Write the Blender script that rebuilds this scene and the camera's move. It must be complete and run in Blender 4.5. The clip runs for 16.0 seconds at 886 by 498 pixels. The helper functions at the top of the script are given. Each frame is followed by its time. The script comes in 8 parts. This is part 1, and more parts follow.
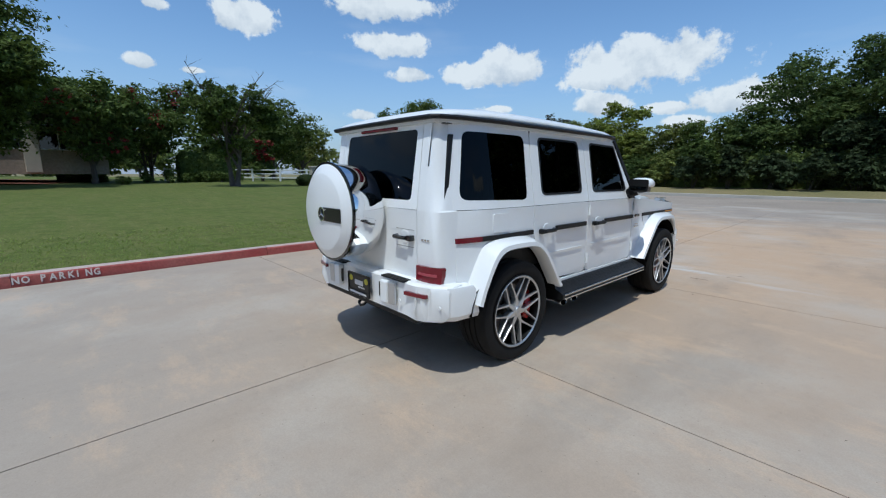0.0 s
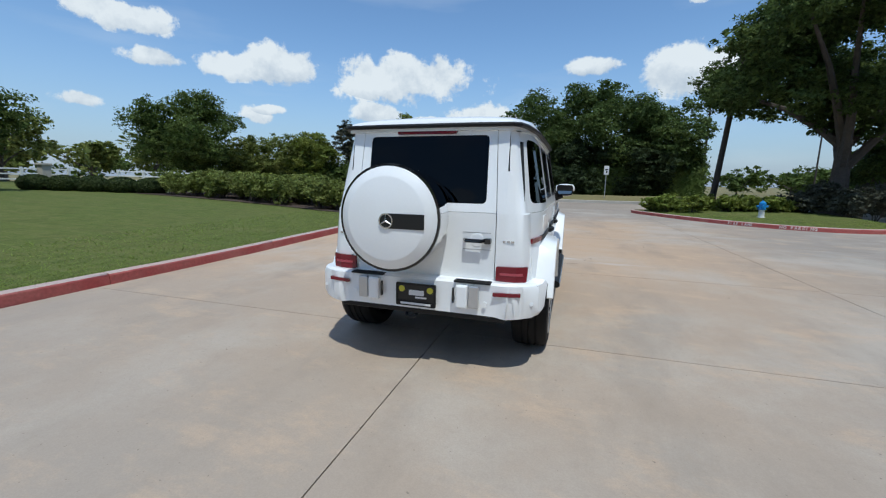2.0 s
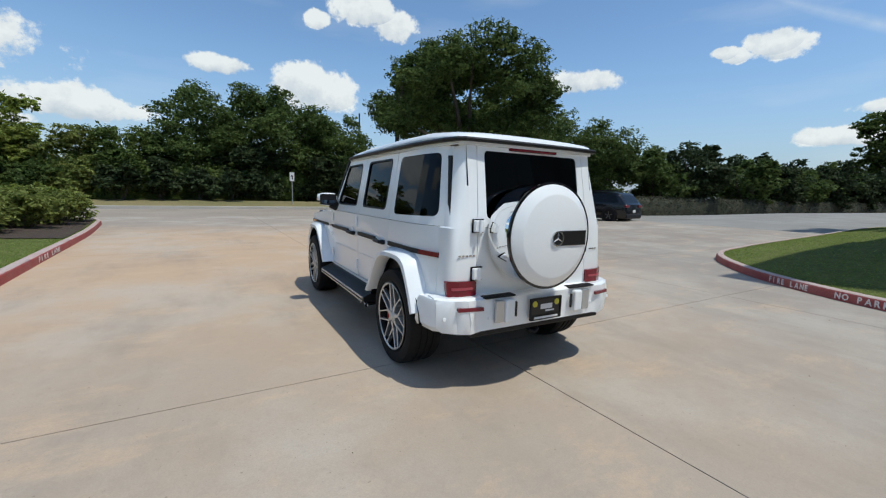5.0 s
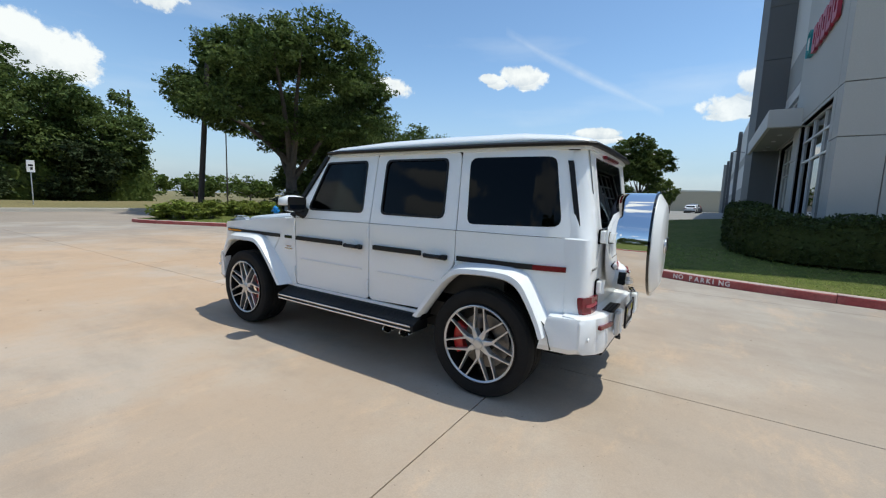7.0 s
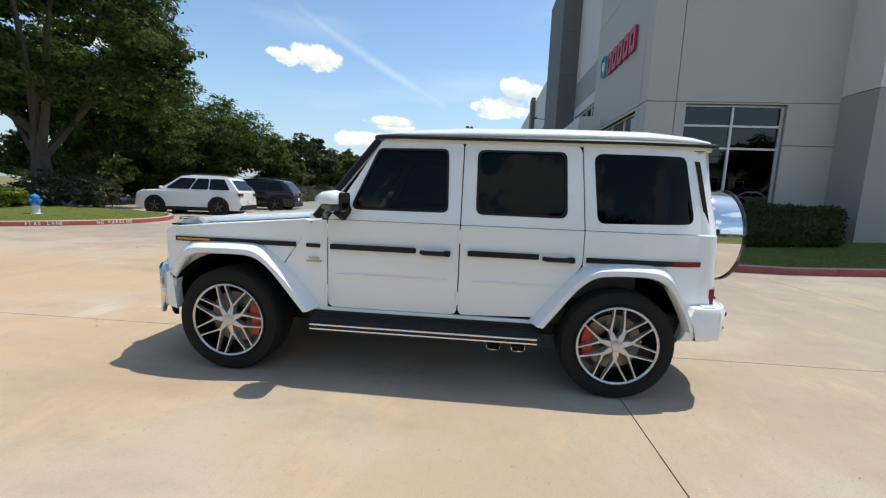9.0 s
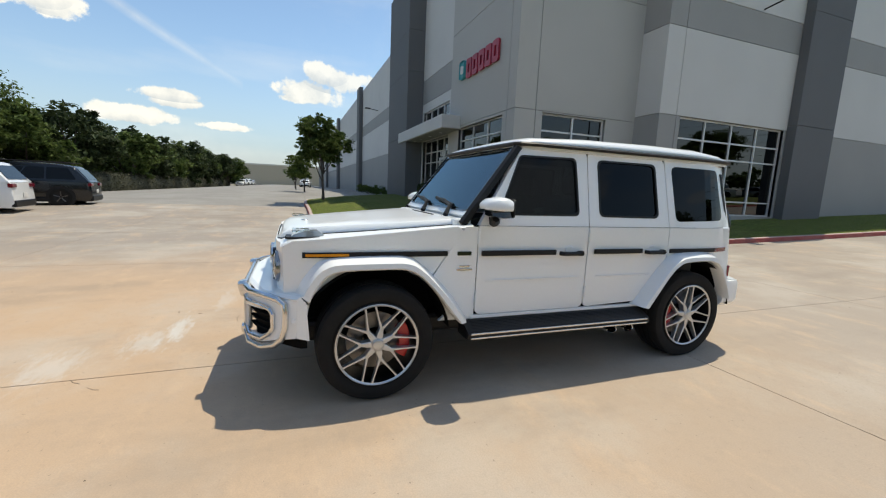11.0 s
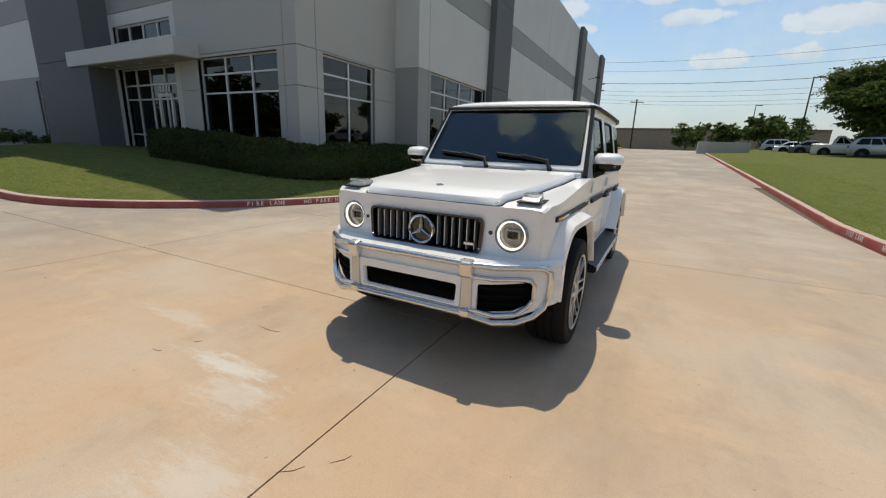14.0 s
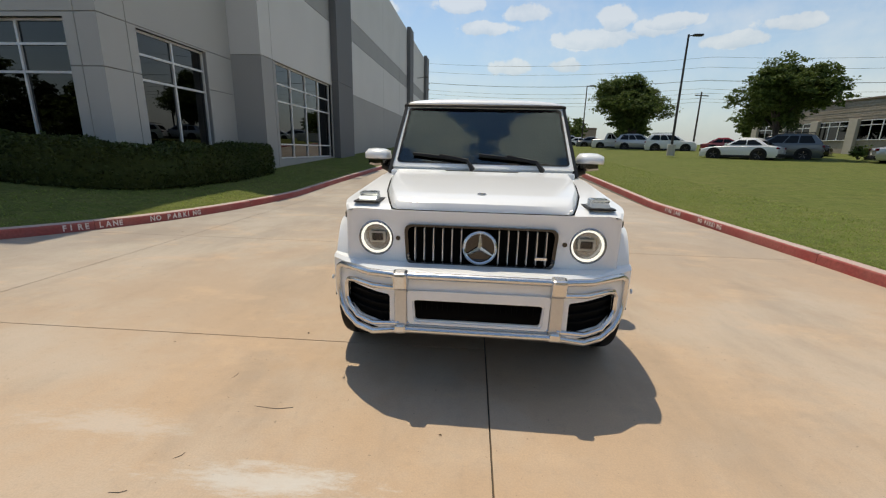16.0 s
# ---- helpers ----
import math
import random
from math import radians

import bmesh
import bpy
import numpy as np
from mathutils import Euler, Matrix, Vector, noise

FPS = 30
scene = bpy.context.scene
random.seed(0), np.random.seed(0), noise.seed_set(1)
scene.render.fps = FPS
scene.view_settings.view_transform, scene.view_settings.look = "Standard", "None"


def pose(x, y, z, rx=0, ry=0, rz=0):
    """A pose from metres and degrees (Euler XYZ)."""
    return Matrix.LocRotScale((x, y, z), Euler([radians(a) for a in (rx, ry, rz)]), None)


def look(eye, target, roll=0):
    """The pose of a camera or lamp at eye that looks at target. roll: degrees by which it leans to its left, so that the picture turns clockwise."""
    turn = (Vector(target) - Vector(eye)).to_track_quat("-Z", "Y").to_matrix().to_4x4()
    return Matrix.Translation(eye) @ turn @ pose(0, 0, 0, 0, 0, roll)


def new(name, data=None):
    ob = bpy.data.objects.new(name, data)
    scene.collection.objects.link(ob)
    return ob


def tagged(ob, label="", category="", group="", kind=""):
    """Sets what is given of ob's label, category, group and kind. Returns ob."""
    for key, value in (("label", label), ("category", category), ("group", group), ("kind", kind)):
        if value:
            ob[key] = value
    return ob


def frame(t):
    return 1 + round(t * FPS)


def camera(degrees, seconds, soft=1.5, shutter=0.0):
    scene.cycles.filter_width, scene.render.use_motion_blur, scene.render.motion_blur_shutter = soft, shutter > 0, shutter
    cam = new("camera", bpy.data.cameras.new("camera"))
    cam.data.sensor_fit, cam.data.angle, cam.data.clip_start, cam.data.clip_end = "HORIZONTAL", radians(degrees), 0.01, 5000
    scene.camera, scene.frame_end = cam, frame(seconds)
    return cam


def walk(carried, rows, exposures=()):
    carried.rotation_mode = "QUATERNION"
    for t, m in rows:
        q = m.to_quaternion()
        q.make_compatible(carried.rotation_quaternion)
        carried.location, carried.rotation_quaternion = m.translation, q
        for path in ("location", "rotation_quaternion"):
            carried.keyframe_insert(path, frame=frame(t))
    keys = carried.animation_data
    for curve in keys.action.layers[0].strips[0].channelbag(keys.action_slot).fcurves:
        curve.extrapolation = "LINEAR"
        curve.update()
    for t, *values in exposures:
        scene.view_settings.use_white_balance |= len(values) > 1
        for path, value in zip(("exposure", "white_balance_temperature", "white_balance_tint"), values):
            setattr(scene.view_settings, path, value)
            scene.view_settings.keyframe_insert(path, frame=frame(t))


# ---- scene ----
cam = camera(95.2, 16.0, 1.2)
PATH = [
    (0, (2.756, -3.912, 1.444), (1.306, -2.582, 1.083), 0.2),
    (0.5, (2.429, -4.315, 1.458), (1.167, -2.807, 1.092), 0.3),
    (1, (2.006, -4.634, 1.452), (0.961, -2.969, 1.084), 0.8),
    (1.5, (1.57, -4.895, 1.443), (0.739, -3.111, 1.089), 1.0),
    (2, (1.071, -5.025, 1.419), (0.476, -3.144, 1.091), 1.0),
    (2.5, (0.527, -5.139, 1.417), (0.175, -3.193, 1.119), 1.1),
    (3, (-0.026, -5.153, 1.398), (-0.123, -3.174, 1.126), 1.2),
    (3.5, (-0.583, -5.145, 1.398), (-0.427, -3.168, 1.139), 1.2),
    (4, (-1.168, -5.042, 1.398), (-0.722, -3.108, 1.146), 1.3),
    (4.5, (-1.695, -4.842, 1.42), (-0.978, -2.993, 1.157), 1.6),
    (5, (-2.211, -4.545, 1.434), (-1.23, -2.823, 1.166), 1.4),
    (7.5, (-3.64, -2.187, 1.42), (-1.858, -1.311, 1.18), 2.2),
    (8, (-3.762, -1.617, 1.431), (-1.888, -0.966, 1.18), 2.2),
    (8.5, (-3.755, -1.059, 1.423), (-1.818, -0.636, 1.163), 2.1),
    (9, (-3.783, -0.454, 1.429), (-1.811, -0.268, 1.154), 2.2),
    (11.5, (-3.288, 2.503, 1.454), (-1.521, 1.619, 1.142), 2.4),
    (12, (-2.964, 3.006, 1.456), (-1.305, 1.946, 1.104), 2.3),
    (12.5, (-2.652, 3.528, 1.474), (-1.133, 2.292, 1.07), 2.2),
    (13, (-2.251, 3.899, 1.458), (-0.908, 2.487, 1.01), 2.2),
    (13.5, (-1.834, 4.246, 1.441), (-0.697, 2.672, 0.963), 2.2),
    (14, (-1.407, 4.453, 1.415), (-0.499, 2.739, 0.928), 2.1),
    (14.5, (-0.969, 4.578, 1.409), (-0.283, 2.764, 0.924), 2.0),
    (15, (-0.551, 4.568, 1.412), (-0.073, 2.688, 0.927), 1.8),
    (15.5, (-0.21, 4.469, 1.42), (0.087, 2.551, 0.936), 1.6),
    (16, (0.027, 4.424, 1.424), (0.185, 2.489, 0.944), 1.4),
]
walk(cam, [(t, look(eye, target, roll)) for t, eye, target, roll in PATH],
     [(0, -0.13, 5800, 4), (3.5, -0.05, 6150, 4), (5.0, -0.02, 6300, 4), (7.5, 0.25, 6550, 4), (9.0, 0.37, 6950, 4), (11.5, 0.22, 7400, 6), (13.0, 0.09, 7650, 7), (16.0, 0.08, 7900, 8)])

# ---- world and sun ----
SUN_DIR = Vector((0.2, -0.35, 1.0)).normalized()
SUN_EL = math.asin(SUN_DIR.z)
SUN_AZ = math.atan2(SUN_DIR.x, SUN_DIR.y)


def make_world():
    w = bpy.data.worlds.new("sky")
    scene.world = w
    w.use_nodes = True
    nt = w.node_tree
    nt.nodes.clear()
    N = nt.nodes.new
    L = nt.links.new
    sky = N("ShaderNodeTexSky")
    sky.sky_type = "NISHITA"
    sky.sun_disc = False
    sky.sun_elevation = SUN_EL
    sky.sun_rotation = SUN_AZ
    sky.air_density = 1.0
    sky.dust_density = 0.25
    sky.ozone_density = 3.0
    bg = N("ShaderNodeBackground")
    bg.inputs["Strength"].default_value = 0.15
    rich = N("ShaderNodeHueSaturation")
    rich.inputs["Saturation"].default_value = 1.04
    L(sky.outputs[0], rich.inputs["Color"])
    low = N("ShaderNodeMix")
    low.data_type = "RGBA"
    L(rich.outputs[0], low.inputs["A"])
    low.inputs["B"].default_value = (2.1, 2.55, 3.35, 1)
    L(low.outputs["Result"], bg.inputs["Color"])
    # cumulus clouds: soft ellipses in azimuth and elevation, torn by noise
    tc = N("ShaderNodeTexCoord")
    sep = N("ShaderNodeSeparateXYZ")
    L(tc.outputs["Generated"], sep.inputs[0])

    def M(op, a, b=None, c=None, clamp=False):
        n = N("ShaderNodeMath")
        n.operation = op
        n.use_clamp = clamp
        for i, v in enumerate((a, b, c)):
            if v is None:
                continue
            if isinstance(v, (int, float)):
                n.inputs[i].default_value = v
            else:
                L(v, n.inputs[i])
        return n.outputs[0]
    az = M("ARCTAN2", sep.outputs[0], sep.outputs[1])
    el = M("ARCSINE", sep.outputs[2])
    # pale haze low over the horizon
    haze = M("SUBTRACT", 1.0, M("DIVIDE", M("ABSOLUTE", el), radians(20)), clamp=True)
    L(M("MULTIPLY", M("MULTIPLY", haze, haze), 0.95), low.inputs["Factor"])
    nz = N("ShaderNodeTexNoise")
    nz.inputs["Scale"].default_value = 11.0
    nz.inputs["Detail"].default_value = 8.0
    nz.inputs["Roughness"].default_value = 0.62
    L(tc.outputs["Generated"], nz.inputs["Vector"])
    nf = N("ShaderNodeTexNoise")
    nf.inputs["Scale"].default_value = 34.0
    nf.inputs["Detail"].default_value = 7.0
    nf.inputs["Roughness"].default_value = 0.65
    L(tc.outputs["Generated"], nf.inputs["Vector"])
    wob = M("ADD", M("MULTIPLY_ADD", nz.outputs["Fac"], 2.1, -1.05), M("MULTIPLY_ADD", nf.outputs["Fac"], 0.9, -0.45))
    # the same billows a little higher up, to tell lit tops from grey undersides
    up = N("ShaderNodeMapping")
    up.inputs["Location"].default_value = (0.0, 0.0, 0.028)
    L(tc.outputs["Generated"], up.inputs[0])
    nu = N("ShaderNodeTexNoise")
    nu.inputs["Scale"].default_value = 11.0
    nu.inputs["Detail"].default_value = 5.0
    nu.inputs["Roughness"].default_value = 0.6
    L(up.outputs[0], nu.inputs["Vector"])
    total = shade = None
    for a, e, ra, re in CLOUDS:
        da = M("SUBTRACT", az, radians(a))
        da = M("WRAP", da, math.pi, -math.pi)
        da = M("DIVIDE", da, radians(ra))
        de = M("DIVIDE", M("SUBTRACT", el, radians(e)), radians(re))
        d = M("SQRT", M("ADD", M("MULTIPLY", da, da), M("MULTIPLY", de, de)))
        v = M("SUBTRACT", 1.0, d)
        total = v if total is None else M("MAXIMUM", total, v)
        under = M("MULTIPLY", M("GREATER_THAN", v, 0.0), M("MULTIPLY", de, -1.0))
        shade = under if shade is None else M("MAXIMUM", shade, under)
    dens = M("ADD", total, wob)
    ramp = N("ShaderNodeMapRange")
    ramp.interpolation_type = "SMOOTHSTEP"
    ramp.inputs["From Min"].default_value = 0.0
    ramp.inputs["From Max"].default_value = 0.3
    L(dens, ramp.inputs["Value"])
    # thin high veil
    nz2 = N("ShaderNodeTexNoise")
    nz2.inputs["Scale"].default_value = 2.2
    nz2.inputs["Detail"].default_value = 6.0
    mp = N("ShaderNodeMapping")
    mp.inputs["Scale"].default_value = (1.0, 1.0, 5.0)
    L(tc.outputs["Generated"], mp.inputs[0])
    L(mp.outputs[0], nz2.inputs["Vector"])
    veil = M("MULTIPLY", M("SUBTRACT", nz2.outputs["Fac"], 0.53, clamp=True), 0.9)
    # a long thin contrail falling to the east
    ca = M("SUBTRACT", az, radians(74.5))
    line = M("SUBTRACT", M("SUBTRACT", el, radians(16.4)), M("MULTIPLY", ca, -0.5))
    near = M("SUBTRACT", 1.0, M("ABSOLUTE", M("DIVIDE", line, radians(0.8))), clamp=True)
    ends = M("SUBTRACT", 1.0, M("ABSOLUTE", M("DIVIDE", ca, radians(10))), clamp=True)
    trail = M("MULTIPLY", M("MULTIPLY", near, M("POWER", ends, 0.4)), M("MULTIPLY", nz.outputs["Fac"], 0.55))
    # the southern sky is hazier and its clouds thinner
    south = N("ShaderNodeMapRange")
    for k, q in zip(("From Min", "From Max", "To Min", "To Max"), (-0.7, 0.1, 0.42, 0.95)):
        south.inputs[k].default_value = q
    L(sep.outputs[1], south.inputs["Value"])
    fac = M("MAXIMUM", M("MULTIPLY", ramp.outputs[0], south.outputs[0]), M("MAXIMUM", M("ADD", veil, M("MULTIPLY", M("SUBTRACT", nz.outputs["Fac"], 0.42, clamp=True), M("SUBTRACT", 0.95, south.outputs[0]))), trail))
    cloud = N("ShaderNodeBackground")
    cr = N("ShaderNodeValToRGB")
    cr.color_ramp.elements[0].color = (1.0, 1.0, 1.0, 1)
    cr.color_ramp.elements[1].color = (0.66, 0.71, 0.78, 1)
    cr.color_ramp.elements[0].position = 0.25
    cr.color_ramp.elements[1].position = 0.95
    relief = M("MULTIPLY", M("SUBTRACT", nu.outputs["Fac"], nz.outputs["Fac"]), 2.2)
    L(M("ADD", M("MULTIPLY_ADD", shade, 0.55, 0.3), relief), cr.inputs[0])
    L(cr.outputs[0], cloud.inputs["Color"])
    cloud.inputs["Strength"].default_value = 0.88
    mix = N("ShaderNodeMixShader")
    L(fac, mix.inputs[0])
    L(bg.outputs[0], mix.inputs[1])
    L(cloud.outputs[0], mix.inputs[2])
    out = N("ShaderNodeOutputWorld")
    L(mix.outputs[0], out.inputs[0])


# clouds: azimuth from north (+Y) clockwise, elevation, half width, half height, in degrees
CLOUDS = [
    (-72.3, 18.0, 4.5, 2.0), (-80.8, 17.6, 1.8, 0.7), (-82.5, 11.9, 2.0, 0.9), (-54.4, 20.4, 8.7, 1.8), (-54.5, 16.3, 5.1, 1.7),
    (-51.6, 12.8, 3.0, 1.1), (-44.4, 13.1, 4.3, 1.8), (-38.1, 13.6, 4.6, 2.0), (-23.0, 13.3, 10.8, 3.2), (-13.5, 8.1, 3.6, 1.6),
    (-19.7, 8.0, 2.7, 0.8), (-17.2, 6.3, 3.0, 0.8), (-77.5, 11.6, 1.8, 0.5), (-40.2, 8.5, 2.2, 0.7), (-58.4, 7.7, 2.6, 0.9),
    (1.8, 14.3, 4.0, 1.2), (12.2, 13.0, 6.1, 2.9), (12.6, 20.8, 1.7, 1.1), (18.3, 22.6, 4.5, 2.0), (46.0, 14.4, 5.4, 1.5),
    (-13.4, 8.6, 4.9, 1.9), (-26.7, 8.7, 3.3, 1.5), (-39.9, 13.6, 4.0, 2.7), (-41.5, 7.8, 2.1, 1.4), (48.0, 14.5, 4.7, 1.4),
    (67.6, 16.0, 2.7, 1.3), (63.5, 15.6, 1.5, 0.8), (-12.0, 8.1, 6.0, 1.5), (22.7, 20.7, 3.0, 1.8), (73.6, 6.7, 4.2, 1.0),
    (62.5, 16.0, 1.3, 0.7), (66.9, 16.5, 2.5, 1.3), (92.4, 11.6, 4.3, 1.7), (94.1, 13.8, 3.0, 1.5), (77.5, 9.2, 3.5, 0.7),
    (95.8, 13.2, 4.6, 1.7), (91.8, 10.6, 3.3, 0.7), (78.3, 8.5, 3.3, 0.7), (81.8, 6.4, 3.0, 0.6), (165.8, 16.4, 3.2, 1.5),
    (168.4, 14.3, 2.3, 0.9), (176.5, 17.3, 4.1, 1.1), (-175.3, 16.3, 3.6, 1.1), (-179.8, 14.8, 4.5, 0.9), (-165.6, 13.4, 4.5, 1.1),
    (-164.2, 15.4, 2.2, 1.5), (-176.7, 10.3, 3.3, 1.2), (-169.6, 10.4, 2.4, 0.9), (-158.1, 14.5, 3.0, 0.9), (-146.9, 13.1, 3.1, 1.0),
    (-151.3, 12.0, 4.1, 0.8), (-166.0, 13.3, 5.6, 1.2), (-159.6, 13.9, 3.2, 1.0), (235, 18, 12, 5), (262, 22, 12, 5),
    (-110, 35, 14, 6), (-140, 25, 12, 5), (-150, 48, 18, 7), (205, 38, 14, 5), (-40, 76, 26, 6), (-120, 70, 20, 6), (28, 77, 34, 4), (66, 69, 10, 3),
]
make_world()
sun = new("sun", bpy.data.lights.new("sun", "SUN"))
sun.data.energy = 3.1
sun.data.angle = radians(0.53)
sun.data.color = (1.0, 0.955, 0.88)
sun.matrix_world = look(SUN_DIR * 60, (0, 0, 0))

# ---- materials ----


def material(name, color, rough=0.6, metal=0.0, vary=0.0, scale=4.0, fine=60.0, bump=0.0, bump_dist=0.01, coat=0.0,
             tint=None, per_object=0.0, per_island=0.0, spec=0.5, rough_vary=0.0):
    """A principled material: colour with variation at two scales, optional bump, coat and per-piece change."""
    m = bpy.data.materials.new(name)
    m.use_nodes = True
    nt = m.node_tree
    b = nt.nodes["Principled BSDF"]
    N, L = nt.nodes.new, nt.links.new
    b.inputs["Roughness"].default_value = rough
    b.inputs["Metallic"].default_value = metal
    b.inputs["Coat Weight"].default_value = coat
    b.inputs["Coat Roughness"].default_value = 0.03
    b.inputs["Specular IOR Level"].default_value = spec
    base = (*color, 1)
    b.inputs["Base Color"].default_value = base
    tc = N("ShaderNodeTexCoord")
    src = tc.outputs["Object"]
    if vary or bump:
        n1 = N("ShaderNodeTexNoise")
        n1.inputs["Scale"].default_value = scale
        n1.inputs["Detail"].default_value = 6
        n2 = N("ShaderNodeTexNoise")
        n2.inputs["Scale"].default_value = fine
        n2.inputs["Detail"].default_value = 4
        L(src, n1.inputs["Vector"])
        L(src, n2.inputs["Vector"])
    col = None
    if vary:
        t2 = tint or tuple(c * 0.6 for c in color)
        mx = N("ShaderNodeMix")
        mx.data_type = "RGBA"
        mx.inputs["A"].default_value = base
        mx.inputs["B"].default_value = (*t2, 1)
        mr = N("ShaderNodeMapRange")
        mr.inputs["From Min"].default_value = 0.35
        mr.inputs["From Max"].default_value = 0.7
        mr.inputs["To Max"].default_value = vary
        L(n1.outputs["Fac"], mr.inputs["Value"])
        L(mr.outputs[0], mx.inputs["Factor"])
        hs = N("ShaderNodeHueSaturation")
        v = N("ShaderNodeMapRange")
        v.inputs["From Min"].default_value = 0.3
        v.inputs["From Max"].default_value = 0.7
        v.inputs["To Min"].default_value = 1 - vary * 0.35
        v.inputs["To Max"].default_value = 1 + vary * 0.25
        L(n2.outputs["Fac"], v.inputs["Value"])
        L(v.outputs[0], hs.inputs["Value"])
        L(mx.outputs["Result"], hs.inputs["Color"])
        col = hs.outputs[0]
    if per_object or per_island:
        hs = N("ShaderNodeHueSaturation")
        r = N("ShaderNodeObjectInfo").outputs["Random"] if per_object else N("ShaderNodeNewGeometry").outputs["Random Per Island"]
        a = per_object or per_island
        mr = N("ShaderNodeMapRange")
        mr.inputs["To Min"].default_value = 1 - a
        mr.inputs["To Max"].default_value = 1 + a
        L(r, mr.inputs["Value"])
        L(mr.outputs[0], hs.inputs["Value"])
        if col is None:
            hs.inputs["Color"].default_value = base
        else:
            L(col, hs.inputs["Color"])
        col = hs.outputs[0]
    if col is not None:
        L(col, b.inputs["Base Color"])
    if rough_vary:
        mr = N("ShaderNodeMapRange")
        mr.inputs["To Min"].default_value = max(0.02, rough - rough_vary)
        mr.inputs["To Max"].default_value = min(1, rough + rough_vary)
        L(n1.outputs["Fac"], mr.inputs["Value"])
        L(mr.outputs[0], b.inputs["Roughness"])
    if bump:
        bp = N("ShaderNodeBump")
        bp.inputs["Strength"].default_value = bump
        bp.inputs["Distance"].default_value = bump_dist
        L(n2.outputs["Fac"], bp.inputs["Height"])
        L(bp.outputs[0], b.inputs["Normal"])
    return m


def leaf_material(name, color, tint, translucent=0.25, vary=0.45):
    m = material(name, color, 0.55, vary=0.7, scale=0.7, fine=9.0, tint=tint, per_island=vary, spec=0.12)
    b = m.node_tree.nodes["Principled BSDF"]
    N, L = m.node_tree.nodes.new, m.node_tree.links.new
    tr = N("ShaderNodeBsdfTranslucent")
    L(b.inputs["Base Color"].links[0].from_socket, tr.inputs["Color"])
    mx = N("ShaderNodeMixShader")
    mx.inputs[0].default_value = translucent
    out = m.node_tree.nodes["Material Output"]
    L(b.outputs[0], mx.inputs[1])
    L(tr.outputs[0], mx.inputs[2])
    L(mx.outputs[0], out.inputs[0])
    return m


def glass_material(name, tint, rough=0.0, ior=1.5, gloss=(1, 1, 1)):
    """Tinted sheet glass: clear transmission through a colour, with a glossy face."""
    m = bpy.data.materials.new(name)
    m.use_nodes = True
    nt = m.node_tree
    nt.nodes.clear()
    N, L = nt.nodes.new, nt.links.new
    tr = N("ShaderNodeBsdfTransparent")
    tr.inputs[0].default_value = (*tint, 1)
    gl = N("ShaderNodeBsdfGlossy")
    gl.inputs["Roughness"].default_value = rough
    gl.inputs["Color"].default_value = (*gloss, 1)
    fr = N("ShaderNodeFresnel")
    fr.inputs[0].default_value = ior
    mx = N("ShaderNodeMixShader")
    out = N("ShaderNodeOutputMaterial")
    L(fr.outputs[0], mx.inputs[0])
    L(tr.outputs[0], mx.inputs[1])
    L(gl.outputs[0], mx.inputs[2])
    L(mx.outputs[0], out.inputs[0])
    return m


def emitter(name, color, strength):
    m = bpy.data.materials.new(name)
    m.use_nodes = True
    b = m.node_tree.nodes["Principled BSDF"]
    b.inputs["Base Color"].default_value = (*color, 1)
    b.inputs["Emission Color"].default_value = (*color, 1)
    b.inputs["Emission Strength"].default_value = strength
    return m


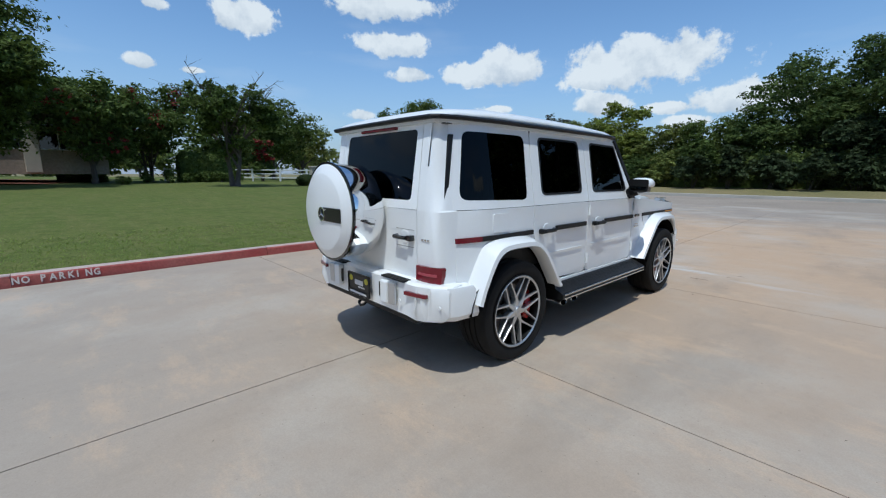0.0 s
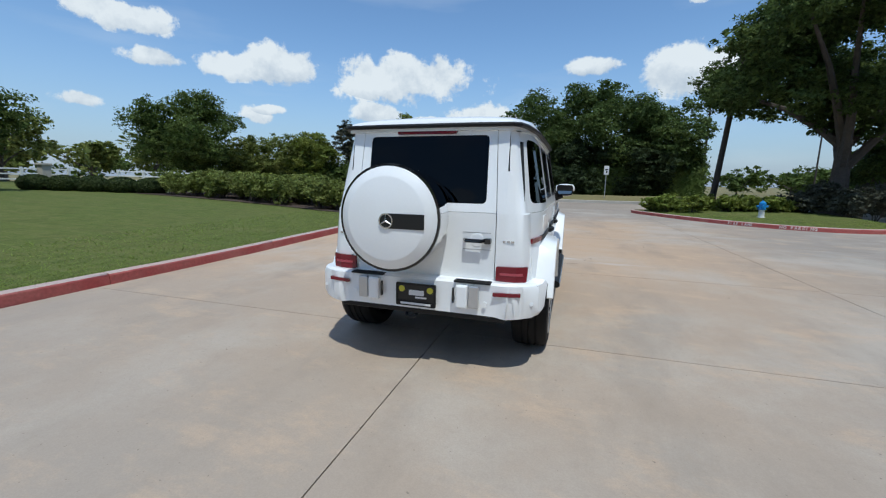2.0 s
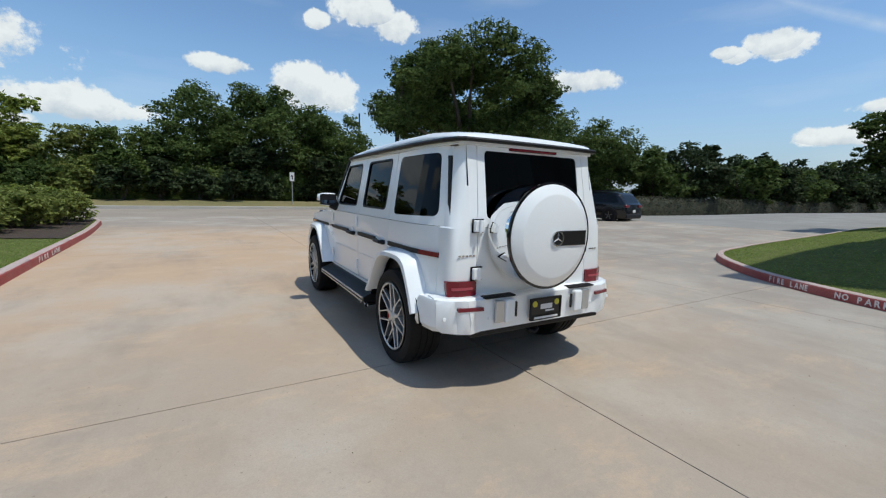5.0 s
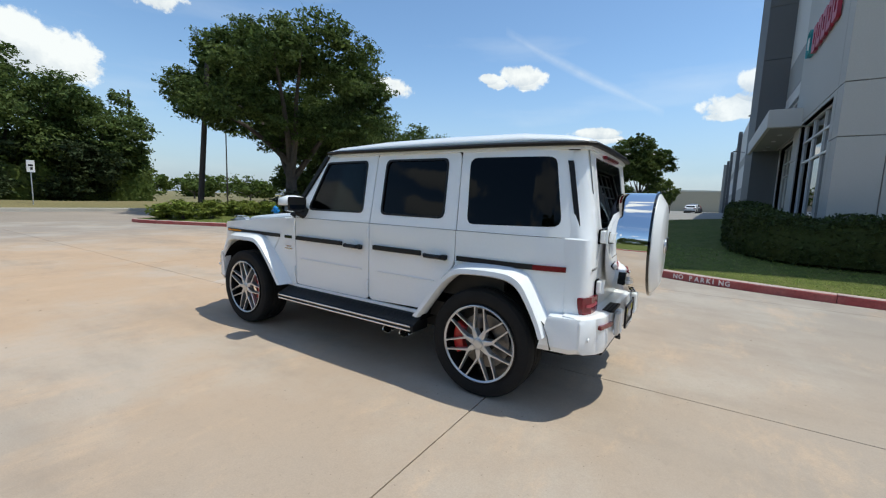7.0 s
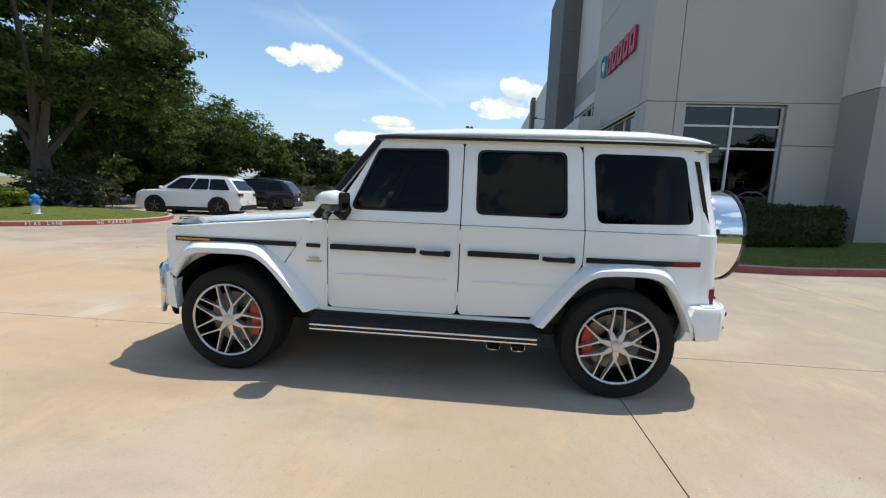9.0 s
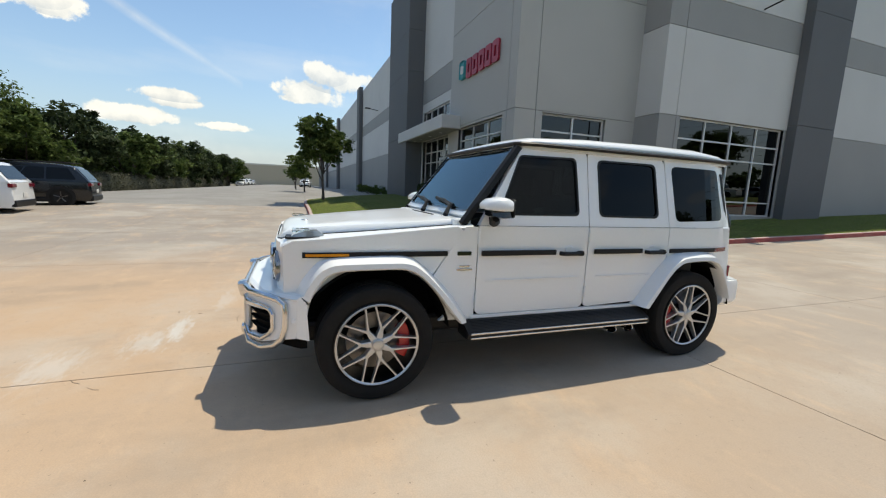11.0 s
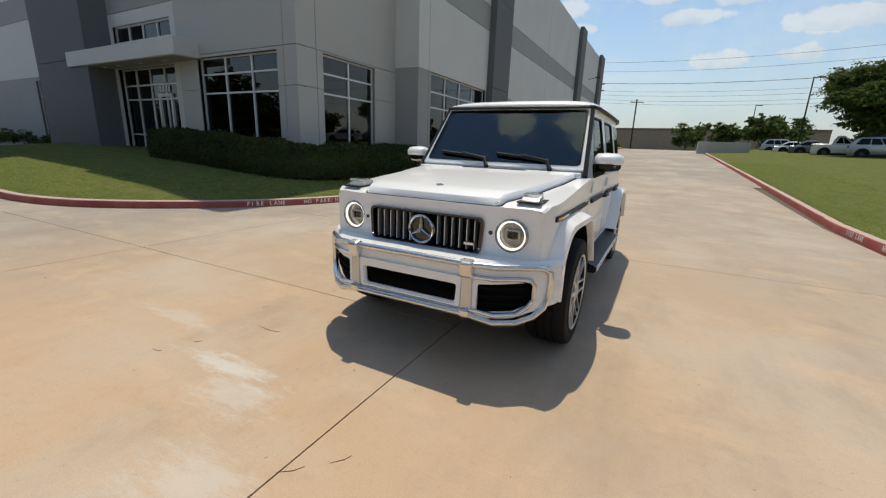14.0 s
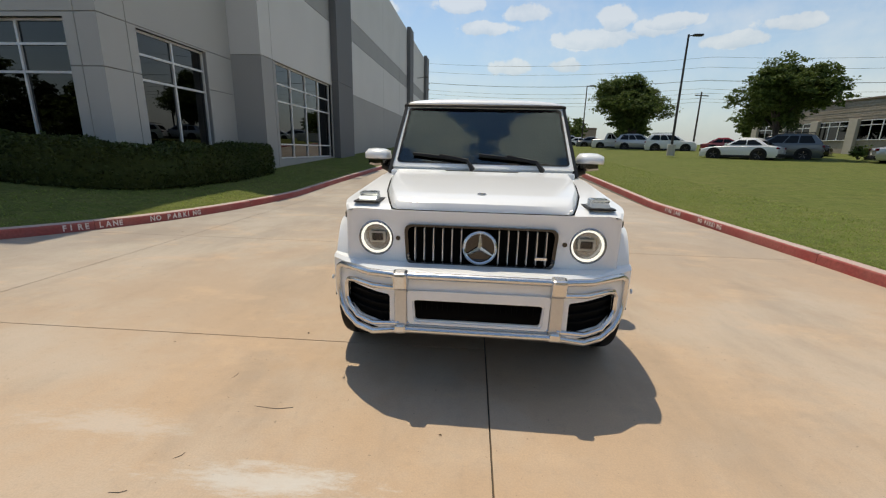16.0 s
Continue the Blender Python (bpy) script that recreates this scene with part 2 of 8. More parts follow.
def concrete_material(name, base, warm, pale, grey):
    """Broom-finished concrete: cloudy warm stains, pale scuffs, dark specks and a fine grain."""
    m = bpy.data.materials.new(name)
    m.use_nodes = True
    nt = m.node_tree
    b = nt.nodes["Principled BSDF"]
    N, L = nt.nodes.new, nt.links.new
    tc = N("ShaderNodeNewGeometry").outputs["Position"]

    def noise_node(sc, det=6, rough=0.6, stretch=None):
        n = N("ShaderNodeTexNoise")
        n.inputs["Scale"].default_value = sc
        n.inputs["Detail"].default_value = det
        n.inputs["Roughness"].default_value = rough
        if stretch:
            mp = N("ShaderNodeMapping")
            mp.inputs["Scale"].default_value = stretch
            L(tc, mp.inputs[0])
            L(mp.outputs[0], n.inputs["Vector"])
        else:
            L(tc, n.inputs["Vector"])
        return n.outputs["Fac"]

    def rng(v, a, b2, lo=0.0, hi=1.0):
        r = N("ShaderNodeMapRange")
        r.interpolation_type = "SMOOTHSTEP"
        for k, q in zip(("From Min", "From Max", "To Min", "To Max"), (a, b2, lo, hi)):
            r.inputs[k].default_value = q
        L(v, r.inputs["Value"])
        return r.outputs[0]

    def mixc(f, a, b2):
        x = N("ShaderNodeMix")
        x.data_type = "RGBA"
        L(f, x.inputs["Factor"])
        for k, q in (("A", a), ("B", b2)):
            if isinstance(q, tuple):
                x.inputs[k].default_value = (*q, 1)
            else:
                L(q, x.inputs[k])
        return x.outputs["Result"]
    # tan round the vehicle, greyer towards the east, the street and the far driveway, with a cloudy border
    sp = N("ShaderNodeSeparateXYZ")
    L(tc, sp.inputs[0])
    drift = noise_node(0.14, 5)

    def side(axis, gain, lo, hi, amount):
        ad = N("ShaderNodeMath")
        ad.operation = "MULTIPLY_ADD"
        L(drift, ad.inputs[0])
        ad.inputs[1].default_value = gain
        L(sp.outputs[axis], ad.inputs[2])
        return rng(ad.outputs[0], lo, hi, 0.0, amount)
    worn = tuple(k * 1.3 for k in base)
    dark = tuple(k * 0.66 for k in base)
    c = mixc(side(1, 9.0, 0.0, 8.5, 1.0), base, warm)
    c = mixc(side(0, 8.0, 5.5, 11.5, 0.85), c, grey)
    c = mixc(side(1, 8.0, 13.0, 19.0, 0.8), c, grey)
    c = mixc(side(1, 8.0, -9.0, -16.0, 0.8), c, grey)
    c = mixc(rng(noise_node(0.35, 8, 0.64), 0.44, 0.64, 0, 0.55), c, pale)
    c = mixc(rng(noise_node(0.8, 8, 0.66, (1, 0.4, 1)), 0.46, 0.7, 0, 0.42), c, dark)
    c = mixc(rng(noise_node(0.9, 9, 0.72, (1, 0.45, 1)), 0.6, 0.74, 0, 0.2), c, worn)
    c = mixc(rng(noise_node(1.7, 8, 0.72, (0.5, 1, 1)), 0.5, 0.68, 0, 0.4), c, tuple(k * 1.2 for k in warm))
    c = mixc(rng(noise_node(6, 8, 0.78), 0.6, 0.74, 0, 0.22), c, dark)
    c = mixc(rng(noise_node(15, 6, 0.75), 0.5, 0.7, 0, 0.16), c, dark)
    c = mixc(rng(noise_node(14, 5, 0.8, (1, 0.5, 1)), 0.62, 0.74, 0, 0.22), c, worn)
    c = mixc(rng(noise_node(60, 4, 0.7), 0.6, 0.7, 0, 0.22), c, worn)
    c = mixc(rng(noise_node(38, 2, 0.5), 0.71, 0.77, 0, 0.55), c, tuple(k * 0.3 for k in base))
    c = mixc(rng(noise_node(110, 3), 0.3, 0.7, 0, 0.22), c, dark)
    # pale scrapes left on the slab in front of the vehicle: torn streaks within two patches
    for px, py, rx_, ry_, amount in ((0.9, 3.02, 0.75, 0.16, 0.6), (0.15, 3.7, 0.6, 0.35, 0.4), (1.9, 2.75, 0.7, 0.2, 0.3), (0.6, 3.2, 0.5, 0.3, 0.4)):
        mp = N("ShaderNodeMapping")
        mp.vector_type = "TEXTURE"
        mp.inputs["Location"].default_value = (px, py, 0)
        mp.inputs["Scale"].default_value = (rx_, ry_, 1)
        L(tc, mp.inputs[0])
        ln = N("ShaderNodeVectorMath")
        ln.operation = "LENGTH"
        L(mp.outputs[0], ln.inputs[0])
        torn = N("ShaderNodeMath")
        torn.operation = "MULTIPLY_ADD"
        L(noise_node(5.0, 8, 0.75, (0.7, 2.2, 1)), torn.inputs[0])
        torn.inputs[1].default_value = 2.6
        L(ln.outputs["Value"], torn.inputs[2])
        c = mixc(rng(torn.outputs[0], 2.05, 1.35, 0, amount), c, (0.6, 0.6, 0.57))
    L(c, b.inputs["Base Color"])
    L(rng(noise_node(1.1, 4), 0.3, 0.7, 0.72, 0.9), b.inputs["Roughness"])
    b.inputs["Specular IOR Level"].default_value = 0.35
    bp = N("ShaderNodeBump")
    bp.inputs["Strength"].default_value = 0.25
    bp.inputs["Distance"].default_value = 0.004
    L(noise_node(160, 3, 0.6, (1, 0.35, 1)), bp.inputs["Height"])
    L(bp.outputs[0], b.inputs["Normal"])
    return m


CONCRETE = concrete_material("concrete", (0.395, 0.33, 0.266), (0.54, 0.374, 0.24), (0.53, 0.475, 0.405), (0.298, 0.274, 0.246))
CONCRETE_GREY = concrete_material("grey_concrete", (0.28, 0.262, 0.238), (0.29, 0.268, 0.238), (0.35, 0.338, 0.31), (0.28, 0.265, 0.24))
SIDEWALK = material("sidewalk_concrete", (0.5, 0.47, 0.42), 0.85, vary=0.4, scale=0.6, bump=0.2)
ASPHALT = material("asphalt", (0.36, 0.3, 0.24), 0.9, vary=0.5, scale=0.3, fine=40, bump=0.3)
JOINT = material("joint_filler", (0.12, 0.1, 0.08), 0.9, vary=0.5, scale=3)
KERB_RED = material("red_kerb_paint", (0.36, 0.065, 0.06), 0.65, vary=0.55, scale=2.2, fine=30, tint=(0.42, 0.17, 0.14), bump=0.25)
KERB_TOP = material("kerb_concrete", (0.5, 0.4, 0.36), 0.8, vary=0.5, scale=2.5, tint=(0.5, 0.27, 0.23), bump=0.2)
STENCIL = material("stencil_paint", (0.84, 0.79, 0.76), 0.7, vary=0.45, scale=9, tint=(0.5, 0.2, 0.18))


def lawn_material():
    """Mown turf: mottled green with yellow mowing streaks and a fine blade grain."""
    m = material("mown_turf", (0.122, 0.156, 0.038), 0.95, vary=0.7, scale=0.5, fine=45, tint=(0.158, 0.172, 0.05), bump=0.9, bump_dist=0.02, spec=0.1)
    nt = m.node_tree
    b = nt.nodes["Principled BSDF"]
    N, L = nt.nodes.new, nt.links.new
    col = b.inputs["Base Color"].links[0].from_socket
    pos = N("ShaderNodeNewGeometry").outputs["Position"]
    for stretch, sc, lo, hi, amt, tint in (((0.25, 1.6, 1), 1.3, 0.48, 0.68, 0.75, (0.175, 0.17, 0.06)), ((1.2, 0.5, 1), 3.5, 0.48, 0.7, 0.7, (0.045, 0.07, 0.018)), ((1, 1, 1), 16, 0.5, 0.72, 0.65, (0.15, 0.165, 0.055)), ((0.4, 1.0, 1), 7, 0.5, 0.66, 0.6, (0.2, 0.195, 0.075)), ((1, 1, 1), 42, 0.48, 0.66, 0.75, (0.04, 0.058, 0.016))):
        mp = N("ShaderNodeMapping")
        mp.inputs["Scale"].default_value = stretch
        L(pos, mp.inputs[0])
        nz = N("ShaderNodeTexNoise")
        nz.inputs["Scale"].default_value = sc
        nz.inputs["Detail"].default_value = 7
        nz.inputs["Roughness"].default_value = 0.7
        L(mp.outputs[0], nz.inputs["Vector"])
        mr = N("ShaderNodeMapRange")
        mr.inputs["From Min"].default_value = lo
        mr.inputs["From Max"].default_value = hi
        mr.inputs["To Max"].default_value = amt
        L(nz.outputs["Fac"], mr.inputs["Value"])
        mx = N("ShaderNodeMix")
        mx.data_type = "RGBA"
        L(mr.outputs[0], mx.inputs["Factor"])
        L(col, mx.inputs["A"])
        mx.inputs["B"].default_value = (*tint, 1)
        col = mx.outputs["Result"]
    L(col, b.inputs["Base Color"])
    return m


LAWN = lawn_material()
DRYGRASS = material("dry_grass", (0.235, 0.19, 0.085), 0.95, vary=0.6, scale=0.15, fine=10, tint=(0.1, 0.12, 0.035), bump=0.5, bump_dist=0.05)
MULCH = material("mulch", (0.09, 0.06, 0.045), 0.95, vary=0.7, scale=5, fine=50, bump=1.0, bump_dist=0.04)
BLADE = leaf_material("grass_blade", (0.23, 0.31, 0.07), (0.285, 0.325, 0.09), 0.5, 0.12)
# darker copy of hedge_leaf; the hedge's shade is put into the colour
SHADED_HEDGE_LEAF = leaf_material("shaded_hedge_leaf", (0.043, 0.064, 0.02), (0.07, 0.085, 0.026), 0.2)
# darker copy of oak_leaf; shade in the tree masses put into the colour
SHADE_LEAF = leaf_material("shade_leaf", (0.042, 0.062, 0.027), (0.075, 0.098, 0.038), 0.25)
BED_LEAF = leaf_material("bed_leaf", (0.185, 0.225, 0.055), (0.28, 0.3, 0.09), 0.42)
OAK_LEAF = leaf_material("oak_leaf", (0.08, 0.122, 0.036), (0.15, 0.19, 0.055), 0.38)
SHRUB_LEAF = leaf_material("shrub_leaf", (0.185, 0.225, 0.06), (0.28, 0.29, 0.09), 0.42)
HEDGE_LEAF = leaf_material("hedge_leaf", (0.095, 0.14, 0.036), (0.155, 0.19, 0.05), 0.34)
LIGHT_LEAF = leaf_material("light_leaf", (0.21, 0.26, 0.05), (0.28, 0.3, 0.08), 0.4)
LIME_LEAF = leaf_material("lime_leaf", (0.19, 0.25, 0.045), (0.24, 0.26, 0.07), 0.3)
GREY_LEAF = leaf_material("grey_leaf", (0.085, 0.09, 0.062), (0.125, 0.122, 0.085), 0.2)
RED_LEAF = leaf_material("crape_blossom", (0.3, 0.045, 0.04), (0.2, 0.03, 0.035), 0.2)
BARK = material("bark", (0.12, 0.1, 0.082), 0.95, vary=0.6, scale=3, fine=25, bump=1.0, bump_dist=0.03)
PANEL = material("painted_panel", (0.47, 0.46, 0.43), 0.75, vary=0.12, scale=0.5, fine=40, bump=0.06)
PANEL_WHITE = material("white_panel", (0.63, 0.62, 0.595), 0.75, vary=0.12, scale=0.5, fine=40, bump=0.06)
PANEL_MID = material("mid_grey_panel", (0.345, 0.34, 0.325), 0.75, vary=0.12, scale=0.5, fine=40, bump=0.06)
PANEL_DARK = material("dark_grey_panel", (0.135, 0.137, 0.14), 0.75, vary=0.15, scale=0.5, fine=40, bump=0.06)
SEAM = material("panel_seam", (0.25, 0.245, 0.235), 0.9)
ALUMINIUM = material("aluminium_frame", (0.7, 0.7, 0.7), 0.45, 0.3, vary=0.15, scale=4)
STEEL = material("galvanised_steel", (0.6, 0.61, 0.62), 0.5, 0.7, vary=0.2, scale=1.5)
BRONZE = material("dark_bronze_pole", (0.035, 0.03, 0.027), 0.5, 0.3, vary=0.2)
WOOD_POLE = material("creosoted_pole", (0.055, 0.044, 0.035), 0.9, vary=0.5, scale=2, bump=0.4)
BLD_GLASS = glass_material("building_glass", (0.05, 0.06, 0.065), 0.0, 1.6)
SIGN_RED = material("sign_red", (0.38, 0.03, 0.06), 0.5, vary=0.1)
SIGN_TEAL = material("sign_teal", (0.05, 0.32, 0.36), 0.5, vary=0.1)
SIGN_WHITE = material("sign_white", (0.75, 0.75, 0.74), 0.5, vary=0.1)
BRICK = material("brown_stone", (0.3, 0.25, 0.19), 0.9, vary=0.5, scale=2, bump=0.3)
ROOF_BROWN = material("roof_brown", (0.2, 0.155, 0.12), 0.9, vary=0.5, scale=1, fine=12, bump=0.4)
STUCCO = material("stucco", (0.5, 0.45, 0.37), 0.9, vary=0.2, bump=0.2)
HYDRANT_BLUE = material("hydrant_blue", (0.02, 0.25, 0.62), 0.4, vary=0.2, scale=9)
FENCE_WHITE = material("white_fence", (0.75, 0.75, 0.73), 0.6, vary=0.15)
WIRE = material("wire", (0.05, 0.05, 0.05), 0.6)
# near-black: the dimness of rooms and openings is put into the colour
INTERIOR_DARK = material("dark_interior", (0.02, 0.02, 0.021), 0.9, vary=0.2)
# vehicle
WHITE_PAINT = material("white_paint", (0.905, 0.92, 0.92), 0.32, coat=0.6, vary=0.03, scale=1.2)
# near-black that puts the shade of recesses and shut gaps into the colour
VOID = material("recess_shade", (0.004, 0.004, 0.004), 0.9, vary=0.2, spec=0.15)
BLACK_PLASTIC = material("black_plastic", (0.009, 0.009, 0.0095), 0.5, spec=0.35, vary=0.2, scale=20, bump=0.1, bump_dist=0.001)
GLOSS_BLACK = material("gloss_black", (0.008, 0.008, 0.009), 0.08, coat=0.6)
RUBBER = material("tyre_rubber", (0.009, 0.009, 0.009), 0.8, vary=0.35, spec=0.3, scale=7, fine=60, tint=(0.02, 0.019, 0.018), bump=0.15, bump_dist=0.002)
CHROME = material("chrome", (0.9, 0.9, 0.9), 0.05, 1.0)
BRUSHED = material("brushed_metal", (0.72, 0.73, 0.74), 0.26, 1.0, vary=0.12, scale=3, fine=90)
RIM_FACE = material("machined_rim", (0.6, 0.61, 0.62), 0.3, 0.75, vary=0.1, scale=9)
RIM_DARK = material("rim_dark", (0.022, 0.022, 0.023), 0.4, 0.7)
DISC = material("brake_disc", (0.17, 0.165, 0.16), 0.35, 1.0, vary=0.3, scale=12)
CALIPER = material("red_caliper", (0.5, 0.012, 0.01), 0.35, coat=0.4)
RED_LENS = material("red_lens", (0.17, 0.003, 0.013), 0.2, coat=0.3)
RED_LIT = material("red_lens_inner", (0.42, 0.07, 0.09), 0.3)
AMBER_LENS = material("amber_lens", (0.75, 0.27, 0.02), 0.15, coat=0.5)
CLEAR_LENS = glass_material("clear_lens", (0.9, 0.92, 0.92))
PRIVACY = glass_material("privacy_glass", (0.02, 0.022, 0.024), 0.0, 1.34, (0.62, 0.64, 0.66))
FRONT_GLASS = glass_material("front_glass", (0.2, 0.23, 0.22), 0.0, 1.33, (0.7, 0.72, 0.74))
SHIELD = glass_material("windscreen_glass", (0.5, 0.58, 0.6), 0.0, 1.85, (0.7, 0.9, 0.98))
DRL = emitter("daylight_ring", (1.0, 1.0, 1.0), 1.0)
LEATHER = material("dark_leather", (0.016, 0.015, 0.015), 0.55, vary=0.2, scale=15, bump=0.15)
LAMP_GREY = material("lamp_grey", (0.42, 0.44, 0.45), 0.2, 0.4, coat=0.6)
LAMP_BOWL = material("lamp_bowl", (0.34, 0.35, 0.36), 0.22, 0.8)
MIRROR = material("mirror_glass", (0.2, 0.21, 0.22), 0.03, 1.0)
CAR_GLASS = material("car_glass", (0.006, 0.007, 0.008), 0.1, spec=0.25)
BADGE = material("badge_chrome", (0.68, 0.68, 0.68), 0.22, 1.0)
YELLOW = material("yellow_print", (0.6, 0.55, 0.05), 0.5)
PLATE_BLACK = material("plate_black", (0.01, 0.01, 0.01), 0.35)
PRINT_WHITE = material("white_print", (0.75, 0.75, 0.75), 0.5)

# ---- building helpers ----


def part(name, bm, mat, parent=None, label="", smooth=False):
    """Links a bmesh as one mesh object, under parent if there is one."""
    me = bpy.data.meshes.new(name)
    bmesh.ops.recalc_face_normals(bm, faces=bm.faces)
    if smooth:
        for f in bm.faces:
            f.smooth = True
        if smooth != "all":
            for e in bm.edges:
                if len(e.link_faces) == 2 and e.calc_face_angle(0) > radians(32):
                    e.smooth = False
    bm.to_mesh(me)
    bm.free()
    me.materials.append(mat)
    ob = new(name, me)
    if parent:
        ob.parent = parent
    if label:
        tagged(ob, label)
    return ob


def piece(name, me, m, parent=None):
    ob = new(name, me)
    ob.matrix_basis = m
    if parent:
        ob.parent = parent
    return ob


def thing(name, m, label, category, group="", kind=""):
    e = new(name)
    e.empty_display_size = 0.2
    e.matrix_basis = m
    return tagged(e, label, category, group, kind)


def box(bm, c, s, bev=0.0, rot=None, seg=2):
    m = Matrix.Translation(c) @ (rot or Matrix()) @ Matrix.Diagonal((*s, 1))
    r = bmesh.ops.create_cube(bm, size=1, matrix=m)
    if bev:
        es = list({e for v in r["verts"] for e in v.link_edges})
        bmesh.ops.bevel(bm, geom=es, offset=bev, segments=seg, affect="EDGES", profile=0.5)
    return bm


def B(c, s, bev=0.0, rot=None, seg=2):
    return box(bmesh.new(), c, s, bev, rot, seg)


def prism(bm, pts, axis, a, b, fa=None, fb=None):
    """Extrudes a flat outline. axis x: outline in (y, z); y: in (x, z); z: in (x, y)."""
    def put(p, h):
        return {"x": (h, p[0], p[1]), "y": (p[0], h, p[1]), "z": (p[0], p[1], h)}[axis]
    va = [bm.verts.new(put(p, fa(p) if fa else a)) for p in pts]
    vb = [bm.verts.new(put(p, fb(p) if fb else b)) for p in pts]
    n = len(pts)
    bm.faces.new(va)
    bm.faces.new(vb[::-1])
    for i in range(n):
        bm.faces.new((va[i], vb[i], vb[(i + 1) % n], va[(i + 1) % n]))
    return bm


def loft(bm, rings, caps=True, closed=True):
    vs = [[bm.verts.new(p) for p in r] for r in rings]
    n = len(rings[0])
    for a, b in zip(vs, vs[1:]):
        for i in range(n if closed else n - 1):
            j = (i + 1) % n
            bm.faces.new((a[i], a[j], b[j], b[i]))
    if caps:
        bm.faces.new(vs[0][::-1])
        bm.faces.new(vs[-1])
    return bm


def tube(bm, pts, r, seg=8, closed=False):
    """A round bar along points; r one radius or one for each point."""
    pts = [Vector(p) for p in pts]
    n = len(pts)
    rings = []
    up = None
    for i, p in enumerate(pts):
        if closed:
            t = pts[(i + 1) % n] - pts[i - 1]
        else:
            t = pts[min(i + 1, n - 1)] - pts[max(i - 1, 0)]
        t.normalize()
        if up is None:
            up = t.orthogonal().normalized()
        up = (up - t * up.dot(t)).normalized()
        s = t.cross(up)
        rr = r[i] if isinstance(r, (list, tuple)) else r
        rings.append([p + (up * math.cos(k * math.tau / seg) + s * math.sin(k * math.tau / seg)) * rr for k in range(seg)])
    if closed:
        rings.append(rings[0])
        vs = [[bm.verts.new(q) for q in rg] for rg in rings[:-1]]
        vs.append(vs[0])
        for a, b in zip(vs, vs[1:]):
            for i in range(seg):
                j = (i + 1) % seg
                bm.faces.new((a[i], a[j], b[j], b[i]))
        return bm
    return loft(bm, rings)


def lathe(bm, prof, m=None, seg=32, close=False):
    """Turns (radius, height) round the local z axis."""
    m = m or Matrix()
    rows = []
    for r, h in prof:
        if r < 1e-6:
            rows.append([bm.verts.new(m @ Vector((0, 0, h)))])
        else:
            rows.append([bm.verts.new(m @ Vector((r * math.cos(k * math.tau / seg), r * math.sin(k * math.tau / seg), h))) for k in range(seg)])
    if close:
        rows.append(rows[0])
    for a, b in zip(rows, rows[1:]):
        for k in range(seg):
            j = (k + 1) % seg
            f = [a[k % len(a)], a[j % len(a)], b[j % len(b)], b[k % len(b)]]
            f = [v for i, v in enumerate(f) if v not in f[:i]]
            if len(f) > 2:
                bm.faces.new(f)
    return bm


def rounded(pts, r, seg=4):
    """Rounds the corners of an outline; r one radius or one for each corner."""
    out = []
    n = len(pts)
    for i in range(n):
        p, a, b = Vector(pts[i]), Vector(pts[i - 1]), Vector(pts[(i + 1) % n])
        rr = r[i] if isinstance(r, (list, tuple)) else r
        if rr <= 0:
            out.append(tuple(p))
            continue
        da, db = (a - p).normalized(), (b - p).normalized()
        ang = da.angle(db)
        d = min(rr / math.tan(ang / 2), (a - p).length * 0.48, (b - p).length * 0.48)
        p0, p1 = p + da * d, p + db * d
        for k in range(seg + 1):
            t = k / seg
            out.append(tuple(p0 * (1 - t) ** 2 + p * 2 * t * (1 - t) + p1 * t * t))
    return out


def sheet(bm, outer, holes, put, thick, cuts=()):
    """A panel from a flat outline with holes, laid into space by put(p, depth); cuts: where it is divided to bend."""
    tmp = bmesh.new()
    for lp in [outer] + list(holes):
        vs = [tmp.verts.new((p[0], p[1], 0)) for p in lp]
        for i in range(len(vs)):
            tmp.edges.new((vs[i], vs[(i + 1) % len(vs)]))
    bmesh.ops.triangle_fill(tmp, use_beauty=True, use_dissolve=False, edges=tmp.edges[:])
    for c in cuts:
        bmesh.ops.bisect_plane(tmp, geom=tmp.verts[:] + tmp.edges[:] + tmp.faces[:], plane_co=(c, 0, 0), plane_no=(1, 0, 0))
    tmp.verts.ensure_lookup_table()
    tmp.verts.index_update()
    f0 = [bm.verts.new(put((v.co.x, v.co.y), 0)) for v in tmp.verts]
    f1 = [bm.verts.new(put((v.co.x, v.co.y), thick)) for v in tmp.verts]
    for f in tmp.faces:
        bm.faces.new([f0[v.index] for v in f.verts])
        bm.faces.new([f1[v.index] for v in reversed(f.verts)])
    for e in tmp.edges:
        if len(e.link_faces) == 1:
            a, b = e.verts[0].index, e.verts[1].index
            bm.faces.new((f0[a], f0[b], f1[b], f1[a]))
    tmp.free()
    return bm


def np_mesh(name, verts, faces, mat):
    me = bpy.data.meshes.new(name)
    me.from_pydata(verts.tolist() if hasattr(verts, "tolist") else verts, [], faces.tolist() if hasattr(faces, "tolist") else faces)
    me.materials.append(mat)
    me.update()
    return me


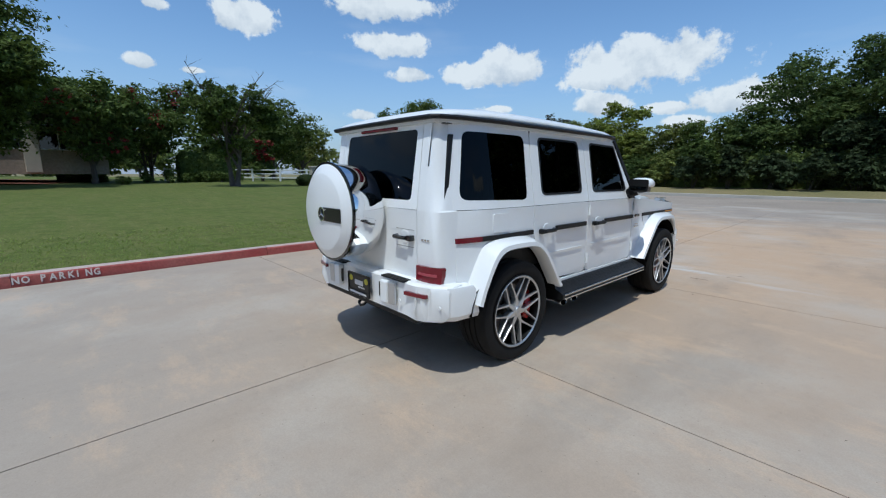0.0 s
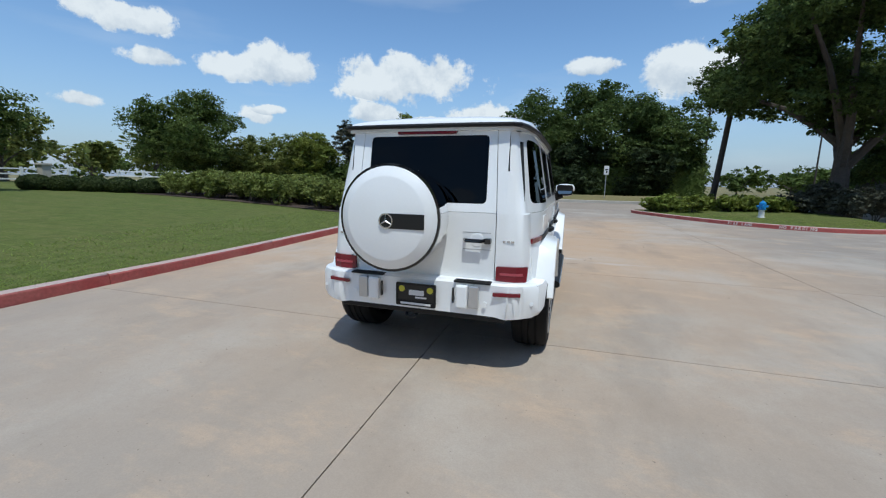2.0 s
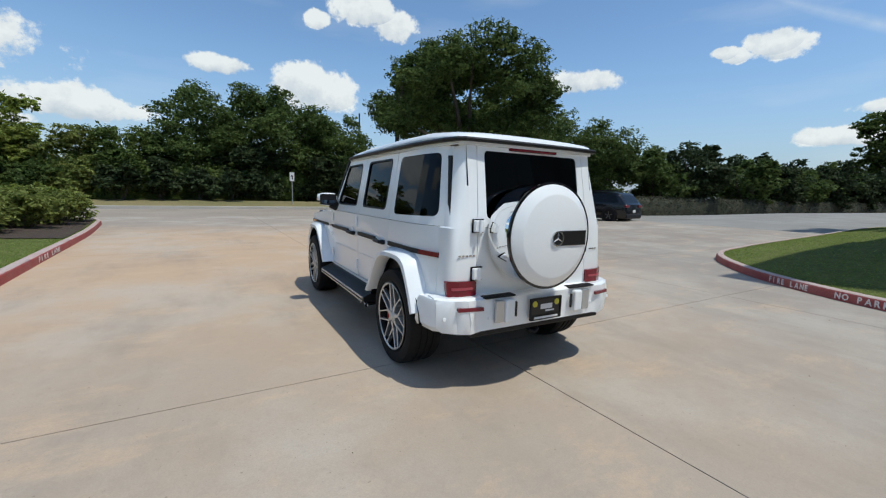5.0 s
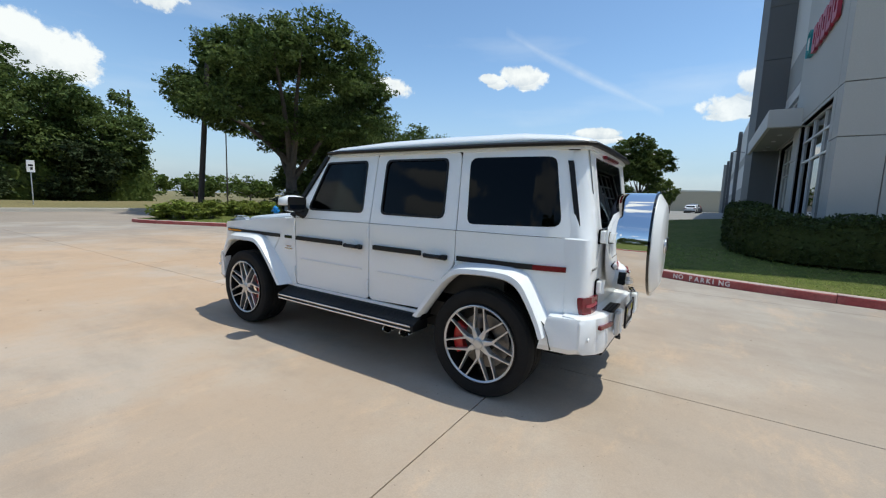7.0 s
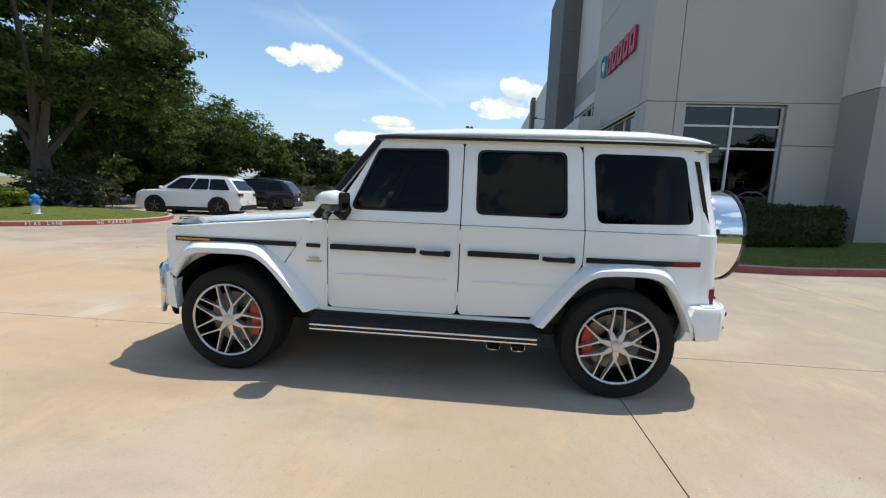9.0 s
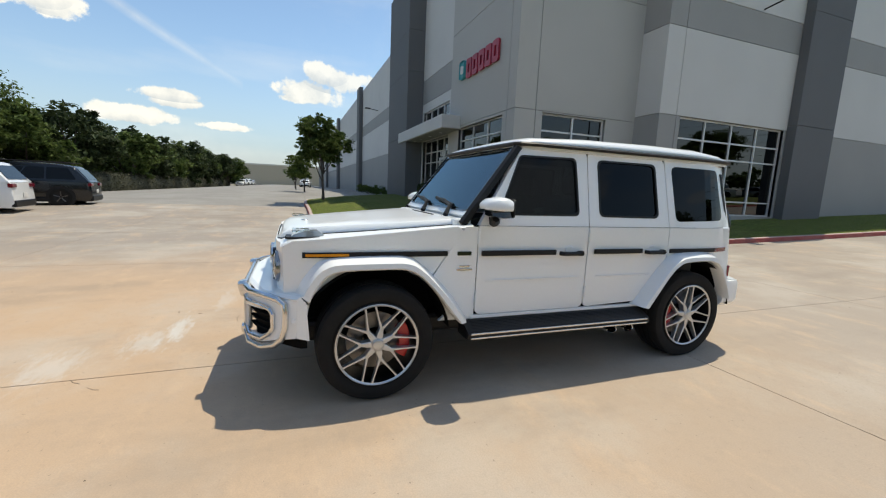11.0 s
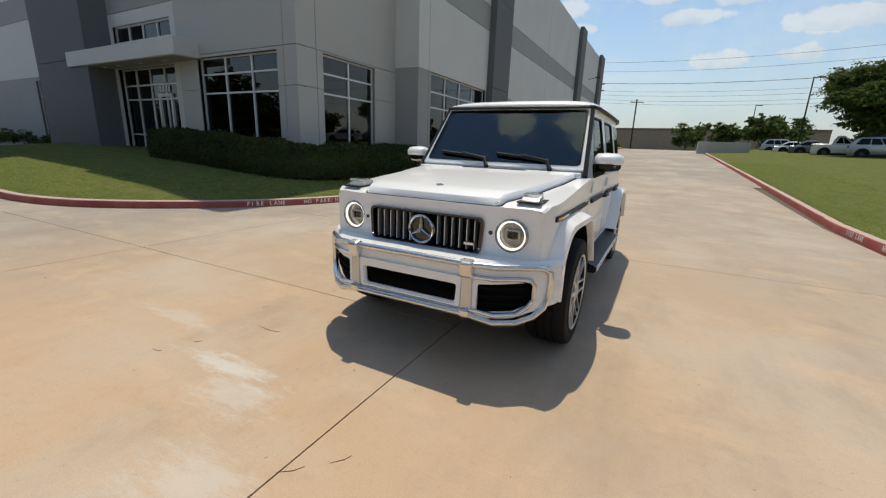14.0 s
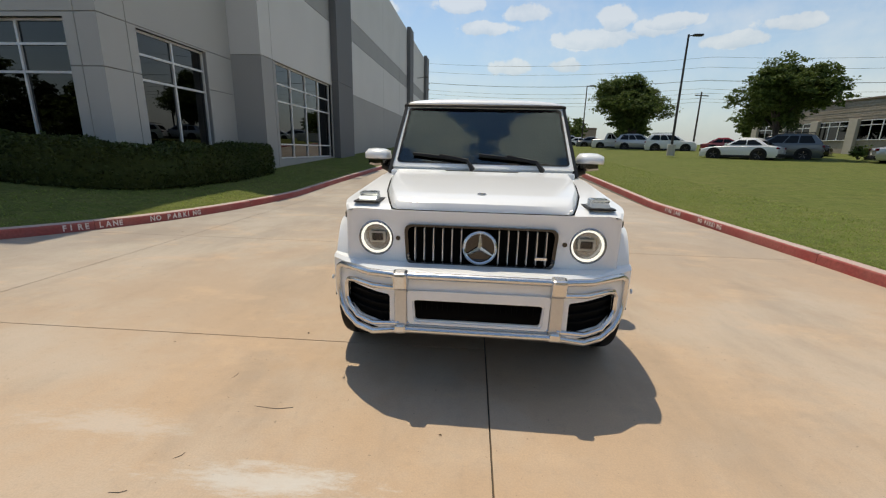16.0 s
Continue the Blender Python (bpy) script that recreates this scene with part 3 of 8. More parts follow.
def letters(txt, size, m, mat, parent=None, name="lettering", extrude=0.002, align="LEFT", scale_x=1.0):
    """Plain lettering in the built-in font, turned into a mesh."""
    cu = bpy.data.curves.new(name, "FONT")
    cu.body, cu.size, cu.extrude, cu.align_x = txt, size, extrude, align
    cu.resolution_u = 2
    cu.offset = size * 0.03
    tmp = bpy.data.objects.new(name, cu)
    scene.collection.objects.link(tmp)
    dg = bpy.context.evaluated_depsgraph_get()
    me = bpy.data.meshes.new_from_object(tmp.evaluated_get(dg))
    bpy.data.objects.remove(tmp)
    bpy.data.curves.remove(cu)
    me.materials.clear()
    me.materials.append(mat)
    ob = new(name, me)
    ob.matrix_basis = m @ Matrix.Diagonal((scale_x, 1, 1, 1))
    if parent:
        ob.parent = parent
    return ob

# ---- ground ----


def relu(v, k=1.5):
    """A soft ramp from 0."""
    return 0.5 * (v + math.sqrt(v * v + k * k)) - 0.5 * k * math.exp(-abs(v) / k) if v > -6 else 0.0


def hp(x, y):
    """Height of the paving: level round the vehicle, rising gently to the south and along the building."""
    s = min(0.04 * relu(-y - 7.0), 2.2)
    e = min(0.033 * relu(x - 10.5), 0.75) * min(1.0, relu(17.0 - y) / 9.0)
    return max(s, e)


KERB_A = [(-5.0, -75), (-4.95, -40), (-4.85, -20), (-4.74, -8), (-4.7, -4), (-4.68, 0), (-4.85, 3), (-5.05, 6), (-5.35, 10.5),
          (-5.75, 14), (-6.05, 15.8), (-6.75, 17.2), (-8.4, 18.2), (-11, 18.9), (-20, 19.3), (-70, 20.0)]
KERB_C = [(4.7, -75), (4.75, -40), (4.85, -18), (5.15, -9), (5.25, -5.2), (5.65, -2.9), (6.4, -1.3), (7.4, -0.15), (8.6, 0.75), (10.0, 1.2),
          (12, 1.35), (16, 1.35), (21, 1.35), (22.4, 1.0), (23.0, 0.2), (23.1, -2.2)]
KERB_B = [(12.4, 17.5), (12.2, 13.2), (11.5, 12.0), (10.2, 11.3), (8.6, 11.4), (7.3, 12.2), (6.1, 13.6), (4.7, 16.2), (4.0, 18.0), (4.3, 18.9), (5.6, 19.3), (13, 19.4)]


def resample(pts, step):
    pts = [Vector(p) for p in pts]
    # smooth once between the corner points
    fine = []
    for i in range(len(pts) - 1):
        p0, p1, p2, p3 = pts[max(i - 1, 0)], pts[i], pts[i + 1], pts[min(i + 2, len(pts) - 1)]
        n = max(2, int((p2 - p1).length / (step * 0.5)))
        l = (p2 - p1).length
        m1 = (p2 - p0).normalized() * l if i else (p2 - p1)
        m2 = (p3 - p1).normalized() * l if i < len(pts) - 2 else (p2 - p1)
        for k in range(n):
            t = k / n
            fine.append(p1 * (2 * t ** 3 - 3 * t * t + 1) + m1 * (t ** 3 - 2 * t * t + t) + p2 * (-2 * t ** 3 + 3 * t * t) + m2 * (t ** 3 - t * t))
    fine.append(pts[-1])
    out, acc = [fine[0]], 0.0
    for a, b in zip(fine, fine[1:]):
        d = (b - a).length
        while acc + d >= step:
            a = a + (b - a) * ((step - acc) / d)
            out.append(a.copy())
            d = (b - a).length
            acc = 0.0
        acc += d
    out.append(fine[-1])
    return out


def kerb(name, pts, side, label):
    """A kerb of cast sections, red on the face and pale on the top. side +1: the lawn lies to the left of the line."""
    root = thing(name, Matrix(), label, "kerb", kind="structure")
    line = resample(pts, 0.4)
    prof = [(0.0, -0.06), (0.012, 0.115), (0.022, 0.138), (0.045, 0.15), (0.15, 0.152), (0.16, -0.06)]
    per = 8
    for s in range(0, len(line) - 1, per):
        seg = line[s:s + per + 1]
        if len(seg) < 2:
            continue
        bm = bmesh.new()
        rows = []
        for i, p in enumerate(seg):
            j = s + i
            t = (line[min(j + 1, len(line) - 1)] - line[max(j - 1, 0)]).normalized()
            nrm = Vector((-t.y, t.x)) * side
            q = p.copy()
            if i == 0 and s:
                q = q + t * 0.004
            if i == len(seg) - 1:
                q = q - t * 0.004
            z = hp(p.x, p.y)
            rows.append([bm.verts.new((q.x + nrm.x * o, q.y + nrm.y * o, z + h)) for o, h in prof])
        for a, b in zip(rows, rows[1:]):
            for k in range(len(prof) - 1):
                f = bm.faces.new((a[k], b[k], b[k + 1], a[k + 1]))
                f.material_index = 0 if k < 2 else 1
                f.smooth = k in (1, 2)
        bm.faces.new(rows[0])
        bm.faces.new(rows[-1][::-1])
        ob = part("kerb_section", bm, KERB_RED, root)
        ob.data.materials.append(KERB_TOP)
    return line


def lawn_height(d, base, slope, top):
    return base + 0.14 + top * (1 - math.exp(-slope * d / top))


def lawn(name, line, back, slope, top, label, steps=16, power=2.0):
    """A sheet ruled from the back of a kerb to a far line, rising as it goes."""
    verts, faces = [], []
    n = len(line)
    for i, p in enumerate(line):
        b = back(i / (n - 1), p)
        for k in range(steps + 1):
            f = (k / steps) ** power
            q = p.lerp(b, f)
            d = (q - p).length
            verts.append((q.x, q.y, lawn_height(d, hp(q.x, q.y), slope, top) - (0.012 if k else 0.02)))
    for i in range(n - 1):
        for k in range(steps):
            a = i * (steps + 1) + k
            faces.append((a, a + 1, a + steps + 2, a + steps + 1))
    ob = new(name, np_mesh(name, verts, faces, LAWN))
    for f in ob.data.polygons:
        f.use_smooth = True
    tagged(ob, label, "lawn", kind="structure")
    return verts, steps


def offset_line(line, side, d):
    out = []
    for j, p in enumerate(line):
        t = (line[min(j + 1, len(line) - 1)] - line[max(j - 1, 0)]).normalized()
        out.append(p + Vector((-t.y, t.x)) * side * d)
    return out


def axis_points(lo, hi, near, fine, grow=1.25):
    """Coordinates that are dense within near of the origin and widen out to lo and hi."""
    xs = [i * fine for i in range(int(near / fine) + 1)]
    d = fine
    while xs[-1] < max(hi, -lo):
        d *= grow
        xs.append(xs[-1] + d)
    return sorted({round(-x, 3) for x in xs} | {round(x, 3) for x in xs})


gx = axis_points(-2500, 2500, 60, 3.0)
bm = bmesh.new()
grid = [[bm.verts.new((x, y, hp(x, y) - 0.09)) for y in gx] for x in gx]
for i in range(len(gx) - 1):
    for j in range(len(gx) - 1):
        bm.faces.new((grid[i][j], grid[i + 1][j], grid[i + 1][j + 1], grid[i][j + 1]))
tagged(part("ground", bm, DRYGRASS, smooth="all"), "dry grassy ground reaching to the horizon", "ground", kind="structure")

# dark filler under the slabs, and the wide paving beyond them
X_LINES = [-4.66, -0.012, 4.56, 9.17, 13.78, 18.4]
Y_LINES = [-15.4, -10.7, -6.05, -1.45, 1.75, 6.35, 10.95, 15.55, 19.7]


def paved(name, x0, x1, y0, y1, mat, label, lift=0.0, step=1.2, kind="structure"):
    bm = bmesh.new()
    nx, ny = max(2, int((x1 - x0) / step)), max(2, int((y1 - y0) / step))
    g = [[bm.verts.new((x0 + (x1 - x0) * i / nx, y0 + (y1 - y0) * j / ny, hp(x0 + (x1 - x0) * i / nx, y0 + (y1 - y0) * j / ny) + lift))
          for j in range(ny + 1)] for i in range(nx + 1)]
    for i in range(nx):
        for j in range(ny):
            bm.faces.new((g[i][j], g[i + 1][j], g[i + 1][j + 1], g[i][j + 1]))
    return tagged(part(name, bm, mat, smooth="all"), label, "pavement", kind=kind)


paved("pavement_joint_bed", -4.8, 18.6, -15.6, 19.8, JOINT, "dark filler in the joints between concrete slabs", -0.03, 0.8)
paved("pavement_west", -12, -4.3, 1.0, 19.9, CONCRETE, "tan concrete beside the curved red kerb", -0.006)
paved("pavement_south", -5.2, 7.9, -75, -15.2, CONCRETE, "tan concrete driveway rising away from the forecourt", -0.006)
paved("pavement_east", 18.1, 130, 1.2, 19.7, CONCRETE_GREY, "grey concrete car park beside the tree row", -0.006, 2.0)
paved("pavement_far_east", 18.1, 130, -6.4, 1.192, CONCRETE_GREY, "grey concrete parking strip along the building", -0.006, 2.0)
paved("road", -160, 160, 19.6, 28.6, ASPHALT, "worn pale asphalt street", -0.01, 4.0)
pavement = thing("pavement", Matrix(), "tan weathered concrete forecourt of large cast slabs", "pavement", kind="structure")
for i in range(len(X_LINES) - 1):
    for j in range(len(Y_LINES) - 1):
        x0, x1, y0, y1 = X_LINES[i], X_LINES[i + 1], Y_LINES[j], Y_LINES[j + 1]
        if x0 > 4 and y1 < -5.5 and x0 > 8:
            continue
        if i == 0 and y0 == 1.75:
            continue
        if i == 0 and y0 == -1.45:
            y1 = 6.35
        bm = bmesh.new()
        nx, ny = 6, 6
        g = 0.0045
        rows = []
        for a in range(nx + 1):
            r = []
            for b in range(ny + 1):
                x, y = x0 + g + (x1 - x0 - 2 * g) * a / nx, y0 + g + (y1 - y0 - 2 * g) * b / ny
                r.append(bm.verts.new((x - 0.014 * (y + 3.0), y + 0.014 * x - 0.05, hp(x, y))))
            rows.append(r)
        for a in range(nx):
            for b in range(ny):
                bm.faces.new((rows[a][b], rows[a + 1][b], rows[a + 1][b + 1], rows[a][b + 1]))
        rim = [rows[a][0] for a in range(nx + 1)] + [rows[nx][b] for b in range(1, ny + 1)] + [rows[a][ny] for a in range(nx - 1, -1, -1)] + [rows[0][b] for b in range(ny - 1, 0, -1)]
        low = [bm.verts.new((v.co.x, v.co.y, v.co.z - 0.035)) for v in rim]
        for k in range(len(rim)):
            bm.faces.new((rim[k], rim[(k + 1) % len(rim)], low[(k + 1) % len(rim)], low[k]))
        part("slab", bm, CONCRETE, pavement)

LINE_A = kerb("kerb_west", KERB_A, 1, "concrete kerb with red fire lane paint along the west lawn")
LINE_C = kerb("kerb_building", KERB_C, -1, "concrete kerb with red fire lane paint round the building lawn")
LINE_B = kerb("kerb_island", KERB_B, -1, "concrete kerb with red paint round the planted island")
EDGE_A, EDGE_C, EDGE_B = offset_line(LINE_A, 1, 0.16), offset_line(LINE_C, -1, 0.16), offset_line(LINE_B, -1, 0.16)


def back_a(f, p):
    return Vector((-95.0, p.y if p.y < 10 else p.y - 0.15))


def back_c(f, p):
    if p.y < -5.2 and p.x < 10:
        return Vector((9.2, p.y))
    g = min(1.0, max(0.0, (p.x - 5.25) / 16.0))
    return Vector((9.2 + 13.3 * g, -5.3))


def back_b(f, p):
    return Vector((min(max(p.x, 7.0), 12.0), 19.2 if p.y > 17 else 18.6))


lawn("lawn_west", EDGE_A, back_a, 0.05, 0.75, "mown green lawn rising from the red kerb", 22, 2.2)
lawn("lawn_building", EDGE_C, back_c, 0.16, 0.75, "mown green lawn in front of the warehouse")
lawn("lawn_island", EDGE_B, back_b, 0.05, 0.3, "small green lawn on the planted island")

# verge and kerb on the far side of the street
bm = bmesh.new()
box(bm, (0, 28.75, 0.05), (320, 0.3, 0.3), 0.03)
tagged(part("kerb_street", bm, SIDEWALK), "pale concrete kerb on the far side of the street", "kerb", kind="structure")
bm = bmesh.new()
rows = []
for k in range(81):
    x = -120 + 3 * k
    rows.append([bm.verts.new((x, y, z + 0.05 * math.sin(0.37 * x + y))) for y, z in ((28.88, 0.12), (29.6, 0.2), (31.0, 0.36), (32.4, 0.48), (34.5, 0.5), (42.0, 0.0))])
for a, b in zip(rows, rows[1:]):
    for q in range(5):
        bm.faces.new((a[q], b[q], b[q + 1], a[q + 1]))
tagged(part("verge", bm, DRYGRASS, smooth="all"), "dry tan grass verge rising behind the street kerb", "ground", kind="structure")


def a_height(x, y):
    """Lawn height at a place on the west lawn."""
    e = min(EDGE_A, key=lambda p: abs(p.y - y) + (0 if p.x > -12 else 50))
    return lawn_height(max(0.0, e.x - x), hp(x, y), 0.05, 0.75)


def c_height(x, y):
    d = min((p - Vector((x, y))).length for p in EDGE_C)
    return lawn_height(d, hp(x, y), 0.16, 0.75)


def b_height(x, y):
    d = min((p - Vector((x, y))).length for p in EDGE_B)
    return lawn_height(d, hp(x, y), 0.05, 0.3)


# ---- stencilled words on the kerbs ----


def kerb_words(txt, line, side, at, size, length, name="stencil"):
    """Letters one by one along a kerb face, from the point of the line nearest to at, running along the line's way times side."""
    k0 = min(range(len(line)), key=lambda k: (line[k] - Vector(at)).length)
    step = length / len(txt)
    root = thing(name, Matrix(), "white stencilled fire lane words on the kerb face", "marking")
    pos, k = 0.0, k0
    for i, ch in enumerate(txt):
        want = i * step
        d, j = 0.0, k0
        way = -side
        while 0 < j + way < len(line) - 1 and d + (line[j + way] - line[j]).length < want:
            d += (line[j + way] - line[j]).length
            j += way
        jn = min(max(j + way, 0), len(line) - 1)
        t = (line[jn] - line[j])
        if t.length < 1e-6:
            continue
        t.normalize()
        p = line[j] + t * (want - d)
        nrm = Vector((t.y, -t.x))
        z = hp(p.x, p.y) + 0.03
        if ch == " ":
            continue
        m = Matrix(((t.x, 0, nrm.x, p.x + nrm.x * 0.0), (t.y, 0, nrm.y, p.y + nrm.y * 0.0), (0, 1, 0, z), (0, 0, 0, 1)))
        o = letters(ch, size, m, STENCIL, root, "letter", 0.0015, scale_x=step / size * 1.15)


# ---- warehouse ----
ROOF_Z = 12.75


def slab_box(bm, u0, u1, z0, z1, axis, front, depth):
    """A box on a wall plane. axis 'y': wall runs along x and faces +y at y = front; 'x': runs along y and faces -x at x = front."""
    if axis == "y":
        box(bm, ((u0 + u1) / 2, front - depth / 2, (z0 + z1) / 2), (abs(u1 - u0), depth, z1 - z0))
    else:
        box(bm, (front + depth / 2, (u0 + u1) / 2, (z0 + z1) / 2), (depth, abs(u1 - u0), z1 - z0))
    return bm


warehouse = thing("warehouse", Matrix(), "large grey tilt-up concrete warehouse with banded panels and dark columns", "building")


def wall(axis, front, u0, u1, zs, mats, holes, joints, depth=0.3, name="wall_panel", z0=-0.3, joint_z=()):
    """Tilt-up panels between joints, in horizontal bands of colour, with openings left out and a groove at each joint."""
    g = 0.012
    cuts = sorted({u0, u1, *[j for j in joints if u0 < j < u1], *[v for h in holes for v in h[:2]]})
    rows = sorted({z0, *zs, ROOF_Z if zs[-1] < 0 else zs[-1], *[v for h in holes for v in h[2:]], *joint_z})
    jz = set(joint_z) | set(zs[:-1])
    for a, b in zip(cuts, cuts[1:]):
        for lo, hi in zip(rows, rows[1:]):
            cu, cz = (a + b) / 2, (lo + hi) / 2
            if any(h[0] < cu < h[1] and h[2] < cz < h[3] for h in holes):
                continue
            band = next(i for i, z in enumerate(zs) if cz < z)
            aa = a + (g if a in joints else 0)
            bb = b - (g if b in joints else 0)
            l2 = lo + (g if lo in jz else 0)
            h2 = hi - (g if hi in jz else 0)
            part(name, slab_box(bmesh.new(), aa, bb, l2, h2, axis, front, depth), mats[band], warehouse)
    # backing behind the grooves
    for a, b in zip(cuts, cuts[1:]):
        for lo, hi in zip(rows, rows[1:]):
            cu, cz = (a + b) / 2, (lo + hi) / 2
            if any(h[0] < cu < h[1] and h[2] < cz < h[3] for h in holes):
                continue
            part("wall_core", slab_box(bmesh.new(), max(a, u0 + 0.06), min(b, u1 - 0.06), lo, hi, axis, front - 0.03 if axis == "y" else front + 0.03, depth - 0.04), SEAM, warehouse)


def window(axis, front, u0, u1, z0, z1, cols, rows, inset=0.12, name="window"):
    """Aluminium storefront glazing: frame, mullions, transoms and panes, set into its opening."""
    w = new(name)
    w.parent = warehouse
    us = [u0 + (u1 - u0) * i / cols for i in range(cols + 1)]
    zs = [z0, *rows, z1]
    t = 0.06
    f = front - inset if axis == "y" else front + inset
    for u in us:
        uu = min(max(u, u0 + t / 2), u1 - t / 2)
        part("mullion", slab_box(bmesh.new(), uu - t / 2, uu + t / 2, z0, z1, axis, f, 0.12), ALUMINIUM, w)
    for z in zs:
        zz = min(max(z, z0 + t / 2), z1 - t / 2)
        part("transom", slab_box(bmesh.new(), u0 + t, u1 - t, zz - t / 2 + 0.002, zz + t / 2 - 0.002, axis, f - 0.004 if axis == "y" else f + 0.004, 0.11), ALUMINIUM, w)
    for a, b in zip(us, us[1:]):
        for lo, hi in zip(zs, zs[1:]):
            part("pane", slab_box(bmesh.new(), a + 0.02, b - 0.02, lo + 0.02, hi - 0.02, axis, f - 0.05 if axis == "y" else f + 0.05, 0.012), BLD_GLASS, w)
    return w


WX, NY = 8.75, -4.95
SX = 7.65
w1 = (9.6, 13.65, 0.85, 4.15)
w2 = (-8.72, -6.03, 0.85, 4.2)
w3 = (-16.8, -11.05, 0.9, 4.42)
# corner block with the sign
wall("y", NY, WX, 14.75, [ROOF_Z], [PANEL], [w1], [9.3], joint_z=(3.1, 4.25, 8.3))
wall("x", WX, -10.05, NY - 0.3, [ROOF_Z], [PANEL], [w2], [-5.75], joint_z=(3.1, 4.25, 8.3))
window("y", NY, *w1, 3, (2.98, 3.6))
window("x", WX, *w2, 2, (3.0, 3.62))
# long west side, stepped forward, with colour bands
BANDS = [4.42, 7.35, 8.5, ROOF_Z]
wall("x", SX, -54, -10.05, BANDS, [PANEL_MID, PANEL_WHITE, PANEL_MID, PANEL_WHITE], [w3], [-10.85, -16.95, -19.4, -28.5, -35, -38.9, -40.9])
wall("y", -10.05, SX + 0.3, WX + 0.3, BANDS, [PANEL_MID, PANEL_WHITE, PANEL_MID, PANEL_WHITE], [], [], depth=0.28)
window("x", SX, *w3, 4, (1.45, 3.05, 3.68))
for y0, y1 in ((-19.4, -16.95), (-40.9, -38.9), (-54, -51.5)):
    for lo, hi in ((-0.3, 4.6), (4.62, 8.88), (8.9, ROOF_Z + 0.25)):
        part("column_panel", slab_box(bmesh.new(), y0, y1, lo, hi, "x", SX - 0.35, 0.34), PANEL_DARK, warehouse, "dark grey concrete column panel")
# entrance bay
wall("y", -5.15, 14.75, 20.4, [4.75, 6.2, 7.5, ROOF_Z], [PANEL_WHITE, PANEL_WHITE, PANEL_MID, PANEL_WHITE], [(15.4, 19.5, -0.3, 4.1), (15.4, 19.5, 5.1, 5.72)], [])
window("y", -5.2, 15.4, 19.5, 5.1, 5.72, 4, (), 0.06)
window("y", -5.25, 15.4, 19.5, 0.92, 4.1, 4, (1.5, 2.9, 3.45), 0.05, "entrance_window")
part("entrance_sill", slab_box(bmesh.new(), 15.4, 19.5, 0.3, 0.92, "y", -5.18, 0.3), PANEL_WHITE, warehouse)
# entrance door leaf with a pale frame
bm = bmesh.new()
for u0, u1, z0, z1 in ((16.02, 16.13, 0.95, 3.1), (16.86, 16.97, 0.95, 3.1), (16.13, 16.86, 2.98, 3.1), (16.13, 16.86, 0.95, 1.17)):
    slab_box(bm, u0, u1, z0, z1, "y", -5.27, 0.09)
door = part("entrance_door", bm, ALUMINIUM, warehouse, "glazed entrance door in a pale aluminium frame")
part("door_handle", tube(bmesh.new(), [(16.78, -5.26, 1.75), (16.78, -5.2, 1.8), (16.78, -5.2, 2.25), (16.78, -5.26, 2.3)], 0.015), STEEL, door)
# street number above the door, as plain bars
for k in range(4):
    bm = slab_box(bmesh.new(), 16.16 + 0.2 * k, 16.29 + 0.2 * k, 3.16, 3.4, "y", -5.31, 0.01)
    part("number_bar", bm, SIGN_WHITE, warehouse)
# dark entrance tower
for lo, hi in ((-0.3, 4.4), (4.42, 8.0), (8.02, 10.2), (10.22, ROOF_Z + 0.5)):
    part("tower_panel", B((22.1, -5.4, (lo + hi) / 2), (4.7, 2.4, hi - lo)), PANEL_DARK, warehouse, "dark grey entrance tower panel")
# canopy
bm = bmesh.new()
box(bm, (17.38, -4.6, 4.4), (7.76, 1.0, 0.57), 0.02)
canopy = part("canopy", bm, PANEL_WHITE, warehouse, "flat white entrance canopy")
bm = bmesh.new()
box(bm, (17.38, -4.6, 4.104), (7.5, 0.8, 0.012))
part("soffit", bm, PANEL_MID, canopy)
for x in (15.0, 16.6, 18.2, 19.3):
    part("downlight", lathe(bmesh.new(), [(0, 4.08), (0.07, 4.08), (0.07, 4.099), (0, 4.099)], Matrix.Translation((x, -4.6, 0)), 14), SIGN_WHITE, canopy)
# long north side, set back
wall("y", -6.1, 24.3, 118, BANDS, [PANEL_MID, PANEL_WHITE, PANEL_MID, PANEL_WHITE], [(27.6, 30.7, 1.1, 4.25)], [37.5, 47.5, 49.4, 58, 66, 72.5, 74.4, 83, 91, 98, 99.9, 108])
for x0 in (47.5, 72.5, 98.0, 116):
    bm = bmesh.new()
    for lo, hi in ((-0.3, 4.4), (4.42, 8.88), (8.9, ROOF_Z + 0.4)):
        slab_box(bm, x0, x0 + 1.9, lo, hi, "y", -5.65, 0.43)
    part("column", bm, PANEL_DARK, warehouse, "dark grey concrete column")
window("y", -6.1, 27.6, 30.7, 1.1, 4.25, 3, (1.7, 2.5, 3.4), 0.1)
# closing walls, roof, and near-black room boxes behind the glass
bm = bmesh.new()
box(bm, (62, -54.2, 6), (108, 0.3, 13))
box(bm, (118.2, -29.6, 6), (0.3, 49, 13))
part("rear_wall", bm, PANEL, warehouse)
part("roof", B((63.4, -30.3, ROOF_Z - 0.35), (109.0, 47.6, 0.2)), SEAM, warehouse)
part("roof", B((16.6, -5.9, ROOF_Z - 0.35), (15.0, 1.2, 0.2)), SEAM, warehouse)
# added unseen rooms; their dimness is in the near-black colour
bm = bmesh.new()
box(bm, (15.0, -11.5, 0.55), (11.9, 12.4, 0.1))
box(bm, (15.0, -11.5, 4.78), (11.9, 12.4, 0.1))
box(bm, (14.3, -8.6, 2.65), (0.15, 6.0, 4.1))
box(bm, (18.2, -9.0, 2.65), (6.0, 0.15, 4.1))
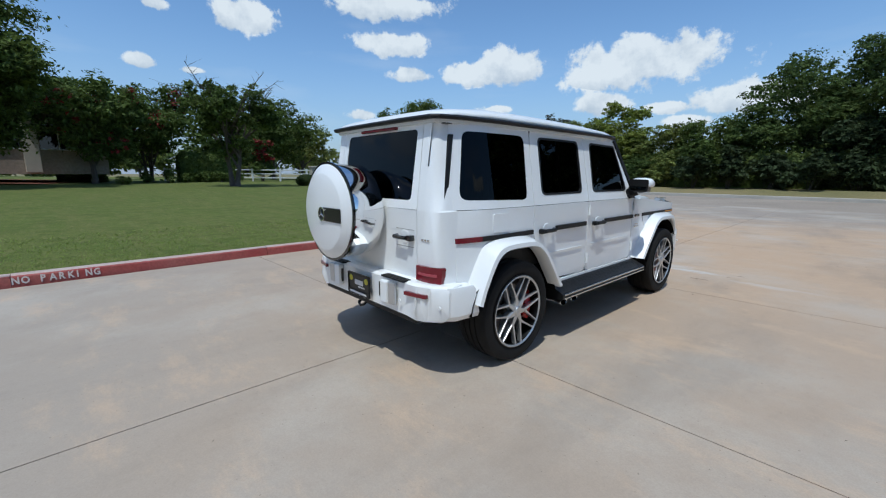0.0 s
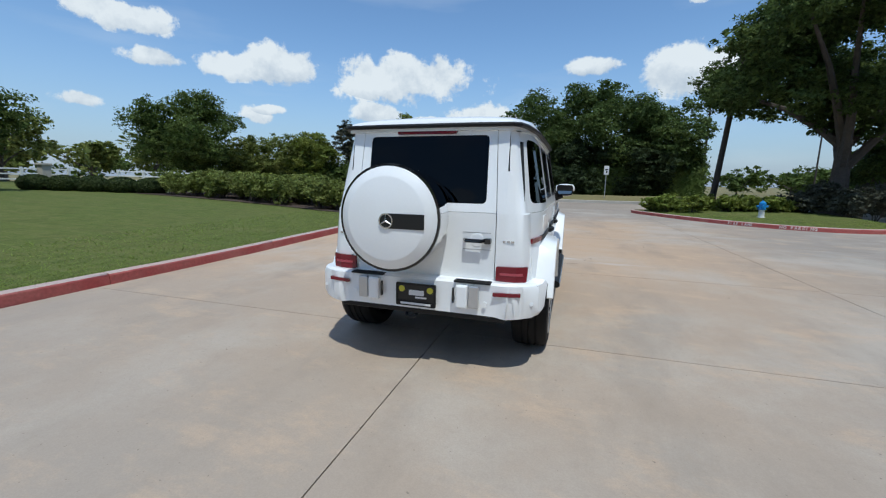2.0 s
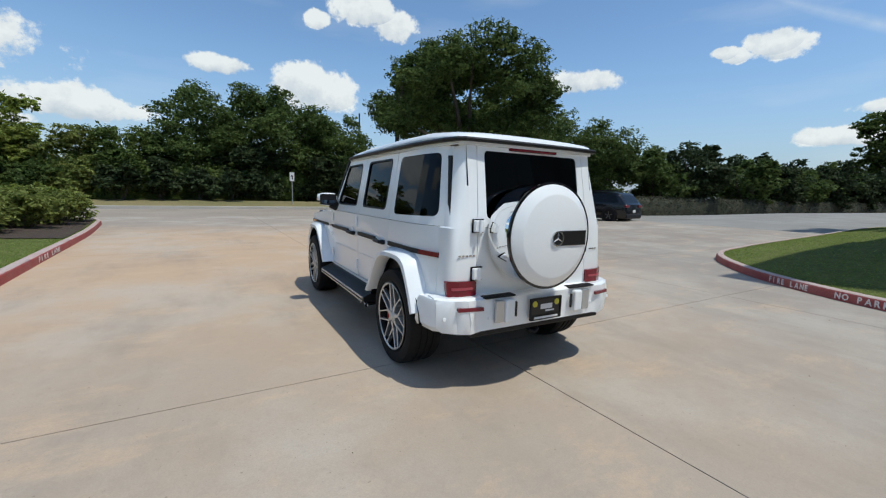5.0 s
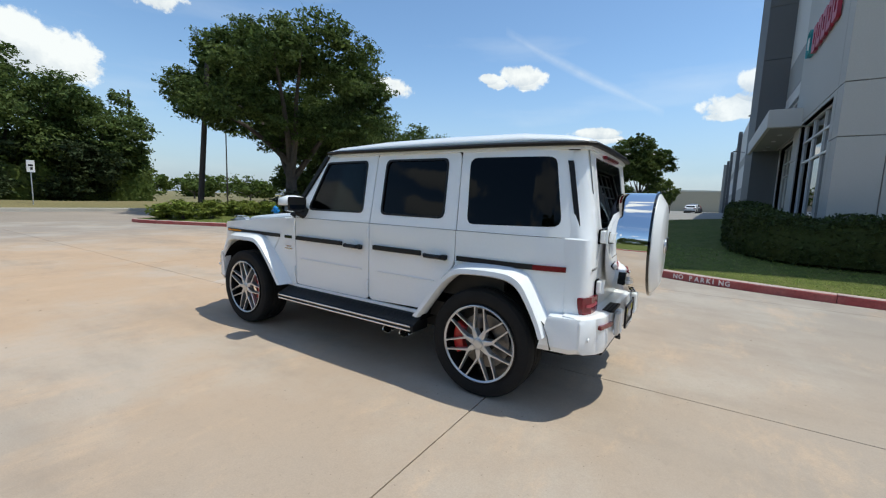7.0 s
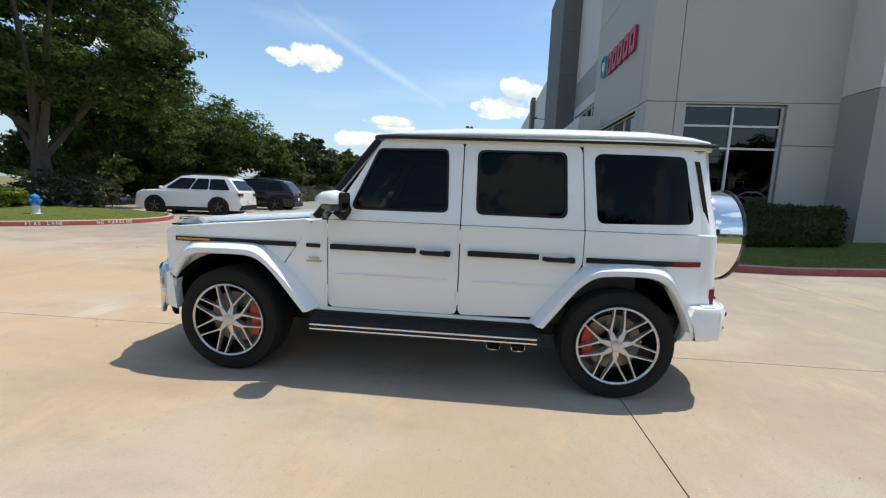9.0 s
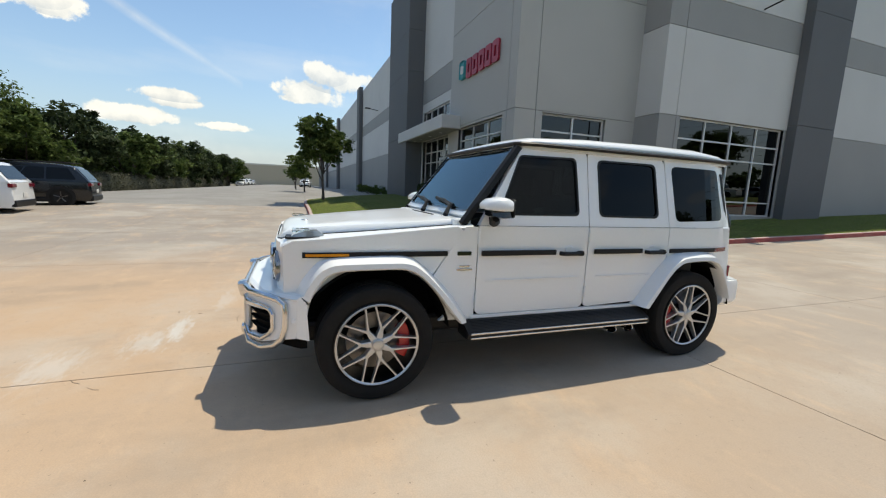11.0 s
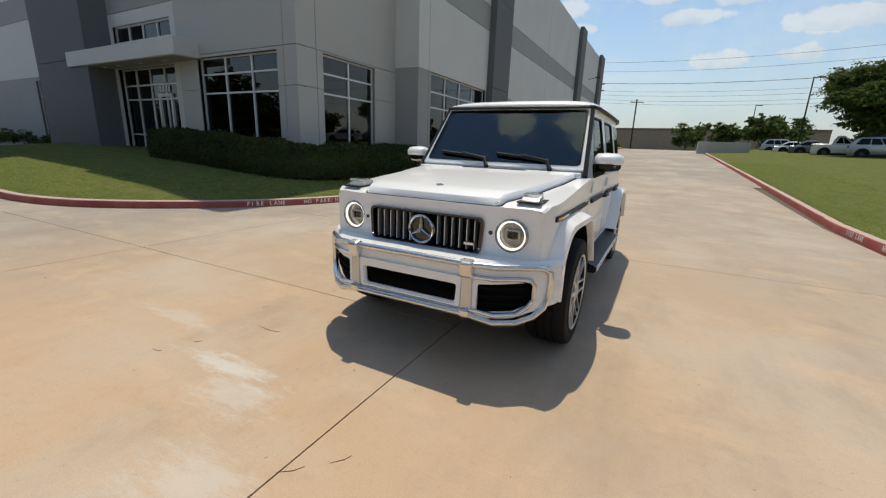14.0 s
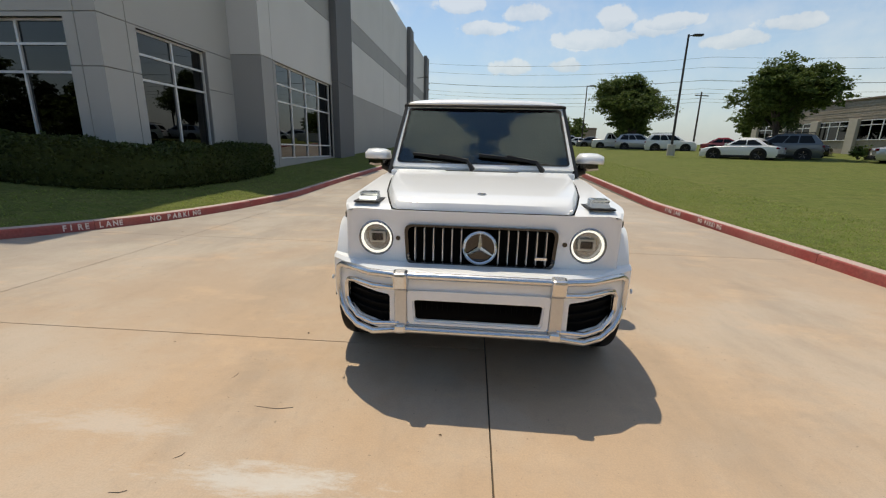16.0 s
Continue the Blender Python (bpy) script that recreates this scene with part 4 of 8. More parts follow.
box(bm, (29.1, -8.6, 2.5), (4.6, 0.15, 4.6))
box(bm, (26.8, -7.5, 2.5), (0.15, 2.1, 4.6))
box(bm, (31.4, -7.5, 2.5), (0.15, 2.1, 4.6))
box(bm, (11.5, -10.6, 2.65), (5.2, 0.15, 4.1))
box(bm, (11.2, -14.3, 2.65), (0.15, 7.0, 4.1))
part("dark_room_box", bm, INTERIOR_DARK, warehouse)
# wall lamps
for x, y, z, ax in ((SX - 0.3, -14.6, 8.6, "x"), (SX - 0.3, -46, 9.4, "x"), (38, -5.75, 8.9, "y"), (62, -5.75, 8.9, "y")):
    bm = bmesh.new()
    d = Vector((-1, 0, 0)) if ax == "x" else Vector((0, 1, 0))
    p = Vector((x, y, z))
    tube(bm, [p - d * 0.35, p + d * 0.5 + Vector((0, 0, 0.12))], 0.03, 6)
    box(bm, p + d * 0.7 + Vector((0, 0, 0.14)), (0.5, 0.3, 0.1) if ax == "x" else (0.3, 0.5, 0.1), 0.02)
    part("wall_lamp", bm, BRONZE, warehouse, "dark wall-mounted area lamp")
# sign: plain raised shapes, a teal emblem and five red blocks
sign = new("sign")
sign.parent = warehouse
bm = bmesh.new()
box(bm, (13.3, NY + 0.05, 6.5), (0.55, 0.08, 0.74), 0.12)
part("emblem", bm, SIGN_TEAL, sign, "teal emblem block")
bm = bmesh.new()
box(bm, (13.3, NY + 0.1, 6.5), (0.24, 0.04, 0.32), 0.05)
part("emblem_core", bm, SIGN_WHITE, sign)
SIGN_X = [12.62, 12.03, 11.44, 10.85, 10.26]
for i, x in enumerate(SIGN_X):
    bm = bmesh.new()
    ring = rounded([(x - 0.24, 6.06), (x + 0.24, 6.06), (x + 0.24, 6.82), (x - 0.24, 6.82)], 0.1)
    hole = rounded([(x - 0.09, 6.26), (x + 0.09, 6.26), (x + 0.09, 6.62), (x - 0.09, 6.62)], 0.04)
    sheet(bm, ring, [hole], lambda p, d: (p[0], NY + 0.02 + d, p[1]), 0.08)
    part("sign_block", bm, SIGN_RED, sign, "red raised sign block")

# ---- the off-road vehicle ----
suv = thing("off_road_vehicle", Matrix(), "white boxy off-road vehicle with black trim, parked on the concrete", "car")


def sx(y, z):
    """Half width of the body side at a place along and up the vehicle."""
    x = 0.864 - max(0.0, 0.75 - z) * 0.06 if z <= 1.2 else 0.859 - (z - 1.2) * 0.19
    if y > 1.8:
        x -= (y - 1.8) ** 2 * 0.9
    if y < -1.55:
        x -= (-1.55 - y) ** 2 * (0.2 + 0.24 * min(1.0, max(0.0, (z - 0.7) / 0.5)))
    return x


def side_put(s):
    return lambda p, d: (s * (sx(p[0], p[1]) - d), p[0], p[1])


def ry(z):
    """The rear face: upright below the belt, leaning in above."""
    return -2.145 + max(0.0, z - 1.2) * 0.16


def arc(cy, cz, r, a0, a1, n):
    return [(cy + r * math.cos(radians(a0 + (a1 - a0) * k / n)), cz + r * math.sin(radians(a0 + (a1 - a0) * k / n))) for k in range(n + 1)]


def dense(pts, step=0.12):
    out = []
    n = len(pts)
    for i in range(n):
        a, b = Vector(pts[i]), Vector(pts[(i + 1) % n])
        k = max(1, int((b - a).length / step))
        out += [tuple(a.lerp(b, j / k)) for j in range(k)]
    return out


def zc(y):
    """Height of the wing shoulder along the bonnet."""
    return 1.2 - 0.095 * (y - 0.8)


def smooth_line(p, k=4):
    """A rounder line through the same points."""
    out = []
    v = [Vector(q) for q in p]
    v = [v[0] * 2 - v[1]] + v + [v[-1] * 2 - v[-2]]
    for i in range(1, len(v) - 2):
        for j in range(k):
            t = j / k
            a, b, c, d = v[i - 1:i + 3]
            out.append(tuple(0.5 * (2 * b + (c - a) * t + (2 * a - 5 * b + 4 * c - d) * t * t + (3 * b - a - 3 * c + d) * t ** 3)))
    return out + [tuple(v[-2])]


FENDER = [(2.03, 0.74), (2.035, 1.05), (1.98, zc(1.98)), (0.86, zc(0.86)), (0.815, 1.165), (1.06, 0.83)] + arc(1.445, 0.4, 0.53, 122, 40, 8)
COWL = [(0.80, 1.195), (0.702, 1.195), (0.702, 0.5), (0.98, 0.5)] + arc(1.445, 0.4, 0.53, 165, 124, 4) + [(1.045, 0.83)]
FDOOR_L = rounded([(0.693, 1.2), (-0.2945, 1.2), (-0.2945, 0.53), (0.693, 0.53)], [0, 0, 0.05, 0.05])
FDOOR_U = rounded([(0.69, 1.204), (0.672, 1.235), (0.312, 1.80), (-0.2945, 1.80), (-0.2945, 1.204)], [0, 0, 0.06, 0.04, 0])
FWIN = rounded([(0.535, 1.282), (0.335, 1.742), (-0.188, 1.75), (-0.205, 1.285)], [0.05, 0.05, 0.05, 0.05])
RDOOR_L = rounded([(-0.303, 1.2), (-1.175, 1.2), (-1.175, 0.95), (-0.888, 0.55), (-0.303, 0.53)], [0, 0, 0.12, 0.08, 0.05])
RDOOR_U = rounded([(-0.303, 1.204), (-0.303, 1.80), (-1.139, 1.80), (-1.175, 1.204)], [0, 0.04, 0.07, 0])
RWIN = rounded([(-0.405, 1.283), (-0.398, 1.75), (-1.035, 1.75), (-1.056, 1.28)], 0.055)
QTR_L = [(-1.182, 1.2), (-2.0, 1.2), (-2.0, 0.6)] + arc(-1.445, 0.4, 0.53, 158, 26, 10) + [(-0.90, 0.545), (-1.182, 0.945)]
QTR_U = rounded([(-1.182, 1.204), (-1.146, 1.82), (-1.955, 1.82), (-2.0, 1.204)], [0, 0, 0.02, 0])
QWIN = rounded([(-1.262, 1.255), (-1.222, 1.745), (-1.862, 1.742), (-1.945, 1.272)], 0.06)

for s, side in ((-1, "left"), (1, "right")):
    put = side_put(s)
    bm = sheet(bmesh.new(), dense(FENDER, 0.2), [], put, 0.03, (1.84, 1.89, 1.93, 1.97, 2.01))
    part("front_wing", bm, WHITE_PAINT, suv, smooth=True)
    part("cowl_panel", sheet(bmesh.new(), COWL, [], put, 0.03), WHITE_PAINT, suv)
    for nm, lo, up, win, glass in (("front_door", FDOOR_L, FDOOR_U, FWIN, FRONT_GLASS), ("rear_door", RDOOR_L, RDOOR_U, RWIN, PRIVACY)):
        bm = sheet(bmesh.new(), lo, [], put, 0.04)
        sheet(bm, up, [win], lambda p, d: (s * (sx(*p) - 0.004 - d), p[0], p[1]), 0.045)
        d = part(nm, bm, WHITE_PAINT, suv)
        cy = sum(p[0] for p in win) / len(win)
        cz = sum(p[1] for p in win) / len(win)

        def shrink(k):
            return [(cy + (p[0] - cy) * (1 - k / 0.3), cz + (p[1] - cz) * (1 - k / 0.24)) for p in win]
        part("window_seal", sheet(bmesh.new(), win, [shrink(0.016)], lambda p, dd: (s * (sx(*p) - 0.001 - dd), p[0], p[1]), 0.04), BLACK_PLASTIC, d, "black rubber window seal")
        part("window_pane", sheet(bmesh.new(), shrink(0.014), [], lambda p, dd: (s * (sx(*p) - 0.014 - dd), p[0], p[1]), 0.006), glass, d, "tinted window pane")
        # raised pressing below the belt
        ys = (0.62, -0.22) if nm == "front_door" else (-0.4, -1.0)
        bm = bmesh.new()
        box(bm, (s * 0.8635, sum(ys) / 2, 0.79), (0.006, ys[0] - ys[1], 0.012), 0.003)
        part("pressing_line", bm, WHITE_PAINT, d)
        # black strip, handle with keyhole, and hinges
        y0, y1 = ((0.67, 0.02) if nm == "front_door" else (-0.36, -0.87))
        part("rub_strip", B((s * 0.873, (y0 + y1) / 2, 1.0), (0.022, y0 - y1, 0.04), 0.006), BLACK_PLASTIC, d, "black rub strip")
        y0, y1 = ((-0.02, -0.235) if nm == "front_door" else (-0.905, -1.12))
        bm = bmesh.new()
        tube(bm, [(s * 0.872, y0, 0.99), (s * 0.9, y0 - 0.02, 0.99), (s * 0.905, y1 + 0.05, 0.99), (s * 0.872, y1 + 0.045, 0.99)], 0.017, 8)
        box(bm, (s * 0.885, y1 + 0.025, 0.99), (0.04, 0.05, 0.042), 0.01)
        part("door_handle", bm, BLACK_PLASTIC, d, "black fixed-grip door handle")
        part("push_button", lathe(bmesh.new(), [(0, 0), (0.011, 0), (0.011, 0.008), (0, 0.008)], Matrix.Translation((s * 0.905, y1 + 0.02, 0.99)) @ Euler((0, s * radians(90), 0)).to_matrix().to_4x4(), 12), BLACK_PLASTIC, d)
        part("handle_cup", lathe(bmesh.new(), [(0, 0.001), (0.04, 0.001), (0.046, -0.002), (0.046, -0.006)], Matrix.Translation((s * 0.866, (y0 + y1) / 2 + 0.01, 1.005)) @ Euler((0, s * radians(90), 0)).to_matrix().to_4x4(), 20), WHITE_PAINT, d)
        yh = 0.697 if nm == "front_door" else -0.298
        for zz in (1.12, 0.66):
            part("hinge", tube(bmesh.new(), [(s * 0.872, yh, zz - 0.05), (s * 0.872, yh, zz + 0.05)], 0.011, 8), WHITE_PAINT, d)
    # black strips added behind the door gaps; gap shade put into their colour
    for seam in (((0.6975, 0.5), (0.6975, 1.2)), ((-0.2985, 0.5), (-0.2985, 1.2), (-0.2985, 1.8)), ((-0.9, 0.56), (-1.178, 0.95), (-1.179, 1.2), (-1.142, 1.8))):
        bm = bmesh.new()
        loft(bm, [[(s * (sx(y, z) - o), y + w, z) for o, w in ((0.016, -0.024), (0.016, 0.024), (0.045, 0.024), (0.045, -0.024))] for y, z in seam])
        part("seam_backing", bm, VOID, suv, "black backing strip behind a door gap")
    bm = sheet(bmesh.new(), dense(QTR_L, 0.2), [], put, 0.03, (-1.65, -1.74, -1.82, -1.89, -1.95))
    sheet(bm, QTR_U, [QWIN], lambda p, d: (s * (sx(*p) - 0.004 - d), p[0], p[1]), 0.04, (-1.65, -1.74, -1.82, -1.89, -1.95))
    q = part("quarter_panel", bm, WHITE_PAINT, suv, smooth=True)
    part("quarter_window", sheet(bmesh.new(), QWIN, [], lambda p, d: (s * (sx(*p) - 0.003 - d), p[0], p[1]), 0.006, (-1.65, -1.74, -1.82, -1.89, -1.95)), PRIVACY, q, "dark privacy glass")
    if s > 0:
        part("fuel_flap", sheet(bmesh.new(), rounded([(-1.5, 1.03), (-1.5, 1.165), (-1.68, 1.165), (-1.68, 1.03)], 0.02), [], lambda p, d: (s * (sx(*p) + 0.003 - d), p[0], p[1]), 0.01), WHITE_PAINT, q)
    bm = bmesh.new()
    loft(bm, [[(s * (sx(y, 1) + o), y, z) for o, z in ((-0.01, 0.977), (0.012, 0.977), (0.012, 1.013), (-0.01, 1.013))] for y in (-1.2, -1.5, -1.6, -1.7, -1.79)])
    part("rub_strip", bm, BLACK_PLASTIC, q, "black rub strip")
    bm = bmesh.new()
    loft(bm, [[(s * (sx(y, 1) + o), y, z) for o, z in ((-0.01, 0.977), (0.013, 0.977), (0.013, 1.013), (-0.01, 1.013))] for y in (-1.79, -1.85, -1.92, -2.0)])
    part("side_marker", bm, RED_LENS, q, "red rear side marker")
    # black vent strip beside the rear window
    bm = bmesh.new()
    loft(bm, [[(s * (sx(y, z) - 0.035 + o * 0.03), y + w, z) for o, w in ((0.0, -0.022), (1.25, -0.02), (1.4, 0.012), (0.2, 0.02))] for y, z in ((-1.945, 1.715), (-1.955, 1.68), (-2.03, 1.32), (-2.035, 1.285))])
    part("vent_strip", bm, BLACK_PLASTIC, q, "slim black vent strip")
    # corner post between side and rear face
    bm = bmesh.new()
    rings = []
    for z in (0.6, 0.9, 1.195, 1.205, 1.5, 1.82):
        y0 = ry(z)
        yq = -2.0 + max(0.0, z - 1.2) * 0.07
        w = sx(yq, z) - (0.004 if z > 1.2 else 0)
        xi = 0.561 - max(0.0, z - 1.2) * 0.048
        xs = [(xi, y0), (0.62, y0), (w - 0.085, y0 + 0.004), (w - 0.045, y0 + 0.018), (w - 0.018, y0 + 0.05), (w - 0.004, y0 + 0.1), (w - 0.0005, yq), (sx(yq + 0.03, z) - (0.008 if z > 1.2 else 0.004), yq + 0.03)]
        rings.append([(s * x, y, z) for x, y in xs] + [(s * (xs[-1][0] - 0.03), xs[-1][1], z), (s * (w - 0.1), y0 + 0.05, z), (s * xi, y0 + 0.03, z)])
    loft(bm, rings)
    part("rear_corner", bm, WHITE_PAINT, suv, smooth=True)
    # tail lamp
    bm = bmesh.new()
    ol = rounded([(0.572, 0.712), (0.79, 0.708), (0.797, 0.822), (0.572, 0.818)], 0.012)
    sheet(bm, dense(ol, 0.06), [], lambda p, d: (s * p[0], -2.168 + max(0, p[0] - 0.66) ** 2 * 2.6 + d, p[1]), 0.035)
    tl = part("tail_lamp", bm, RED_LENS, suv, "wide red tail lamp")
    bm = bmesh.new()
    sheet(bm, dense(rounded([(0.6, 0.757), (0.765, 0.755), (0.765, 0.775), (0.6, 0.773)], 0.006), 0.02), [], lambda p, d: (s * p[0], -2.172 + max(0, p[0] - 0.66) ** 2 * 2.6 + d, p[1]), 0.004)
    part("lamp_bar", bm, RED_LIT, tl)
    # flares
    fi = [(1.87, 0.48), (1.845, 0.66), (1.79, 0.78), (1.72, 0.845), (1.6, 0.87), (1.35, 0.878), (1.24, 0.862), (1.15, 0.81), (1.06, 0.71), (0.98, 0.60), (0.89, 0.5)]
    fo = [(1.985, 0.6), (1.955, 0.78), (1.86, 0.925), (1.79, 0.975), (1.70, 0.992), (1.35, 0.998), (1.22, 0.985), (1.13, 0.93), (1.0, 0.81), (0.88, 0.68), (0.765, 0.52)]
    ri = [(-0.965, 0.5), (-1.05, 0.62), (-1.12, 0.72), (-1.19, 0.80), (-1.27, 0.852), (-1.38, 0.868), (-1.56, 0.872), (-1.66, 0.85), (-1.735, 0.785), (-1.825, 0.64), (-1.87, 0.53)]
    ro = [(-0.83, 0.52), (-0.94, 0.66), (-1.04, 0.79), (-1.14, 0.90), (-1.24, 0.962), (-1.36, 0.982), (-1.6, 0.985), (-1.72, 0.965), (-1.80, 0.90), (-1.905, 0.70), (-1.955, 0.57)]
    for inner, outer in ((fi, fo), (ri, ro)):
        inner = [tuple(Vector(a).lerp(Vector(b), 0.3)) for a, b in zip(inner, outer)]
        inner, outer = smooth_line(inner), smooth_line(outer)
        bm = bmesh.new()
        rings = []
        for a, b in zip(inner, outer):
            a, b = Vector(a), Vector(b)
            m1, m2 = a.lerp(b, 0.12), a.lerp(b, 0.52)
            xs = sx(b.x, b.y)
            tp = max(0.0, a.x - 1.45) * 0.1
            rings.append([(s * 0.86, a.x, a.y), (s * (0.962 - tp), a.x, a.y), (s * (0.978 - tp), m1.x, m1.y), (s * (0.972 - tp), m2.x, m2.y), (s * (0.952 - tp), a.lerp(b, 0.6).x, a.lerp(b, 0.6).y),
                          (s * (xs + 0.004), b.x, b.y), (s * (xs - 0.02), b.x, b.y)])
        loft(bm, rings)
        part("wheel_flare", bm, WHITE_PAINT, suv, smooth=True)
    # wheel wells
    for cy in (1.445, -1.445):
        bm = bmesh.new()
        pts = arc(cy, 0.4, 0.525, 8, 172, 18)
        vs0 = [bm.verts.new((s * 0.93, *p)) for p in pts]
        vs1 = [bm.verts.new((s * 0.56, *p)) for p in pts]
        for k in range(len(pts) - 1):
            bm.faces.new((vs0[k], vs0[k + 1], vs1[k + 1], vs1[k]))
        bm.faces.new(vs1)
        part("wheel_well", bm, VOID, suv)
    # wing marker strip with amber front, badge bars
    bm = bmesh.new()
    loft(bm, [[(s * (sx(y, 1) + o), y, z) for o, z in ((-0.01, 0.985), (0.012, 0.985), (0.012, 1.02), (-0.01, 1.02))] for y in (0.94, 1.3, 1.6, 1.8, 1.86, 1.92)])
    part("rub_strip", bm, BLACK_PLASTIC, suv, "black rub strip")
    bm = bmesh.new()
    loft(bm, [[(s * (sx(y, 1) + o), y, z) for o, z in ((-0.01, 0.994), (0.0145, 0.994), (0.0145, 1.011), (-0.01, 1.011))] for y in (1.63, 1.75, 1.8, 1.85, 1.9)])
    part("turn_marker", bm, AMBER_LENS, suv, "amber side marker")
    part("vent_badge", B((s * 0.866, 0.805, 1.0), (0.012, 0.11, 0.03), 0.004), GLOSS_BLACK, suv)
    for k, (yy, zz, ln) in enumerate(((0.80, 0.905, 0.08), (0.80, 0.88, 0.12))):
        part("badge_bar", B((s * 0.8655, yy, zz), (0.005, ln, 0.012)), BADGE, suv)
    part("sill_panel", B((s * 0.843, -0.1, 0.512), (0.03, 1.66, 0.026), 0.004), WHITE_PAINT, suv)
    # running board
    bm = bmesh.new()
    prism(bm, [(s * 0.80, 0.385), (s * 0.985, 0.385), (s * 1.0, 0.40), (s * 1.0, 0.432), (s * 0.985, 0.446), (s * 0.86, 0.50), (s * 0.80, 0.50)], "y", -0.905, 0.80)
    rb = part("running_board", bm, BLACK_PLASTIC, suv, "black running board with bright strips")
    for zz in (0.398, 0.43):
        part("bright_strip", B((s * 1.0, -0.05, zz), (0.012, 1.66, 0.013), 0.003), BRUSHED, rb, "bright metal strip")
    for k in range(7):
        x = s * (0.885 + 0.014 * k)
        part("tread_rib", B((x, -0.05, 0.495 - 0.0065 * (k + 1) * 1.0 - 0.002), (0.005, 1.6, 0.01)), RUBBER, rb)
    # twin exhaust tips
    for yy in (-0.58, -0.76):
        bm = bmesh.new()
        m = Matrix.Translation((s * 0.75, yy, 0.33)) @ Euler((0, s * radians(90), 0)).to_matrix().to_4x4() @ Matrix.Diagonal((0.62, 1.1, 1, 1))
        lathe(bm, [(0.042, 0), (0.047, 0.02), (0.05, 0.17), (0.047, 0.175), (0.042, 0.17), (0.04, 0.0)], m, 20)
        ex = part("exhaust_tip", bm, CHROME, suv, "oval chrome exhaust tip", smooth=True)
        part("exhaust_bore", lathe(bmesh.new(), [(0, 0.06), (0.041, 0.06), (0.041, 0.0)], m, 16), BLACK_PLASTIC, ex)
    # mirror
    bm = bmesh.new()
    mc = Vector((s * 0.965, 0.60, 1.338))
    rings = []
    for t, w, h in ((-0.065, 0.095, 0.055), (-0.05, 0.108, 0.068), (0.0, 0.115, 0.078), (0.07, 0.104, 0.066), (0.12, 0.066, 0.038)):
        rings.append([(mc.x + w * 1.05 * c, mc.y + t, mc.z + h * q * (1.0 if q > 0 else 0.35)) for c, q in
                      ((1, 0.55), (0.8, 0.95), (0.2, 1.05), (-0.5, 1.0), (-0.95, 0.75), (-1, 0), (-0.95, -0.6), (0, -0.6), (0.9, -0.55), (1, -0.2))])
    loft(bm, rings)
    mi = part("door_mirror", bm, WHITE_PAINT, suv, "white door mirror housing on a black foot", smooth="all")
    bm = bmesh.new()
    rings = []
    for t, w, h in ((-0.06, 0.095, 0.045), (0.0, 0.1, 0.052), (0.078, 0.065, 0.028)):
        rings.append([(mc.x + w * c, mc.y + t, mc.z - 0.03 + h * q) for c, q in ((1, 0.4), (-0.8, 0.4), (-0.9, -0.7), (0.2, -1.0), (0.95, -0.7))])
    loft(bm, rings)
    part("mirror_base", bm, GLOSS_BLACK, mi)
    part("mirror_arm", tube(bmesh.new(), [(s * 0.82, 0.56, 1.285), (s * 0.87, 0.58, 1.235), (s * 0.93, 0.60, 1.265)], [0.05, 0.042, 0.03], 8), BLACK_PLASTIC, mi)
    part("mirror_glass", sheet(bmesh.new(), rounded([(-0.084, -0.05), (0.084, -0.045), (0.088, 0.05), (-0.088, 0.054)], 0.025), [], lambda p, d: (mc.x + p[0], mc.y - 0.074 - d + p[1] * 0.12, mc.z + p[1]), 0.003), MIRROR, mi)
    part("mirror_bezel", sheet(bmesh.new(), rounded([(-0.098, -0.064), (0.098, -0.058), (0.102, 0.064), (-0.102, 0.068)], 0.03), [], lambda p, d: (mc.x + p[0], mc.y - 0.066 - d, mc.z + p[1]), 0.012), BLACK_PLASTIC, mi, "black surround of the mirror glass")
    part("repeater", B((mc.x + s * 0.03, mc.y + 0.074, mc.z + 0.005), (0.11, 0.02, 0.012), 0.004), CLEAR_LENS, mi)
    # wing-top turn lamp
    bm = bmesh.new()
    rings = []
    for yy, w, z in ((2.0, 0.055, 0.012), (1.97, 0.064, 0.038), (1.90, 0.064, 0.056), (1.82, 0.045, 0.05), (1.78, 0.03, 0.02)):
        zb = zc(yy) - 0.005
        rings.append([(s * (0.70 + w), yy, zb), (s * (0.70 + w * 0.85), yy, zb + z), (s * (0.70 - w * 0.85), yy, zb + z), (s * (0.70 - w), yy, zb)])
    loft(bm, rings)
    ti = part("turn_lamp", bm, LAMP_GREY, suv, "wing-top turn lamp with chrome base", smooth=True)
    part("lamp_lens", B((s * 0.70, 1.925, zc(1.92) + 0.053), (0.10, 0.11, 0.02), 0.006), CLEAR_LENS, ti)
    part("lamp_base", B((s * 0.70, 1.89, zc(1.89) + 0.006), (0.155, 0.26, 0.012), 0.004), BLACK_PLASTIC, ti)

